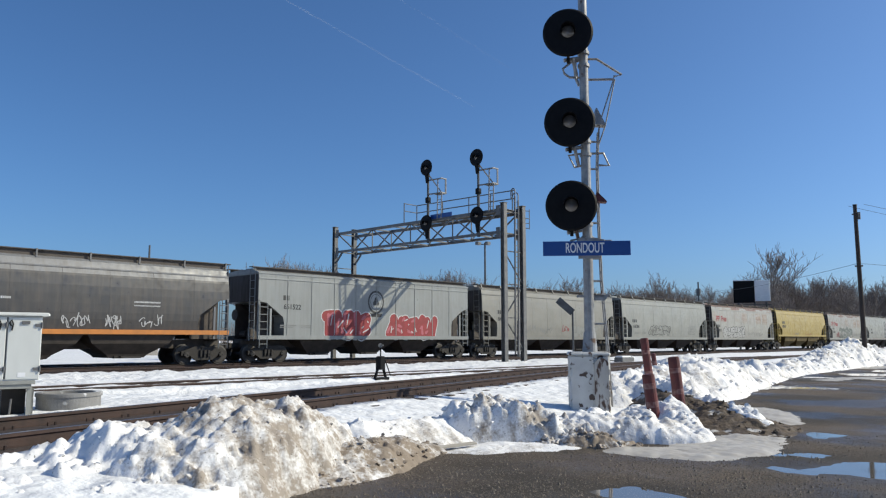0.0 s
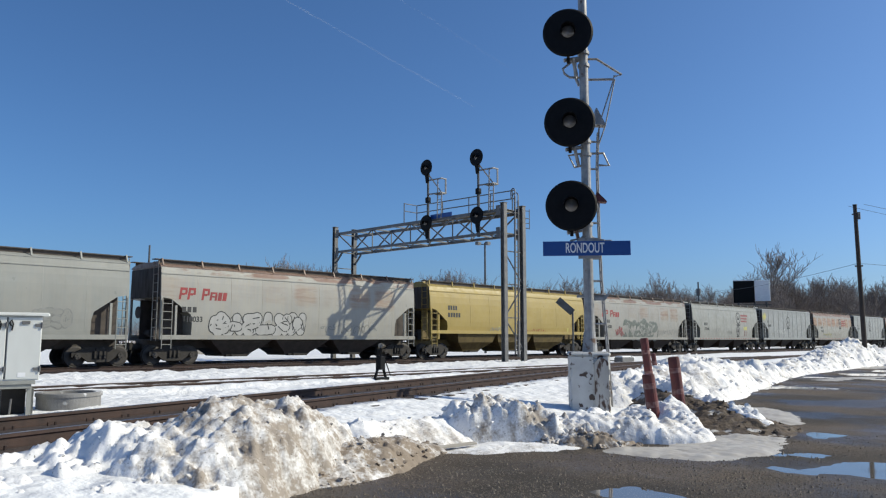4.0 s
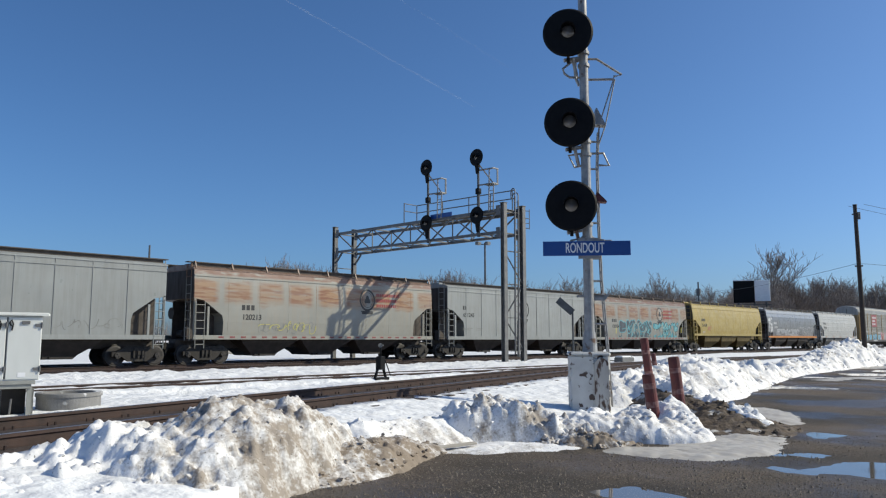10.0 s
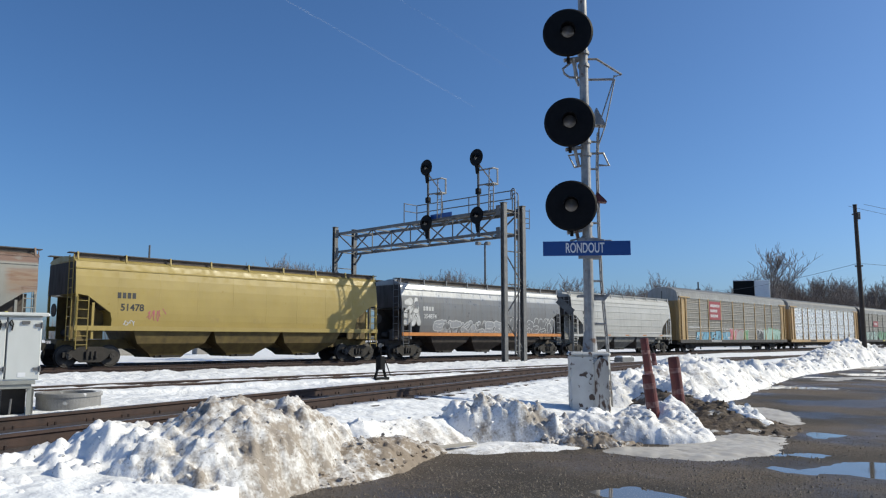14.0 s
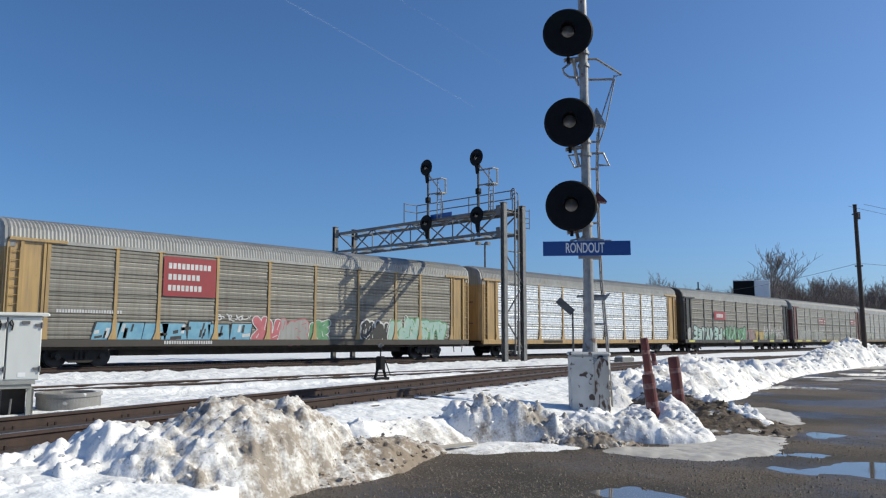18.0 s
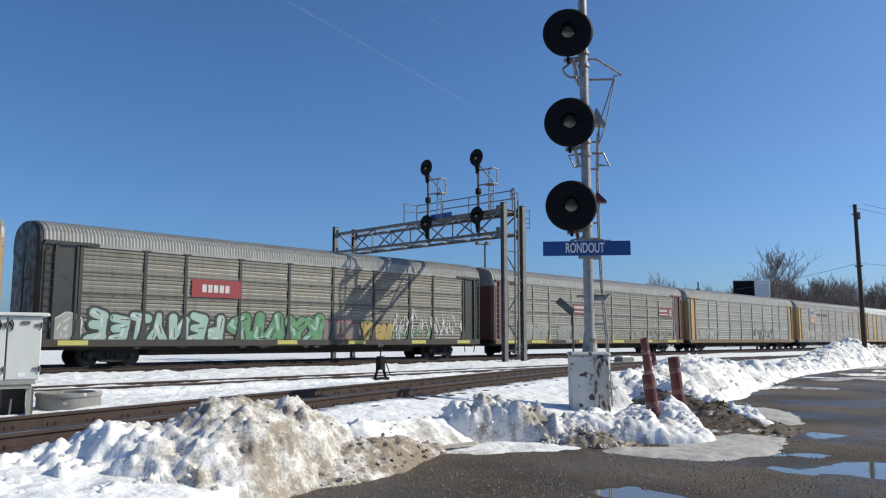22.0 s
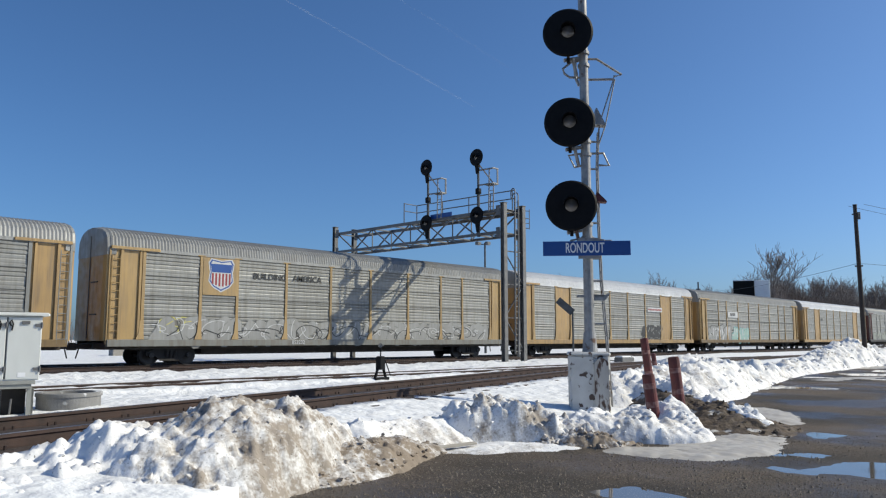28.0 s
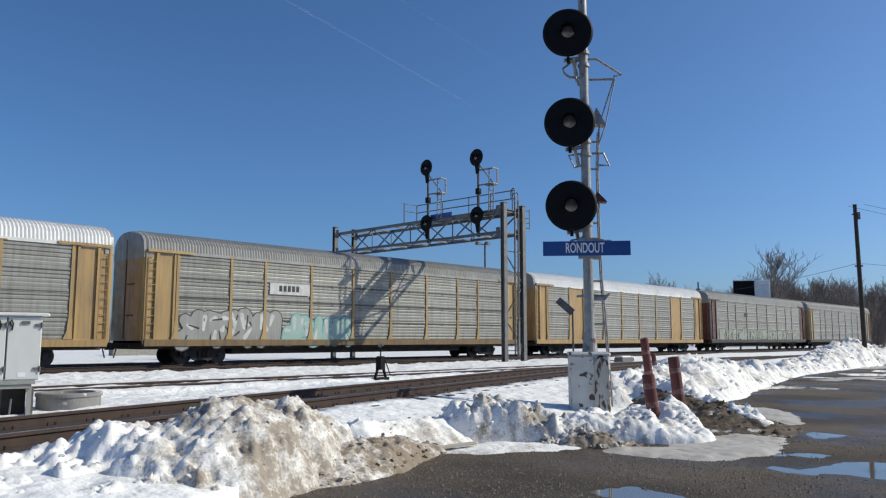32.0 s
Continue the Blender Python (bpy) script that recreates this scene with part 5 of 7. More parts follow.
def graffiti(car, x0, x1, z0, z1, fill, edge, seed, letters=5, bulge=0.0, flat=None, shine=None, label="spray-painted lettering", weight=0.46, rim=0.05):
    """Fat sprayed letters: thick bent strokes in an outline colour, the fill laid over them, thin cuts and highlights on top."""
    rnd = random.Random(seed)
    v, f, idx, lay = [], [], [], [0]
    w, h = (x1 - x0) / letters, z1 - z0
    mats = [edge, fill] + ([shine] if shine else [])

    def poly(pts, mi, lift):
        m = len(v)
        lay[0] += 1
        lift += (lay[0] % 40) * 0.00002
        v.extend((p[0], p[1], lift) for p in pts)
        f.append(tuple(range(m, m + len(pts))))
        idx.append(mi)

    def capsule(a, b, ra, rb, mi, lift):
        d = Vector((b[0] - a[0], b[1] - a[1]))
        g = math.atan2(d.y, d.x)
        ring = [(a[0] + ra * math.cos(g + t), a[1] + ra * math.sin(g + t)) for t in (1.57, 2.2, 2.8, 3.5, 4.1, 4.71)]
        ring += [(b[0] + rb * math.cos(g + t), b[1] + rb * math.sin(g + t)) for t in (-1.57, -0.9, -0.3, 0.3, 0.9, 1.57)]
        poly(ring, mi, lift)

    todo = []
    for k in range(letters):
        wild = rnd.uniform(0.9, 1.12)
        flip, turn = rnd.random() < 0.6, rnd.random() < 0.5
        for line in rnd.choice(GLYPHS):
            line = [(1 - a if flip else a, 1 - b if turn else b) for a, b in line]
            pts = [(x0 + w * (k + 0.08 + 0.84 * px_ + rnd.uniform(-1, 1) * 0.05 + 0.12 * (pz - 0.5)), z0 + h * (0.13 + 0.74 * pz * wild + rnd.uniform(-1, 1) * 0.05)) for px_, pz in line]
            todo += [(a, b, rnd.uniform(0.8, 1.15), rnd.uniform(0.65, 1.1)) for a, b in zip(pts, pts[1:])]
    r = weight * min(w, h * 0.8) * 0.62
    for a, b, ka, kb in todo:
        capsule(a, b, r * ka + rim, r * kb + rim, 0, 0.0)
    for a, b, ka, kb in todo:
        capsule(a, b, r * ka, r * kb, 1, 0.0016)
    for a, b, ka, kb in todo:
        if rnd.random() < 0.55:
            q = (a[0] + (b[0] - a[0]) * 0.5 + rnd.uniform(-0.3, 0.3) * r, a[1] + (b[1] - a[1]) * 0.5)
            capsule((a[0] + 0.45 * r, a[1] + 0.2 * r), q, r * 0.12, r * 0.08, 0, 0.0032)
        if shine and rnd.random() < 0.7:
            capsule((a[0] - 0.4 * r, a[1] + 0.3 * r), ((a[0] + b[0]) / 2 - 0.3 * r, (a[1] + b[1]) / 2), r * 0.3, r * 0.16, 2, 0.0028)
    return tagged(decal(car, v, f, mats, idx, bulge, name="graffiti", label=label, flat=flat), kind="stuff")


def scrawl(car, x0, x1, z0, z1, col, seed, n=14, bulge=0.0, flat=None, th=0.035):
    """Thin sprayed tags: loops and hooks of one running line, with breaks; no words."""
    rnd = random.Random(seed)
    v, f = [], []
    w, mid, p = (x1 - x0) / n, (z0 + z1) / 2, None
    for k in range(n):
        amp, lean, ph, turns = (z1 - z0) * rnd.uniform(0.12, 0.5), rnd.uniform(-0.5, 0.6), rnd.uniform(0, 6.28), rnd.choice((0.3, 0.45, 0.6, 0.9)) * rnd.choice((-1, 1))
        sway, off = rnd.uniform(0.1, 0.75), (z1 - z0) * rnd.uniform(-0.15, 0.15)
        if rnd.random() < 0.55:
            p = None
        for q in range(11):
            a = ph + 6.28 * turns * q / 10
            zz = amp * math.cos(a)
            c = (x0 + w * (k + 0.1 + 0.08 * q) + sway * w * math.sin(a) + lean * zz, mid + off + zz)
            if p:
                d = Vector((c[0] - p[0], c[1] - p[1]))
                o = Vector((-d.y, d.x)).normalized() * th * 0.5 * (0.7 + 0.4 * abs(math.sin(a)))
                m, e = len(v), ((k * 11 + q) % 40) * 0.00004
                v += [(p[0] - o.x, p[1] - o.y, e), (c[0] - o.x, c[1] - o.y, e), (c[0] + o.x, c[1] + o.y, e), (p[0] + o.x, p[1] + o.y, e)]
                f.append((m, m + 1, m + 2, m + 3))
            p = c
    return tagged(decal(car, v, f, [col], None, bulge, name="graffiti", label="thin spray-painted scrawl", flat=flat), kind="stuff")


def emblem(car, x, z, r, dark, light, bulge=0.0, flat=None, label="round painted emblem"):
    """A round badge: a lettered ring drawn as ticks, a shield with a dark crest in it and a ribbon below."""
    v, f, idx = [], [], []

    def fan(pts, mi, lift):
        m = len(v)
        v.extend((x + 0.95 * a * r, z + b * r, lift) for a, b in pts)
        f.append(tuple(range(m, m + len(pts))))
        idx.append(mi)

    def disc(rr, mi, lift, n=36):
        fan([(rr * math.cos(2 * math.pi * k / n), rr * math.sin(2 * math.pi * k / n)) for k in range(n)], mi, lift)

    disc(1.0, 0, 0.0)
    disc(0.89, 1, 0.0012)
    for k in range(30):
        a = 2 * math.pi * (k + 0.5) / 30
        if k % 8 and abs(a - 4.71) > 0.5:
            fan([(rr * math.cos(a + q), rr * math.sin(a + q)) for rr, q in ((0.7, -0.08), (0.87, -0.065), (0.87, 0.065), (0.7, 0.08))], 0, 0.0024)
    disc(0.69, 0, 0.0026)
    disc(0.62, 1, 0.0036)
    fan([(-0.42, 0.12), (-0.3, 0.42), (0.0, 0.55), (0.3, 0.48), (0.48, 0.2), (0.2, 0.12), (0.05, 0.2)], 0, 0.0048)
    fan([(-0.36, 0.08), (0.36, 0.08), (0.36, -0.25), (0.0, -0.52), (-0.36, -0.25)], 0, 0.0048)
    fan([(-0.31, 0.04), (0.31, 0.04), (0.31, -0.22), (0.0, -0.47), (-0.31, -0.22)], 1, 0.006)
    fan([(-0.22, -0.12), (-0.1, -0.1), (0.0, 0.05), (0.1, -0.1), (0.22, -0.12), (0.1, -0.3), (-0.1, -0.3)], 0, 0.0072)
    fan([(-0.62, -1.12), (0.62, -1.12), (0.72, -0.84), (-0.72, -0.84)], 0, 0.0048)
    fan([(-0.45, -1.02), (0.45, -1.02), (0.5, -0.94), (-0.5, -0.94)], 1, 0.006)
    for sg in (-1, 1):
        fan([(sg * 0.62, -1.05), (sg * 0.98, -1.12), (sg * 0.88, -0.96), (sg * 1.0, -0.8), (sg * 0.7, -0.82)], 0, 0.0036)
    return decal(car, v, f, [dark, light], idx, bulge, name="emblem", label=label, flat=flat)


def wordmark(car, x0, x1, z, h, material, counts, bulge=0.0):
    """A large slanted two-part wordmark as plain blocks, some hollow, some lower."""
    v, f = [], []

    def block(a, b, lo, hi):
        m = len(v)
        for q, zz in ((a, lo), (b, lo), (b, hi), (a, hi)):
            v.append((q + 0.16 * (zz - z), zz, 0.0))
        f.append((m, m + 1, m + 2, m + 3))

    total = sum(counts) + 0.7 * (len(counts) - 1)
    step, x = (x1 - x0) / total, x0
    for c in counts:
        for k in range(c):
            big = k == 0 or c == 2
            top, wd = (h if big else h * 0.72), step * (0.9 if k < c - 2 or c == 2 else 0.5)
            st = 0.3 * wd if wd > 0.7 * step * 0.9 else wd
            block(x, x + st, z, z + top)
            if st < wd:
                block(x + st, x + wd * 0.95, z + top * 0.78, z + top)
                block(x + wd * 0.7, x + wd, z + top * (0.42 if big else 0.0), z + top * 0.78)
                block(x + st, x + wd * 0.7, z + top * 0.36, z + top * 0.55)
            x += wd + step * 0.1
        x += step * 0.7
    return tagged(decal(car, v, f, [material], None, bulge, name="wordmark", label="large red painted wordmark"), kind="stuff")


def emblem(car, x, z, r, dark, light, bulge=0.0, flat=None, label="round painted emblem"):
    v, f, idx = [], [], []
    for rr, mi, lift in ((r, 0, 0.0), (r * 0.82, 1, 0.0012), (r * 0.7, 0, 0.0024), (r * 0.66, 1, 0.0036), (r * 0.34, 0, 0.0048)):
        m, n = len(v), 28
        v.append((x, z, lift))
        for k in range(n):
            a = 2 * math.pi * k / n
            q = rr * (1 + (0.25 * math.cos(3 * a + 1.57) if rr == r * 0.34 else 0))
            v.append((x + 0.92 * q * math.cos(a), z + q * math.sin(a), lift))
        f += [(m, m + 1 + k, m + 1 + (k + 1) % n) for k in range(n)]
        idx += [mi] * n
    m = len(v)
    v += [(x - r * 0.6, z - r * 1.28, 0.0), (x + r * 0.6, z - r * 1.28, 0.0), (x + r * 0.75, z - r * 0.98, 0.0), (x - r * 0.75, z - r * 0.98, 0.0)]
    f.append((m, m + 1, m + 2, m + 3))
    idx.append(0)
    return decal(car, v, f, [dark, light], idx, bulge, name="emblem", label=label, flat=flat)


def hopper(length, body, label, bulge=0.12, ribs=0, roof=None, sill=None, bays=3, lower=None, lower_z=None, under=None, top=4.5, walk_posts=True, slope=1.55, rails=None, deck=None, base=1.28):
    """A covered hopper car: its box, roof, walkway, sill, outlet bays, ladders and trucks."""
    L = length / 2
    under = under or UNDER
    car = thing("hopper_car", pose(0, Y_TRACK, 0), label, "hopper car", "cars of the freight train")
    rails = rails or body
    zs = [base] + [z for z in (1.5, 2.0, 2.3, 2.65, 2.98, 3.06, 3.4, 3.8, 4.1, 4.3, top) if z > base + 0.05]
    xl = lambda z: L - float(np.interp(z, (1.28, 2.0, 2.3, 2.98, 3.06), (slope, slope, slope * 0.95, 0.5, 0.0)))

    def shell(zlist, mi=0):
        g = Geo()
        rings = []
        for z in zlist:
            x, y = xl(z), side_y(z, bulge)
            rings.append([(-x, -y, z), (x, -y, z), (x, y, z), (-x, y, z)])
        g.loft(rings)
        return g

    if lower:
        part("lower_body", shell([z for z in zs if z <= lower_z] + [lower_z]), lower, car)
        part("body", shell([lower_z] + [z for z in zs if z > lower_z]), body, car)
    else:
        part("body", shell(zs), body, car)
    # roof: low ridge with rounded eaves
    yt = side_y(top, bulge)
    prof = [(-yt - 0.03, top - 0.06), (-yt - 0.03, top + 0.0), (-yt * 0.85, top + 0.09), (-yt * 0.4, top + 0.17), (0, top + 0.2), (yt * 0.4, top + 0.17), (yt * 0.85, top + 0.09), (yt + 0.03, top), (yt + 0.03, top - 0.06)]
    part("roof", Geo().loft([[(x, y, z) for y, z in prof] for x in (-L - 0.04, L + 0.04)]), roof or body, car)
    for s in (-1, 1):
        wk = part("running_board", Geo().box(-L - 0.2, L + 0.2, s * 1.1 - 0.17, s * 1.1 + 0.17, top + 0.26, top + 0.30).box(-L, L, s * 1.14 - 0.02, s * 1.14 + 0.02, top + 0.02, top + 0.26), deck or UNDER, car, "grating roof walkway")
        if walk_posts and s < 0:
            n = max(6, int(length / 1.95))
            bracket = Geo().bar((0, -yt - 0.02, top - 0.02), (0, -1.3, top + 0.32), 0.045, 4).mesh("bracket", roof or body)
            for k in range(n + 1):
                part("bracket", bracket, None, wk, "", pose(-L + 0.1 + (length - 0.2) * k / n, 0, 0))
    hatch = Geo().bev(-0.9, 0.9, -0.38, 0.38, top + 0.14, top + 0.30, 0.04).mesh("roof_hatch", roof or body)
    for k in range(6):
        part("roof_hatch", hatch, None, car, "", pose(-L + length * (k + 0.5) / 6, 0, 0))
    if not ribs:
        for s in (-1, 1):
            yy = s * side_y(4.14, bulge)
            part("top_rail", Geo().bev(-L, L, yy - 0.035, yy + 0.035, 4.11, 4.17, 0.01), body, car)
        zz = [z for z in zs if base + 0.1 < z < 4.1] + [4.1]
        strip = [[(-0.011, -side_y(z, bulge) - 0.004, z), (0.011, -side_y(z, bulge) - 0.004, z), (0.011, -side_y(z, bulge) + 0.01, z), (-0.011, -side_y(z, bulge) + 0.01, z)] for z in zz]
        seam = Geo().loft(strip).mesh("weld_seam", lower or body)
        for k in range(8):
            x = (length - 3.6) * (k / 7 - 0.5)
            part("weld_seam", seam, None, car, "", pose(x, 0, 0))
    if ribs:
        rib = Geo().box(-0.02, 0.02, -HALF - 0.022, -HALF + 0.01, 1.4, top - 0.05).mesh("side_rib", body)
        for k in range(ribs):
            part("side_rib", rib, None, car, "", pose(-L + 1.75 + (length - 3.5) * k / (ribs - 1), 0, 0))
        part("end_rail", Geo().box(-L, L, -HALF - 0.03, -HALF + 0.01, top - 0.32, top - 0.24), body, car)
    for s in (-1, 1):
        part("side_sill", Geo().box(-L, L, s * (HALF - 0.0) - 0.06, s * HALF + 0.03, base - 0.12, base + 0.08), sill or body, car)
    part("centre_sill", Geo().box(-L - 0.2, L + 0.2, -0.35, 0.35, 0.75, 1.16), under, car)
    for s in (-1, 1):
        part("end_platform", Geo().box(s * L - 0.55 * (s > 0), s * L + 0.55 * (s < 0), -HALF + 0.02, HALF - 0.02, 1.1, 1.18), under, car)
        for xo, zt in ((0.06, 3.1), (0.75, 2.7)):
            for y0 in (-HALF, HALF - 0.08):
                part("corner_post", Geo().box(s * (L - xo) - 0.05, s * (L - xo) + 0.05, y0, y0 + 0.08, 1.18, zt), rails, car)
        part("ladder", ladder_mesh(2.2, 6).mesh("ladder", rails), None, car, "", pose(s * (L - 0.3) - 0.22, -HALF - 0.05, 0.75))
        part("end_ladder", ladder_mesh(3.6, 9).mesh("ladder", rails), None, car, "", pose(s * (L + 0.05), -1.3, 1.1, 0, 0, 90))
        yt2 = side_y(4.0, bulge) - 0.04
        # dark cover sheets carry the shade of the end and its hollow
        part("end_sheet", Geo().loft([[(s * (L + e), -yt2, top - 0.1), (s * (L + e), yt2, top - 0.1), (s * (L + e), yt2, 3.06), (s * (L + e), -yt2, 3.06)] for e in (-0.01, 0.015)]), END_SHADE, car, "end sheet coloured dark for shade")
        part("slope_sheet", Geo().loft([[(s * (L - 0.5 + e), -1.45, 2.95), (s * (L - 0.5 + e), 1.45, 2.95), (s * (L - slope * 0.95 + e), 1.45, 2.32), (s * (L - slope * 0.95 + e), -1.45, 2.32)] for e in (-0.02, 0.02)]), END_SHADE, car, "sloped end sheet coloured dark for shade")
        for y in (-0.72, 0.72):
            part("shear_plate", Geo().loft([[(s * (L - slope + 0.02), yy, 1.18), (s * (L - 0.12), yy, 1.18), (s * (L - 0.12), yy, 3.0), (s * (L - 0.55), yy, 2.98), (s * (L - slope + 0.05), yy, 2.3)] for yy in (y - 0.02, y + 0.02)]), under, car)
        part("air_tank", Geo().bar((s * (L - 0.9), -0.5, 1.55), (s * (L - 0.9), 0.5, 1.55), 0.26, 12), UNDER, car)
        part("brake_cylinder", Geo().bar((s * (L - 0.45), 0.1, 1.45), (s * (L - 0.45), 0.65, 1.45), 0.17, 10).box(s * (L - 0.4) - 0.15, s * (L - 0.4) + 0.15, -0.6, -0.2, 1.18, 1.75), UNDER, car)
        truck(car, s * (L - 0.95))
    part("brake_wheel", Geo().bar((-L - 0.18, 0.3, 2.4), (-L - 0.14, 0.3, 2.4), 0.28, 14), UNDER, car)
    # outlet bays
    n = bays
    span = (length - 5.0) / n
    for k in range(n):
        xc = -length / 2 + 2.5 + span * (k + 0.5)
        h = span * 0.5
        g = Geo()
        g.loft([[(xc + e * k * h, f * w, z) for e, f in ((-1, -1), (1, -1), (1, 1), (-1, 1))] for k, w, z in ((1.0, 1.5, base), (0.84, 1.3, 0.98), (0.46, 0.9, 0.52), (0.38, 0.8, 0.36))])
        b = part("outlet_bay", g, under, car, "steep hopper bay with discharge gate")
        part("gate_frame", Geo().box(xc - 0.6, xc + 0.6, -0.95, -0.72, 0.34, 0.44).bar((xc - 0.35, -1.1, 0.42), (xc - 0.35, 1.1, 0.42), 0.04, 6), TRUCK, b)
    couplers(car, L)
    return car


def corrugated(w, z0, z1, waves, depth=0.035):
    """A side panel of an autorack: flat strips and folds in turn; its outside faces -y."""
    g = Geo()
    prof = [(0.0, z0)]
    for k in range(waves):
        a = z0 + (z1 - z0) * k / waves
        s = (z1 - z0) / waves
        d = depth * (1.0, 1.0, 0.25, 0.25, 0.85)[k % 5]
        prof += [(-d, a + s * 0.14), (-d, a + s * 0.62), (0.0, a + s * 0.86)]
    prof.append((0.0, z1))
    v = [(x, y, z) for y, z in prof for x in (-w / 2, w / 2)]
    g.add(v, [(2 * k, 2 * k + 1, 2 * k + 3, 2 * k + 2) for k in range(len(prof) - 1)])
    g.box(-w / 2, w / 2, 0.001, 0.03, z0, z1)
    return g


RISE = 0.95
SEAM = surface("dark_seam", (0.06, 0.06, 0.06), (0.09, 0.09, 0.085), 0.7)
POSTS = [0.056, 0.159, 0.231, 0.337, 0.444, 0.55, 0.66, 0.765, 0.839, 0.942]


def autorack(length, panel, trim_paint, roof, label, door=None, smooth_roof=False, sill=None, solid_panels=(), eave=5.08, post=None, hood=None, seams=False):
    """An enclosed tri-level car carrier: sill, posts, corrugated panels, end doors and ribbed roof."""
    L = length / 2
    door, sill = door or trim_paint, sill or trim_paint
    car = thing("autorack_car", pose(0, Y_TRACK, 0), label, "autorack car", "cars of the freight train")
    z0 = 1.1
    for s in (-1, 1):
        part("side_sill", Geo().bev(-L, L, s * HALF - 0.08, s * HALF + 0.05, 0.86, 1.16, 0.02), sill, car)
    part("underframe", Geo().box(-L + 0.1, L - 0.1, -1.2, 1.2, 0.72, 1.0).box(-L + 5, L - 5, -0.5, 0.5, 0.45, 0.75), UNDER, car)
    xs = [-L + length * p for p in POSTS]
    post_geo = Geo().box(-0.07, 0.07, -HALF - 0.045, -HALF + 0.03, z0, eave)
    post_geo.loft([[(-0.085, -HALF - 0.05, z0 + 0.9), (0.085, -HALF - 0.05, z0 + 0.9), (0.085, -HALF, z0 + 0.9), (-0.085, -HALF, z0 + 0.9)],
               [(-0.13, -HALF - 0.07, z0 + 0.4), (0.085, -HALF - 0.07, z0 + 0.4), (0.085, -HALF, z0 + 0.4), (-0.13, -HALF, z0 + 0.4)],
               [(-0.27, -HALF - 0.09, z0 + 0.06), (0.1, -HALF - 0.09, z0 + 0.06), (0.1, -HALF, z0 + 0.06), (-0.27, -HALF, z0 + 0.06)]][::-1])
    post_geo.box(-0.2, 0.2, -HALF - 0.06, -HALF + 0.02, eave - 0.06, eave - 0.01)
    post = post_geo.mesh("side_post", post or trim_paint)
    for x in xs:
        part("side_post", post, None, car, "", pose(x, 0, 0))
    for k, (a, b) in enumerate(zip(xs, xs[1:])):
        w = b - a - 0.17
        me = corrugated(w, z0 + 0.06, eave - 0.05, 22 if k not in solid_panels else 1, 0.034 if k not in solid_panels else 0.0)
        pn = part("side_panel", me.mesh("side_panel", panel if k not in solid_panels else trim_paint), None, car, "", pose((a + b) / 2, -HALF + 0.02, 0))
        if k not in solid_panels:
            h = 0.034 if seams else 0.01
            strip = Geo()
            for z in (2.1, 3.04, 3.98):
                strip.box(-w / 2, w / 2, -0.042, -0.033, z - h, z + h)
                if seams:
                    strip.box(-0.03, 0.03, -0.05, -0.033, z - 0.09, z + 0.05)
            part("seam_strip", strip, SEAM, pn)
    for s in (-1, 1):
        a = L - length * POSTS[0]
        x0, x1 = (s * a, s * L) if s > 0 else (-L, -a)
        jb = part("end_bay", Geo().box(x0, x1, -HALF + 0.02, -HALF + 0.06, z0, eave), door, car, "flat painted end bay")
        for d, w2, out in ((0.5, 0.06, 0.07), (length * POSTS[0] - 0.16, 0.05, 0.05)):
            xq = s * (L - d)
            part("stiffener", Geo().box(xq - w2, xq + w2, -HALF - out, -HALF + 0.02, z0, eave - 0.02), door, jb)
        part("corner_post", Geo().box(s * L - 0.04, s * L + 0.04, -HALF - 0.03, -HALF + 0.1, 0.95, eave), trim_paint, jb)
        part("header", Geo().bev(min(s * L, s * (L - 2.2)), max(s * L, s * (L - 2.2)), -HALF - 0.11, -HALF + 0.02, eave - 0.03, eave + 0.09, 0.02), door, jb)
        part("end_bay", Geo().box(x0, x1, HALF - 0.05, HALF, z0, eave), door, car)
        n = 10
        rng = [(HALF * math.cos(math.pi * k / n) * 1.0, eave + 0.05 + RISE * math.sin(math.pi * k / n) ** 0.72) for k in range(n + 1)]
        ring = [(-HALF, z0), (HALF, z0)] + rng
        e = part("end_door", Geo().loft([[(s * (L + 0.2), y * 0.86, z - 0.04 * (z > eave)) for y, z in ring], [(s * (L + 0.12), y * 0.97, z - 0.02 * (z > eave)) for y, z in ring], [(s * (L - 0.09), y, z) for y, z in ring]]), door, car, "tall grimy clamshell end door")
        part("end_hood", Geo().loft([[(s * (L + 0.215), y * 0.87, max(z, eave - 0.3) - 0.03) for y, z in ring], [(s * (L + 0.13), y * 0.985, max(z, eave - 0.3) - 0.005) for y, z in ring], [(s * (L - 0.25), y * 1.015, max(z, eave - 0.3) + 0.02) for y, z in ring]]), hood or roof, e, "unpainted grey gable hood")
        part("door_seam", Geo().box(min(s * L, s * (L + 0.225)), max(s * L, s * (L + 0.225)), -0.04, 0.04, z0 + 0.1, eave + 0.6), SEAM, e)
        for z in (2.2, 3.6):
            part("latch_bar", Geo().box(min(s * L, s * (L + 0.235)), max(s * L, s * (L + 0.235)), -0.9, -0.2, z, z + 0.06), SEAM, e)
        part("ladder", ladder_mesh(eave - 1.3, 11, 0.36).mesh("ladder", trim_paint), None, car, "", pose(s * (L - 0.25) - 0.18, -HALF - 0.06, 1.0))
        truck(car, s * (L - 3.15))
    part("far_side", Geo().box(-L + 1.7, L - 1.7, HALF - 0.03, HALF + 0.02, z0, eave), panel, car)
    # roof
    n, g, rings = 10, Geo(), []
    prof = [(HALF * 1.01 * math.cos(math.pi * k / n), eave + 0.05 + RISE * math.sin(math.pi * k / n) ** 0.72) for k in range(n + 1)][::-1]
    m = int(length / 0.075)
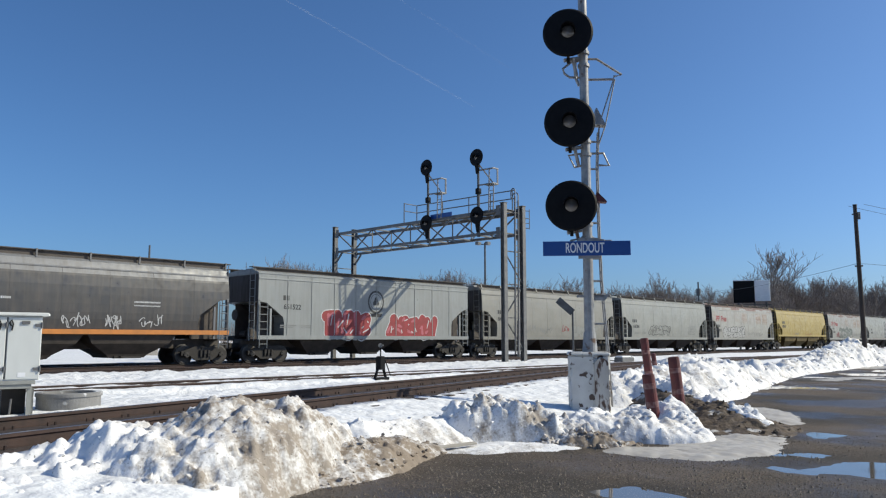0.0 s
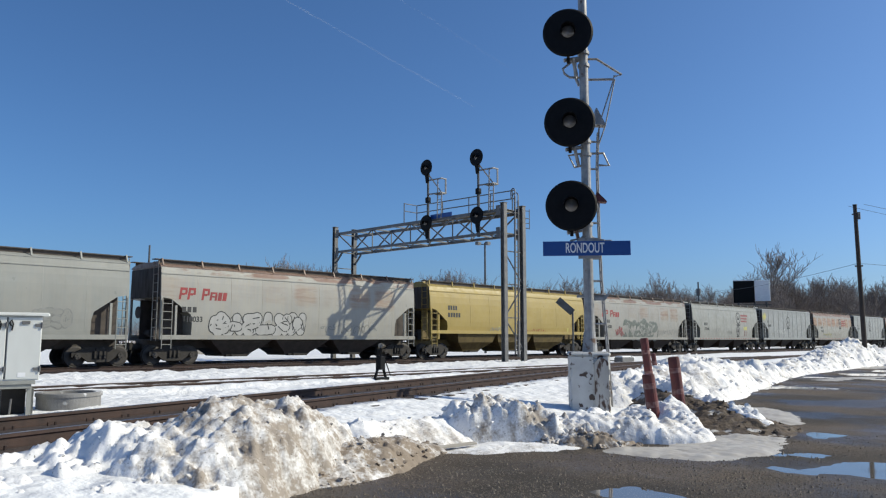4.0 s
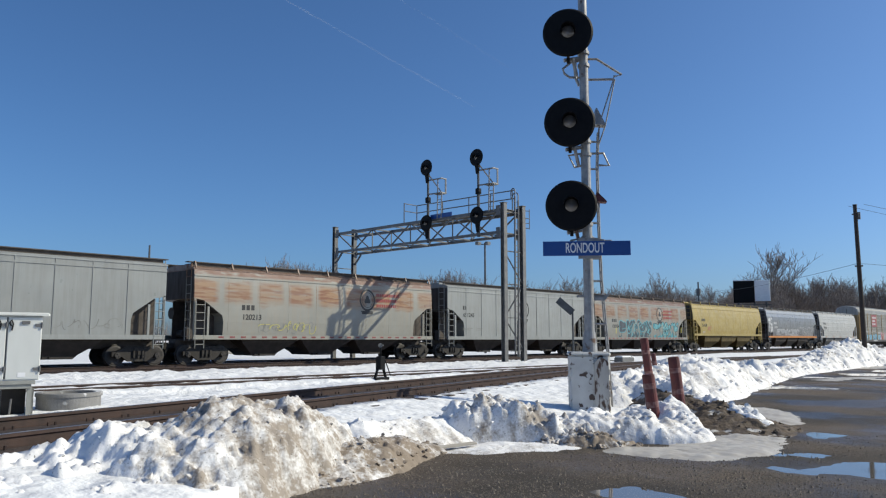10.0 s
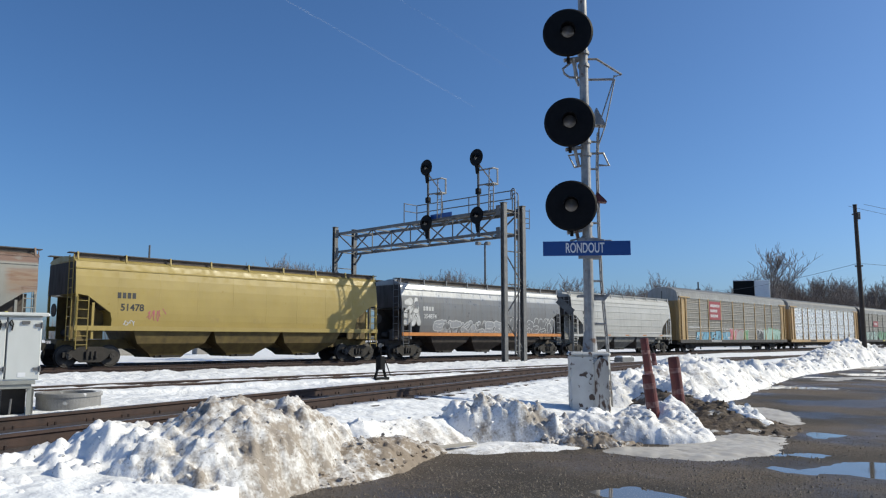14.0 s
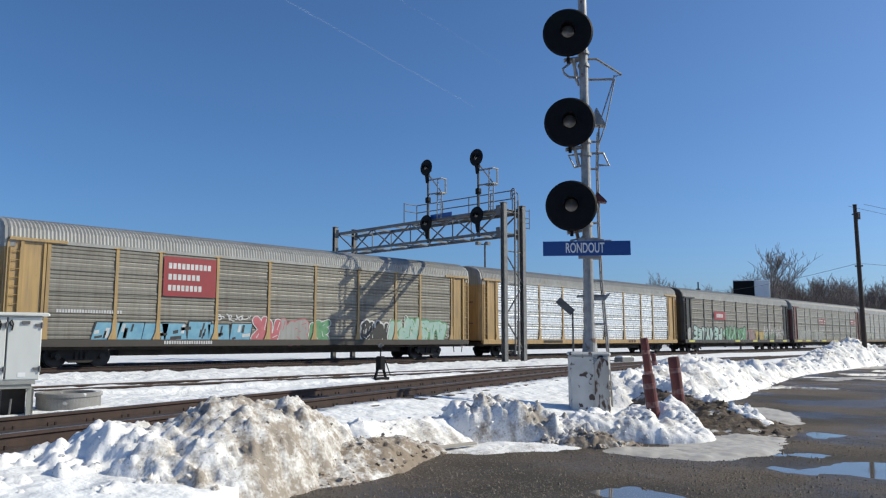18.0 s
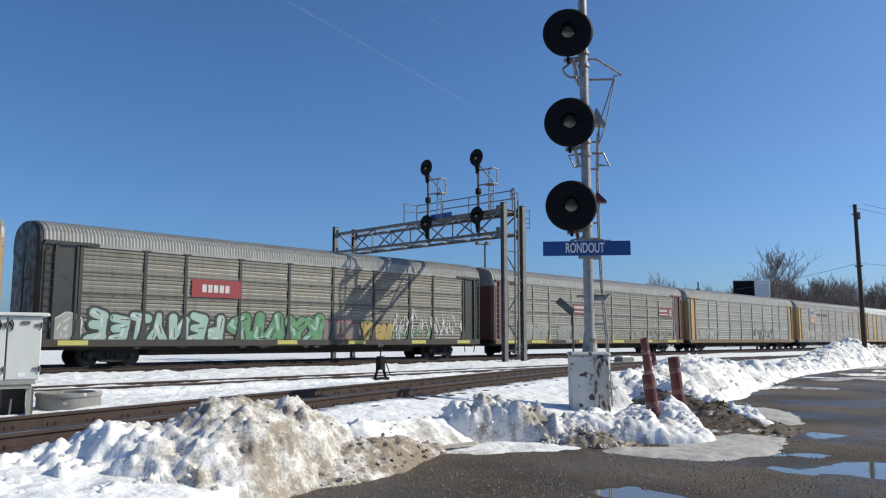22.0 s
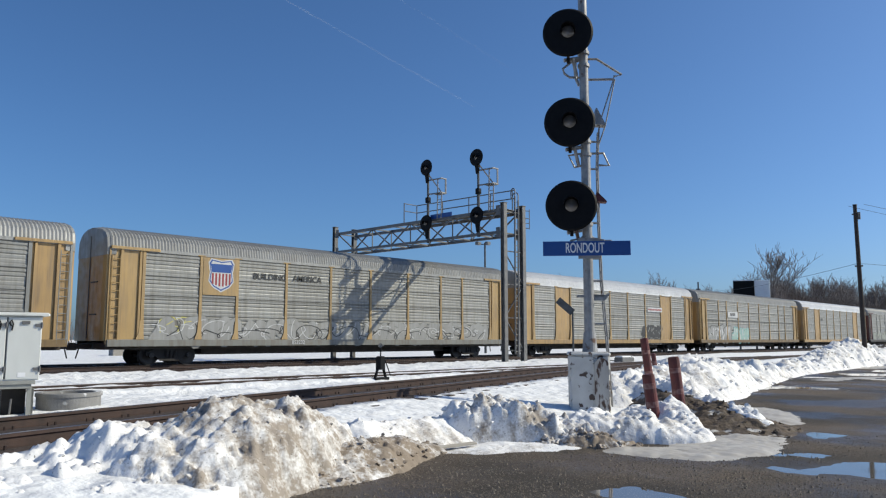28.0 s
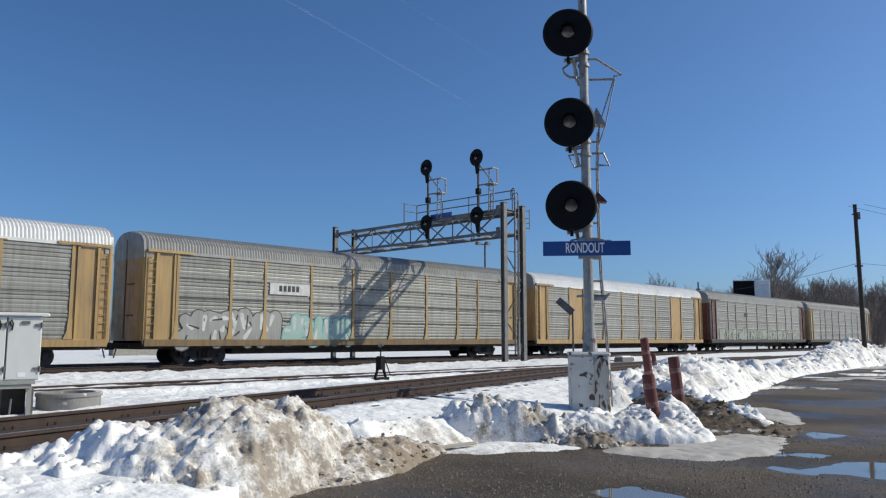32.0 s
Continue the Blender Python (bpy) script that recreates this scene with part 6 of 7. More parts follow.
    for k in range(m + 1):
        x = -L + length * k / m
        up = 0.0 if smooth_roof else (0.03 if k % 2 else 0.0)
        rings.append([(x, y * (1 + up * 0.6), z + up * (1 if abs(y) < HALF else 0)) for y, z in prof])
    g.loft(rings, 0, True, True)
    part("roof", g, roof, car, "ribbed arched roof")
    part("eave_rail", Geo().box(-L, L, -HALF - 0.05, -HALF + 0.02, eave - 0.06, eave + 0.08), roof, car)
    couplers(car, L)
    return car


# ---- the train ----
RUST_INK = surface("brown_ink", (0.06, 0.025, 0.018), (0.09, 0.04, 0.03), 0.6)
INK = surface("black_ink", (0.02, 0.02, 0.022), (0.035, 0.035, 0.035), 0.6)
WHITE_INK = surface("white_ink", (0.55, 0.55, 0.55), (0.4, 0.4, 0.4), 0.6)
GREY_INK = surface("grey_ink", (0.16, 0.16, 0.15), (0.25, 0.25, 0.24), 0.6)
RED_INK = surface("red_ink", (0.27, 0.028, 0.03), (0.2, 0.025, 0.026), 0.6)
TEAL_INK = surface("teal_ink", (0.05, 0.2, 0.25), (0.16, 0.38, 0.42), 0.6)
GREEN_INK = surface("green_ink", (0.07, 0.19, 0.09), (0.13, 0.27, 0.14), 0.6)
PINK_INK = surface("pink_ink", (0.4, 0.12, 0.14), (0.33, 0.08, 0.1), 0.6)
ORANGE = surface("orange_stripe", (0.5, 0.19, 0.03), (0.4, 0.16, 0.03), 0.6)
RED_SIGN = surface("red_board", (0.23, 0.022, 0.028), (0.2, 0.022, 0.026), 0.5)
MAROON = surface("maroon_board", (0.16, 0.025, 0.02), (0.13, 0.025, 0.02), 0.5)

P_GREY = paint("light_grey_paint", (0.3, 0.311, 0.302), 0.14)
P_TAN = paint("faded_tan_grey_paint", (0.235, 0.228, 0.198), 0.2, (0.25, 0.22, 0.17))
P_CREAM = paint("off_white_paint", (0.285, 0.288, 0.262), 0.15, (0.35, 0.32, 0.26))
P_RUSTY = paint("rust_stained_white_paint", (0.275, 0.272, 0.242), 0.2, (0.3, 0.24, 0.17), rust=0.85)
P_STAIN = paint("stained_white_paint", (0.325, 0.318, 0.288), 0.25, (0.36, 0.33, 0.25), rust=0.35)
P_YELLOW = paint("yellow_paint", (0.368, 0.28, 0.072), 0.15, (0.3, 0.22, 0.08))
P_BLACK = paint("faded_black_paint", (0.06, 0.058, 0.058), 0.3)
P_CHROME = paint("silver_grey_paint", (0.304, 0.312, 0.328), 0.15, rough=0.4, metal=0.3)
P_SLATE = paint("slate_grey_paint", (0.17, 0.175, 0.185), 0.3, rough=0.4)
P_RUST_ROOF = paint("rusted_roof_paint", (0.22, 0.15, 0.11), 0.4, (0.11, 0.055, 0.035))
P_SHOULDER = paint("weathered_grey_shoulder_paint", (0.2, 0.2, 0.2), 0.3)
P_WHITE = paint("clean_white_paint", (0.45, 0.446, 0.425), 0.1)
P_RACK = paint("autorack_yellow", (0.38, 0.258, 0.1), 0.3)
P_BROWN = paint("autorack_brown", (0.115, 0.036, 0.031), 0.3)
P_DARK = paint("autorack_black", (0.03, 0.03, 0.03), 0.3, (0.035, 0.03, 0.025))
P_ORANGE_Y = paint("autorack_ochre", (0.41, 0.27, 0.105), 0.35)
S_DULL = paint("dull_galvanised_panel", (0.205, 0.197, 0.172), 0.4, rough=0.5, metal=0.25)
S_WORN = paint("worn_galvanised_panel", (0.22, 0.22, 0.2), 0.45, (0.14, 0.115, 0.085), rough=0.5, metal=0.2)
S_GREY = paint("grey_galvanised_panel", (0.28, 0.28, 0.264), 0.3, rough=0.5, metal=0.25)
S_BRIGHT = paint("bright_galvanised_panel", (0.62, 0.625, 0.63), 0.05, (0.4, 0.4, 0.4), rough=0.3, metal=0.65)
S_ROOF = paint("galvanised_roof", (0.304, 0.304, 0.292), 0.25, rough=0.6, metal=0.1)
S_WROOF = paint("white_roof", (0.702, 0.702, 0.702), 0.08, rough=0.4)

FRONT = [2.3, 21.2, 38.28, 56.05, 73.25, 90.51, 108.85, 126.03, 143.22, 160.19, 177.36, 194.36, 211.48, 230.04, 247.77,
         265.17, 293.65, 322.48, 350.9, 379.47, 408.5, 437.1, 465.15, 493.85, 522.5, 551.1]
REAR = [19.58, 36.82, 54.64, 71.8, 89.12, 107.45, 124.63, 141.75, 158.8, 175.95, 192.94, 210.0, 228.08, 246.17, 263.5,
        292.2, 320.9, 349.3, 378.05, 406.9, 435.3, 463.55, 491.87, 520.61, 549.2, 577.9]
CARS = []


def size(i):
    return REAR[i] - FRONT[i]


def data_lines(car, x, z, ink=GREY_INK, bulge=0.0, flat=None):
    bars(car, [(x, x + 1.0, z, 0.05), (x, x + 0.8, z - 0.1, 0.05), (x + 1.3, x + 2.0, z, 0.05), (x + 1.3, x + 1.9, z - 0.1, 0.05)], ink, bulge, flat)


P_TAN_SILL = paint('weathered_tan_sill', (0.2, 0.135, 0.055), 0.5, (0.09, 0.065, 0.045))
P_SILL = paint('grimy_sill_paint', (0.05, 0.042, 0.034), 0.4, (0.05, 0.04, 0.03))


UMBER_INK = surface("umber_ink", (0.05, 0.04, 0.032), (0.08, 0.065, 0.05), 0.6)
MINT_INK = surface("mint_ink", (0.25, 0.38, 0.34), (0.32, 0.42, 0.38), 0.6)
YELLOW_INK = surface("yellow_ink", (0.5, 0.46, 0.1), (0.42, 0.4, 0.12), 0.6)
MOSS_INK = surface("moss_grey_ink", (0.085, 0.1, 0.085), (0.13, 0.145, 0.125), 0.6)
UMBER_RED = surface("dull_red_ink", (0.2, 0.08, 0.075), (0.13, 0.06, 0.055), 0.6)
SLATE_INK = surface("slate_ink", (0.04, 0.05, 0.065), (0.07, 0.085, 0.1), 0.6)
OLIVE_INK = surface("grey_green_ink", (0.25, 0.27, 0.23), (0.32, 0.33, 0.29), 0.6)
SKY_INK = surface("sky_ink", (0.12, 0.27, 0.4), (0.18, 0.35, 0.46), 0.6)
STENCIL = surface("faded_stencil", (0.36, 0.27, 0.08), (0.3, 0.23, 0.07), 0.6)
# body yellow and grey again, darkened to paint the shade under the cars
Y_UNDER_SHADE = surface("shaded_yellow_underside", (0.16, 0.118, 0.037), (0.09, 0.066, 0.025), 0.7)
G_UNDER_SHADE = surface("shaded_grey_underside", (0.24, 0.24, 0.23), (0.16, 0.16, 0.155), 0.7)


def number(car, mark, digits, x, z, size=0.36, ink=None, bulge=0.0):
    """The owner's initials as bars and the car's number below."""
    bars(car, [(x, x + 0.27 * mark, z, 0.25)], ink or INK, bulge, label="painted initials")
    lettering(car, digits, x + 0.57 * size / 0.36, z - 0.34 * size / 0.36, size, ink or INK, bulge)


def board(car, x0, x1, z0, z1, material, flat, label, lift=0.0, name="name_board"):
    flat += 0.03 if name in ("name_board", "yellow_plate", "name_patch") else 0.0
    decal(car, [(x0, z0, lift), (x1, z0, lift), (x1, z1, lift), (x0, z1, lift)], [(0, 1, 2, 3)], [material], None, 0, name=name, label=label, flat=flat)


def block_piece(car, x0, x1, z0, z1, fill, edge, light, seed, letters, flat, label):
    """A long sprayed block with stepped edges, cut by dark angular strokes."""
    rnd = random.Random(seed)
    v, f, idx = [], [], []

    def quad(pts, mi, lift):
        m = len(v)
        v.extend((a, b, lift) for a, b in pts)
        f.append(tuple(range(m, m + len(pts))))
        idx.append(mi)

    w = (x1 - x0) / letters
    for k in range(letters):
        a, b = x0 + w * k, x0 + w * (k + 1)
        t0, t1 = z1 - rnd.uniform(0, 0.18) * (z1 - z0), z0 + rnd.uniform(0, 0.12) * (z1 - z0)
        sl = rnd.uniform(-0.15, 0.25) * w
        quad([(a - 0.06, t1 - 0.05), (b + 0.06, t1 - 0.05), (b + sl + 0.06, t0 + 0.05), (a + sl - 0.06, t0 + 0.05)], 0, 0.0)
        quad([(a, t1), (b, t1), (b + sl, t0), (a + sl, t0)], 1, 0.0012)
        for _ in range(4):
            c, d = rnd.uniform(a + 0.1 * w, b - 0.25 * w), rnd.uniform(t1 + 0.05, t0 - 0.3)
            ln, th = rnd.uniform(0.15, 0.5) * w, rnd.uniform(0.07, 0.17)
            if rnd.random() < 0.5:
                quad([(c, d), (c + ln, d + 0.05), (c + ln, d + th + 0.05), (c, d + th)], rnd.choice((0, 0, 2)), 0.0024)
            else:
                h = min(t0 - d - 0.05, rnd.uniform(0.25, 0.6))
                quad([(c, d), (c + th, d), (c + th + 0.08, d + h), (c + 0.08, d + h)], rnd.choice((0, 0, 2)), 0.0024)
    return tagged(decal(car, v, f, [edge, fill, light], idx, 0, name="graffiti", label=label, flat=flat), kind="stuff")


def old_railway_herald(c, paint_behind, bulge):
    emblem(c, 2.68, 3.36, 0.62, INK, paint_behind, bulge)
    bars(c, [(3.36, 5.15, 3.58, 0.17), (3.36, 4.95, 3.28, 0.17), (3.36, 4.9, 2.98, 0.17)], RED_INK, bulge, label="red painted lettering")


def build_hoppers():
    add = CARS.append
    c = hopper(size(0), P_SHOULDER, "rounded black covered hopper with grey shoulders and orange sill", 0.3, base=1.5, lower=P_BLACK, lower_z=3.9, sill=ORANGE, bays=3, rails=P_SLATE)
    bars(c, [(-2.6, -0.9, 2.75, 0.09)], WHITE_INK, 0.3)
    bars(c, [(4.0, 5.2, 2.75, 0.07), (4.0, 5.2, 2.6, 0.05)], WHITE_INK, 0.3)
    for x0, x1, k in ((1.0, 2.2, 3), (2.8, 3.5, 4), (4.3, 5.4, 5)):
        scrawl(c, x0, x1, 1.6, 2.25, WHITE_INK, k, 9, 0.3)
    add(c)
    c = hopper(size(1), P_GREY, "light grey ribbed covered hopper with red graffiti", 0.0, ribs=9, walk_posts=False)
    number(c, 1.6, "651522", -6.34, 3.15)
    emblem(c, -0.05, 3.27, 0.66, INK, P_GREY)
    graffiti(c, -3.73, -0.55, 1.3, 2.6, RED_INK, WHITE_INK, 11, 4, shine=PINK_INK, label="red bubble graffiti with white outline", weight=0.66, rim=0.06)
    graffiti(c, 0.95, 4.75, 1.3, 2.45, RED_INK, WHITE_INK, 12, 5, shine=PINK_INK, label="red bubble graffiti with white outline", weight=0.66, rim=0.06)
    data_lines(c, -6.5, 1.85)
    add(c)
    c = hopper(size(2), P_TAN, "faded tan-grey covered hopper with scrawled graffiti", 0.12)
    number(c, 3, "840983", -6.6, 2.87, 0.36, INK, 0.12)
    scrawl(c, -5.45, -0.4, 1.55, 2.25, GREY_INK, 21, 26, 0.12)
    scrawl(c, 1.0, 1.8, 1.7, 2.3, RED_INK, 23, 4, 0.12, th=0.05)
    graffiti(c, 2.2, 5.7, 1.42, 2.06, P_CREAM, GREY_INK, 22, 5, 0.12)
    add(c)
    c = hopper(size(3), P_CREAM, "off-white covered hopper with outlined graffiti", 0.12)
    number(c, 2.9, "116786", -6.26, 2.6, 0.37, INK, 0.12)
    graffiti(c, -3.4, 0.35, 1.62, 2.3, P_CREAM, INK, 31, 6, 0.12)
    graffiti(c, 4.05, 5.5, 1.6, 2.4, P_CREAM, GREY_INK, 32, 4, 0.12)
    data_lines(c, -5.9, 1.75, GREY_INK, 0.12)
    add(c)
    c = hopper(size(4), P_STAIN, "stained white covered hopper with a large red wordmark and black graffiti", 0.12, roof=P_RUST_ROOF)
    wordmark(c, -7.1, -4.3, 2.98, 0.55, RED_INK, (2, 4), 0.12)
    number(c, 2.9, "118033", -6.9, 2.4, 0.34, INK, 0.12)
    graffiti(c, -5.4, -0.1, 1.45, 2.33, P_WHITE, INK, 41, 6, 0.12, label="white bubble graffiti with black outline", weight=0.6)
    scrawl(c, 1.0, 5.0, 1.5, 2.0, GREY_INK, 43, 14, 0.12)
    add(c)
    c = hopper(size(5), P_YELLOW, "yellow rounded covered hopper with faded tags", 0.22, base=1.65, bays=3, under=Y_UNDER_SHADE)
    bars(c, [(-6.9, -6.0, 3.0, 0.28), (-6.9, -5.7, 2.55, 0.28)], INK, 0.22, label="painted initials and number")
    scrawl(c, -2.8, -1.4, 1.6, 2.0, GREY_INK, 51, 10, 0.22)
    scrawl(c, 0.8, 3.6, 1.6, 1.95, RED_INK, 52, 14, 0.22)
    bars(c, [(-1.9, -1.75, 1.55, 0.5), (0.4, 0.55, 1.55, 0.5), (6.2, 6.4, 1.7, 0.3)], YELLOW_INK, 0.22, label="bright yellow reflector strips")
    add(c)
    c = hopper(size(6), P_STAIN, "stained white covered hopper with a large red wordmark and grey-green graffiti", 0.12)
    wordmark(c, -6.7, -3.75, 2.98, 0.55, RED_INK, (2, 4), 0.12)
    number(c, 2.9, "116830", -6.3, 2.5, 0.34, INK, 0.12)
    graffiti(c, -3.3, 2.1, 1.36, 2.55, MOSS_INK, GREY_INK, 61, 6, 0.12, label="large grey-green graffiti", weight=0.8, shine=P_CREAM, rim=0.06)
    graffiti(c, -4.5, -3.5, 1.5, 2.2, UMBER_RED, GREY_INK, 64, 1, 0.12)
    scrawl(c, 2.4, 6.4, 1.5, 2.1, GREY_INK, 62, 22, 0.12)
    scrawl(c, -4.6, -3.4, 1.6, 2.2, RED_INK, 63, 5, 0.12, th=0.09)
    add(c)
    c = hopper(size(7), P_CREAM, "off-white covered hopper with round emblem and red lettering", 0.12)
    number(c, 2.9, "122446", -5.44, 2.55, 0.38, INK, 0.12)
    old_railway_herald(c, P_CREAM, 0.12)
    emblem(c, 2.6, 2.05, 0.5, INK, GREY_INK, 0.12, label="round dark sprayed shape")
    scrawl(c, -3.4, -1.8, 1.7, 2.5, GREY_INK, 71, 9, 0.12)
    scrawl(c, 0.0, 1.0, 1.6, 2.2, GREY_INK, 73, 7, 0.12)
    bars(c, [(4.05, 4.95, 2.15, 0.36)], YELLOW_INK, 0.12, label="sprayed yellow block")
    bars(c, [(4.2, 4.42, 1.5, 0.62), (4.62, 4.74, 1.5, 0.62), (4.82, 4.9, 1.55, 0.5)], UMBER_RED, 0.12, label="maroon sprayed strokes")
    bars(c, [(-6.6 + 0.6 * k, -6.32 + 0.6 * k, 1.23, 0.08) for k in range(23)], RED_INK, flat=HALF + 0.062, label="row of reflector dashes")
    add(c)
    for i, digits in ((8, "650889"), (10, "651245")):
        c = hopper(size(i), P_GREY, "light grey ribbed covered hopper with round black emblem", 0.0, ribs=9, walk_posts=False)
        number(c, 1.6, digits, -6.36, 3.05)
        emblem(c, 0.0, 3.22, 0.66, INK, P_GREY)
        data_lines(c, -6.4, 1.85)
        if i == 8:
            scrawl(c, -7.7, -6.8, 3.25, 4.1, YELLOW_INK, 80, 12, th=0.08)
            scrawl(c, -3.5, -0.8, 1.65, 2.4, WHITE_INK, 81, 14)
            scrawl(c, 3.0, 6.0, 1.5, 2.1, GREY_INK, 82, 10)
        add(c)
        i2 = i + 1
        c = hopper(size(i2), P_RUSTY, "rust-streaked white covered hopper with faint graffiti" if i2 == 9 else "rust-streaked white covered hopper with teal graffiti", 0.12, roof=P_RUST_ROOF)
        number(c, 2.9, "120213" if i2 == 9 else "120154", -5.36, 2.58, 0.37, INK, 0.12)
        old_railway_herald(c, P_RUSTY, 0.12)
        bars(c, [(-6.6 + 0.6 * k, -6.32 + 0.6 * k, 1.23, 0.08) for k in range(23)], RED_INK, flat=HALF + 0.062, label="row of reflector dashes")
        if i2 == 11:
            graffiti(c, -4.2, 1.1, 1.32, 2.7, SLATE_INK, TEAL_INK, 113, 5, 0.12, shine=TEAL_INK, label="dark angular graffiti with teal highlights", weight=0.4, rim=0.07)
            graffiti(c, 1.45, 6.1, 1.32, 2.5, TEAL_INK, INK, 112, 5, 0.12, shine=MINT_INK, label="teal and white graffiti", weight=0.42)
            bars(c, [(-4.75, -4.6, 1.65, 0.5), (6.7, 6.85, 1.75, 0.5)], YELLOW_INK, 0.12, label="yellow reflector strips")
        else:
            scrawl(c, -4.2, -0.9, 1.5, 2.05, YELLOW_INK, 91, 9, 0.12)
            scrawl(c, -4.2, -0.9, 1.5, 2.05, GREY_INK, 92, 16, 0.12)
        add(c)
    c = hopper(size(12), P_YELLOW, "yellow rounded covered hopper", 0.22, base=1.65, bays=3, under=Y_UNDER_SHADE)
    number(c, 3.2, "51478", -6.55, 2.92, 0.42, INK, 0.22)
    scrawl(c, -5.3, -4.3, 1.9, 2.6, PINK_INK, 121, 6, 0.22)
    scrawl(c, -6.3, -5.7, 1.75, 2.0, WHITE_INK, 122, 5, 0.22)
    bars(c, [(-2.1, -1.6, 1.95, 0.22), (0.2, 0.7, 1.95, 0.22), (3.2, 3.7, 1.95, 0.22), (6.3, 6.7, 1.95, 0.2)], STENCIL, 0.22)
    add(c)
    c = hopper(size(13), P_CHROME, "rounded slate grey covered hopper with white graffiti", 0.3, base=1.5, lower=P_SLATE, lower_z=3.75, sill=ORANGE, bays=3, rails=P_SLATE)
    number(c, 3.5, "354874", -6.28, 2.9, 0.37, WHITE_INK, 0.3)
    graffiti(c, -7.9, -6.5, 1.95, 3.7, WHITE_INK, GREY_INK, 131, 2, 0.3)
    graffiti(c, -5.4, 2.0, 1.45, 2.25, P_CHROME, WHITE_INK, 132, 9, 0.3)
    graffiti(c, 2.25, 7.1, 1.45, 2.5, P_SLATE, WHITE_INK, 133, 6, 0.3)
    add(c)
    c = hopper(size(14), P_WHITE, "clean pale grey covered hopper with long raised side ribs", 0.2, base=1.52, bays=3, under=G_UNDER_SHADE, deck=P_WHITE)
    L = size(14) / 2
    for z in (1.75, 2.3, 2.85, 3.4, 3.85):
        y = side_y(z, 0.2)
        part("side_rib", Geo().bev(-L + (0.1 if z > 3.1 else 1.6), L - (0.1 if z > 3.1 else 1.6), -y - 0.03, -y + 0.01, z - 0.03, z + 0.03, 0.01), P_WHITE, c)
    number(c, 3.6, "550303", -6.42, 3.1, 0.4, INK, 0.2)
    data_lines(c, -6.4, 2.45, GREY_INK, 0.2)
    bars(c, [(-6.0 + 2.9 * k, -5.4 + 2.9 * k, 1.46, 0.1) for k in range(5)], ORANGE, 0.0, flat=HALF + 0.06, label="orange reflector strips")
    add(c)


def build_racks():
    F = 1.57

    def rack(i, *a, **k):
        if i in (15, 17, 24, 25):
            k["sill"] = P_SILL
        if i in (18, 19, 22):
            k["sill"] = P_TAN_SILL
        if i == 20:
            k["sill"] = S_WORN
        c = autorack(size(i), *a, **k)
        CARS.append(c)
        return c, size(i) / 2

    c, L = rack(15, S_DULL, P_RACK, S_ROOF, "autorack with weathered grey panels, yellow posts and a red name board")
    board(c, -7.13, -4.52, 3.1, 4.9, RED_SIGN, F, "red board with white lettering bars")
    bars(c, [(-6.9, -4.75, 4.35, 0.26), (-6.9, -5.3, 3.85, 0.26), (-6.9, -5.2, 3.35, 0.26)], WHITE_INK, flat=F + 0.034, label="white lettering bars")
    block_piece(c, -10.2, -2.6, 1.0, 2.0, SKY_INK, INK, WHITE_INK, 151, 7, F, "long pale blue graffiti block")
    graffiti(c, -2.4, -0.9, 1.0, 2.15, PINK_INK, WHITE_INK, 152, 2, flat=F, label="faded pink sprayed bubbles")
    graffiti(c, -0.8, 0.9, 1.0, 2.1, S_ROOF, PINK_INK, 156, 2, flat=F)
    graffiti(c, 1.0, 2.3, 1.0, 2.1, GREEN_INK, WHITE_INK, 157, 2, flat=F)
    graffiti(c, 4.57, 6.5, 1.0, 2.15, P_DARK, WHITE_INK, 153, 3, flat=F, label="black angular graffiti with white outline", rim=0.09)
    graffiti(c, 6.7, 11.4, 1.0, 2.3, MINT_INK, GREEN_INK, 154, 6, flat=F, label="pale green graffiti", rim=0.09)
    scrawl(c, 6.5, 11.8, 1.0, 2.5, WHITE_INK, 158, 24, flat=F, th=0.05)
    scrawl(c, -4.4, -2.5, 2.0, 2.4, WHITE_INK, 155, 8, flat=F, th=0.06)
    bars(c, [(-7.0, -4.6, 0.95, 0.15)], WHITE_INK, flat=F + 0.075, label="car number in small figures")
    bars(c, [(-11.6, -8.9, 2.25, 0.14)], WHITE_INK, flat=F)
    c, L = rack(16, S_BRIGHT, P_ORANGE_Y, S_ROOF, "autorack with bright silver panels and ochre posts")
    bars(c, [(-7.0, -4.6, 0.93, 0.18)], INK, flat=F + 0.075, label="car number in small figures")
    bars(c, [(4.95, 5.28, 0.92, 0.22), (5.36, 5.7, 0.92, 0.22), (5.78, 6.12, 0.92, 0.22)], RUST_INK, flat=F + 0.075, label="owner's mark as dark bars on the sill")
    c, L = rack(17, S_DULL, P_DARK, S_ROOF, "autorack with grey panels, black posts and heavy graffiti", seams=True, hood=P_DARK)
    board(c, -6.93, -4.35, 3.12, 3.95, RED_SIGN, F, "small red board with white bars")
    bars(c, [(-6.4, -4.9, 3.35, 0.36)], WHITE_INK, flat=F + 0.034)
    graffiti(c, -11.6, -5.2, 0.95, 2.4, MINT_INK, INK, 171, 7, flat=F, label="mint angular graffiti with black shadow and white edges", shine=WHITE_INK, rim=0.12, weight=0.34)
    graffiti(c, -12.9, -11.9, 1.0, 2.1, S_ROOF, WHITE_INK, 177, 1, flat=F)
    graffiti(c, -5.0, 0.6, 0.95, 2.3, GREEN_INK, INK, 172, 5, flat=F, label="green graffiti with dark outline", shine=MINT_INK, rim=0.08)
    graffiti(c, 0.8, 3.0, 1.1, 2.1, S_DULL, PINK_INK, 175, 4, flat=F)
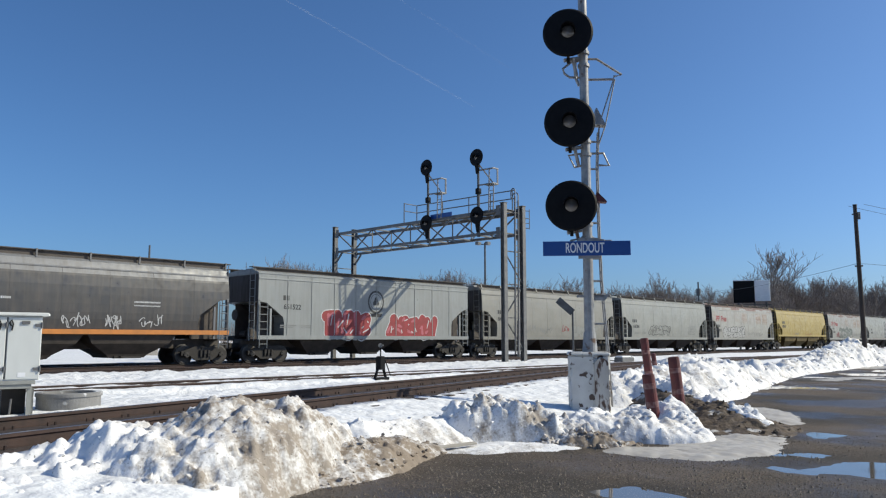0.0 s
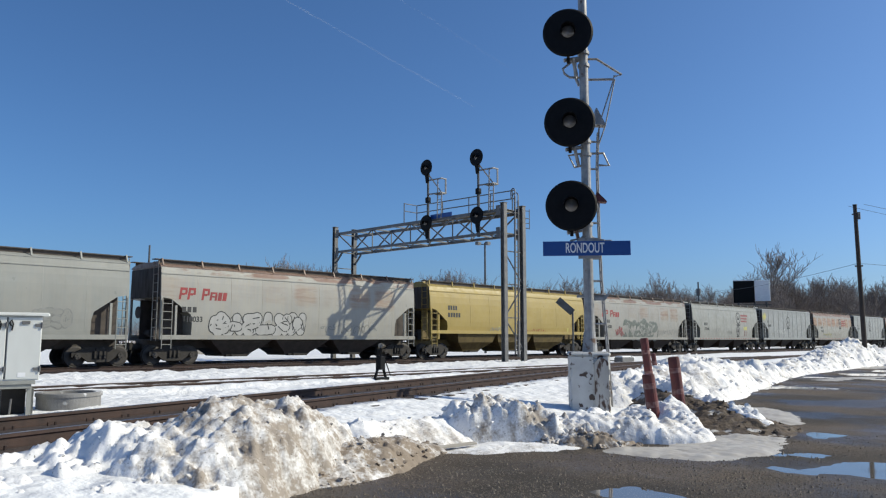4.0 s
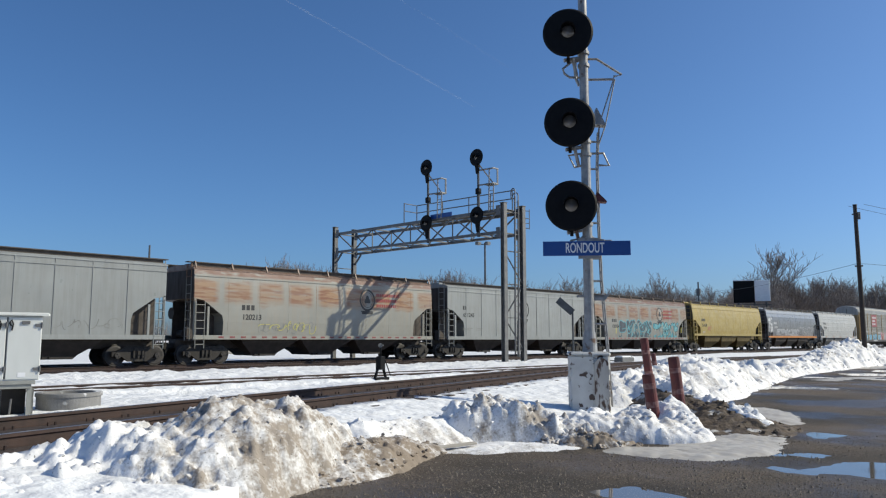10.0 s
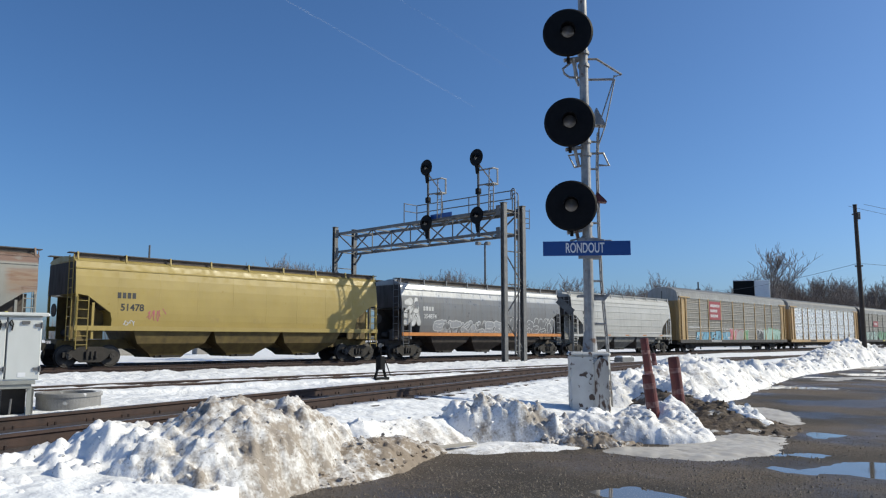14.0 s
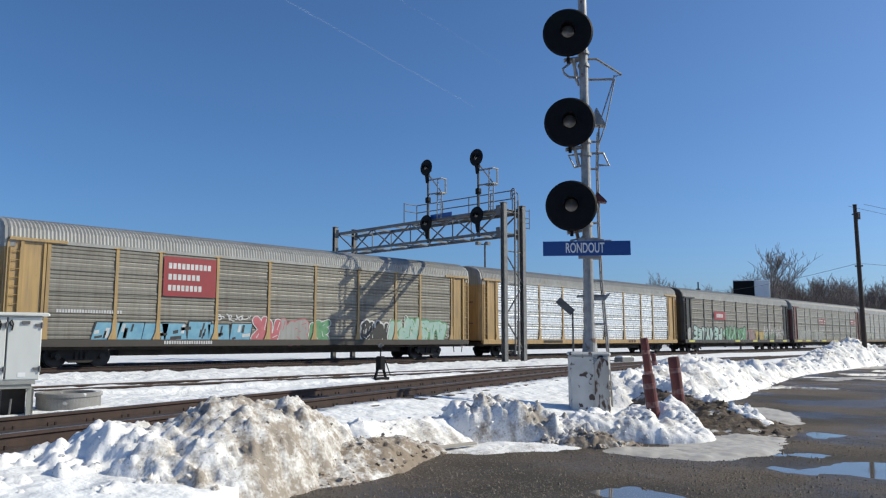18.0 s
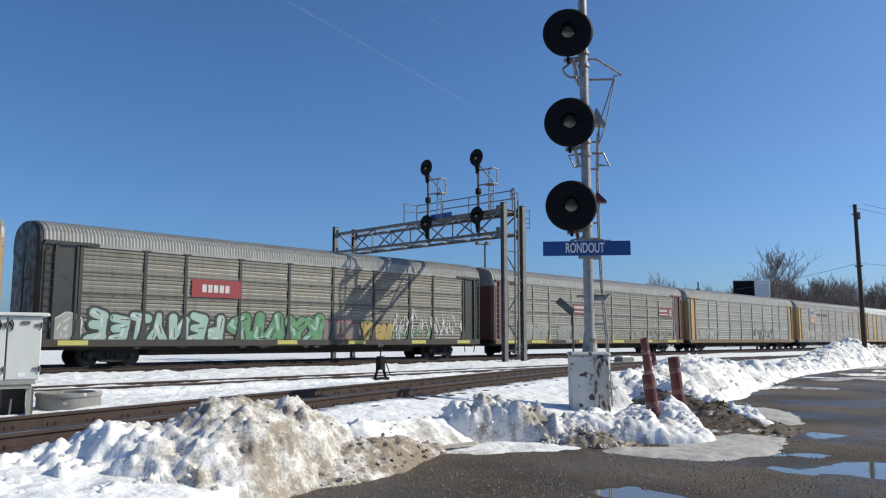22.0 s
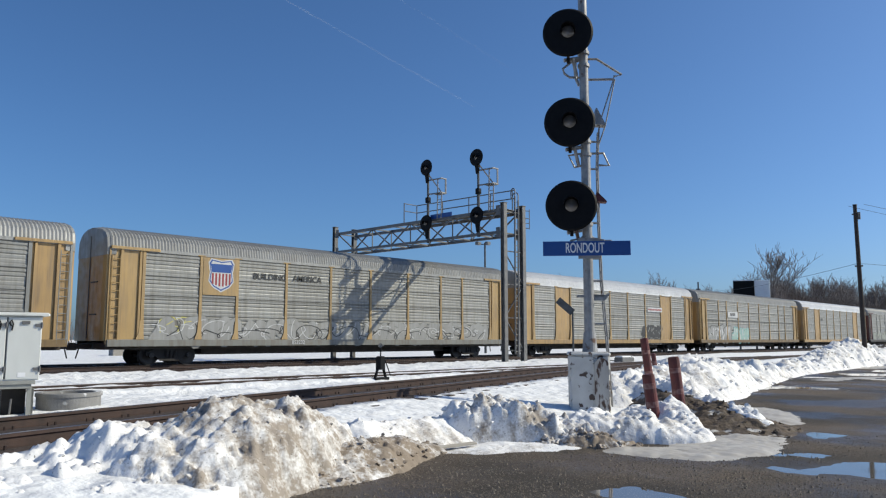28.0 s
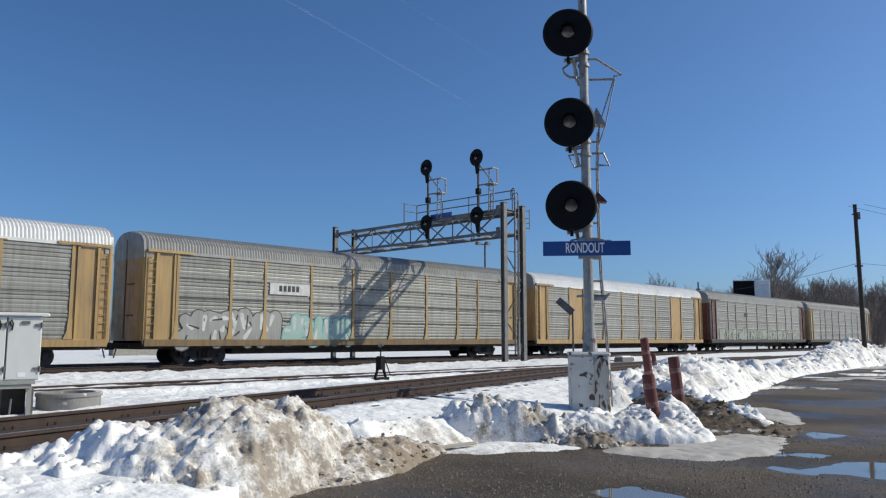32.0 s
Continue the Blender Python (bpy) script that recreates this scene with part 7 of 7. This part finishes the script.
    graffiti(c, 3.4, 5.6, 1.0, 2.0, STENCIL, UMBER_INK, 178, 3, flat=F)
    scrawl(c, 5.6, 12.0, 1.2, 2.9, WHITE_INK, 173, 30, flat=F, th=0.06)
    scrawl(c, 5.0, 9.0, 1.1, 2.0, GREEN_INK, 176, 16, flat=F, th=0.07)
    for x in (-12.7, -2.2, 2.4, 7.2, 11.2):
        board(c, x, x + 1.2, 0.92, 1.12, YELLOW_INK, F + 0.075, "worn yellow sill stripe", name="sill_stripe")
    scrawl(c, -12.9, -11.9, 1.2, 2.1, ORANGE, 174, 6, flat=F, th=0.08)
    c, L = rack(18, S_WORN, S_GREY, S_ROOF, "autorack with grey panels and dark red-brown ends", door=P_BROWN, seams=True)
    for x0, x1, z in ((-4.26, -1.66, 3.1), (9.13, 11.7, 3.2)):
        board(c, x0, x1, z, z + 0.75, MAROON, F, "maroon board with a white wheel shape")
        bars(c, [(x0 + 0.1, x0 + 1.5, z + 0.4, 0.2)], WHITE_INK, flat=F + 0.034, label="white lettering bar")
        bars(c, [(x0 + 0.1, x0 + 1.7, z + 0.12, 0.1)], WHITE_INK, flat=F + 0.034, label="white stripe")
        emblem(c, x1 - 0.42, z + 0.4, 0.26, WHITE_INK, MAROON, flat=F + 0.034, label="white wheel shape")
    graffiti(c, -11.5, -7.6, 1.2, 2.1, S_GREY, OLIVE_INK, 182, 4, flat=F, rim=0.07)
    graffiti(c, -6.2, -3.0, 1.2, 2.1, S_GREY, OLIVE_INK, 183, 4, flat=F, rim=0.07)
    scrawl(c, -7.2, 11, 1.25, 2.0, OLIVE_INK, 181, 26, flat=F, th=0.06)
    scrawl(c, 7.0, 11.6, 1.2, 2.1, INK, 184, 9, flat=F, th=0.05)
    board(c, -7.1, -4.1, 0.9, 1.13, P_DARK, F + 0.075, "black number plate on the sill", name="number_plate")
    lettering(c, "970747", -4.95, 1.01, 0.3, WHITE_INK, flat=F + 0.08)
    for x in (-12.6, -9.6, -3.6, 1.2, 6.0, 10.5):
        board(c, x, x + 1.7, 0.92, 1.12, YELLOW_INK, F + 0.075, "worn yellow sill stripe", name="sill_stripe")
    c, L = rack(19, S_GREY, S_GREY, S_ROOF, "autorack with silver-grey panels and yellow ends", door=P_ORANGE_Y)
    graffiti(c, -11.6, -7.8, 1.2, 2.1, OLIVE_INK, INK, 191, 6, flat=F)
    scrawl(c, 1.5, 7.5, 1.2, 2.5, INK, 192, 30, flat=F, th=0.07)
    scrawl(c, 2.0, 9.5, 1.2, 2.2, WHITE_INK, 193, 24, flat=F, th=0.07)
    c, L = rack(20, S_GREY, P_RACK, S_ROOF, "autorack with weathered grey panels and a striped shield on yellow")
    board(c, -9.05, -7.2, 3.24, 5.0, P_RACK, F, "yellow square plate", name="yellow_plate")
    sx, sz = -8.12, 4.22
    outline = [(-0.62, 0.5), (-0.5, 0.68), (0.0, 0.6), (0.5, 0.68), (0.62, 0.5), (0.55, 0.1), (0.6, -0.3), (0.4, -0.55), (0.0, -0.75), (-0.4, -0.55), (-0.6, -0.3), (-0.55, 0.1)]
    vv, ff, ii = [], [], []
    for s, mi, e in ((1.12, 1, 0.003), (1.03, 0, 0.0045), (0.94, 1, 0.006)):
        m = len(vv)
        vv.append((sx, sz, e))
        vv += [(sx + a * s, sz + b * s, e) for a, b in outline]
        ff += [(m, m + 1 + k, m + 1 + (k + 1) % 12) for k in range(12)]
        ii += [mi] * 12
    m = len(vv)
    vv += [(sx - 0.5, sz + 0.1, 0.0075), (sx + 0.5, sz + 0.1, 0.0075), (sx + 0.58, sz + 0.5, 0.0075), (sx - 0.58, sz + 0.5, 0.0075)]
    ff.append((m, m + 1, m + 2, m + 3))
    ii.append(0)
    for k in range(6):
        a, m = sx - 0.5 + k * 0.18, len(vv)
        z0 = sz - 0.58 + 0.05 * abs(k - 2.5)
        vv += [(a, z0, 0.0075), (a + 0.1, z0, 0.0075), (a + 0.1, sz + 0.06, 0.0075), (a, sz + 0.06, 0.0075)]
        ff.append((m, m + 1, m + 2, m + 3))
        ii.append(2)
    decal(c, vv, ff, [BLUE, WHITE_INK, RED_SIGN], ii, 0, name="shield", label="red, white and blue striped shield", flat=F + 0.034)
    lettering(c, "BUILDING", -5.35, 4.26, 0.44, INK, flat=F - 0.004, bold=0.006, label="black painted word")
    lettering(c, "AMERICA", -3.05, 4.28, 0.44, INK, flat=F - 0.004, bold=0.006, label="black painted word")
    graffiti(c, -11.4, 11.6, 1.0, 2.0, S_ROOF, GREY_INK, 204, 18, flat=F, weight=0.6, rim=0.035, label="long run of faded silver graffiti")
    scrawl(c, -11.5, 11.5, 1.15, 2.1, WHITE_INK, 201, 34, flat=F + 0.005, th=0.04)
    scrawl(c, -11.0, 11.3, 1.05, 1.95, INK, 202, 26, flat=F + 0.006, th=0.045)
    graffiti(c, -11.2, -9.6, 1.3, 2.1, S_DULL, YELLOW_INK, 203, 2, flat=F)
    lettering(c, "853232", -3.6, 1.01, 0.27, WHITE_INK, flat=F + 0.075)
    c, L = rack(21, S_GREY, P_ORANGE_Y, S_WROOF, "autorack with grey panels, ochre ends and a white roof", solid_panels=(1, 7), post=P_RACK, hood=S_ROOF)
    board(c, 4.6, 7.2, 3.55, 3.95, WHITE_INK, F, "white stripe board")
    bars(c, [(4.7, 7.1, 3.68, 0.14)], RED_INK, flat=F + 0.034, label="red lettering bar")
    for row, (za, zb) in enumerate(((0.92, 1.55), (1.5, 2.15))):
        graffiti(c, 3.72, 6.9, za, zb, INK, S_ROOF, 211 + 3 * row, 5, flat=F + 0.002 * row, label="black bubble graffiti with pale outlines", rim=0.025, weight=0.95)
    c, L = rack(22, S_GREY, P_RACK, S_ROOF, "autorack with grey panels, yellow ends and pale graffiti", seams=True)
    board(c, -6.95, -4.49, 3.42, 4.0, WHITE_INK, F, "white painted patch", name="name_patch")
    bars(c, [(-6.4, -5.1, 3.58, 0.3)], INK, flat=F + 0.034)
    graffiti(c, -11.7, -6.4, 0.95, 2.3, S_ROOF, INK, 221, 5, flat=F, label="silver graffiti with black outline", weight=0.6, shine=WHITE_INK)
    graffiti(c, -6.0, -1.7, 0.95, 2.25, MINT_INK, TEAL_INK, 222, 5, flat=F, label="pale blue graffiti", weight=0.6, shine=WHITE_INK)
    c, L = rack(23, S_GREY, P_ORANGE_Y, S_WROOF, "autorack with grey panels, ochre ends and a white roof", solid_panels=(1, 7), post=P_RACK, hood=S_ROOF)
    bars(c, [(-6.8, -6.0, 3.6, 0.3)], INK, flat=F)
    c, L = rack(24, S_GREY, S_GREY, S_ROOF, "autorack with grey panels, brown ends and grey graffiti", door=P_BROWN)
    graffiti(c, -11.5, 10.5, 1.2, 2.2, OLIVE_INK, INK, 241, 14, flat=F)
    bars(c, [(-5.0, -4.0, 3.6, 0.4)], INK, flat=F)
    c, L = rack(25, S_GREY, S_GREY, S_ROOF, "autorack with grey panels and yellow ends", door=P_RACK)


build_hoppers()
build_racks()


# ---- movement ----
def run(t):
    """How far the train has come at t seconds."""
    return 14.2937 * t - 0.00397 * t * t - 0.0001096 * t ** 3


def motions():
    times = [2.0 * k for k in range(17)]
    for i, car in enumerate(CARS):
        mid = (FRONT[i] + REAR[i]) / 2
        walk(car, [(t, pose(mid - run(t), Y_TRACK, 0)) for t in times])
    # wheels roll while they are within reach of the eye and stand before and after
    for i, car in enumerate(CARS):
        mid = (FRONT[i] + REAR[i]) / 2
        for bogie in car.children:
            for w in bogie.children:
                if not w.name.startswith("wheelset"):
                    continue
                x = w.location.x
                place = mid + bogie.location.x + x
                first = max(0, math.floor((place - 85) / 14.2 * FPS))
                last = min(32 * FPS, math.ceil((place + 6) / 13.9 * FPS))
                if first >= 32 * FPS or last <= 0:
                    continue
                rows = []
                for f in sorted({0, *range(first, last + 1), 32 * FPS}):
                    g = min(max(f, first), last) / FPS
                    rows.append((f / FPS, Matrix.Translation((x, 0, 0.457)) @ Matrix.Rotation(-run(g) / 0.457, 4, "Y")))
                walk(w, rows)


motions()
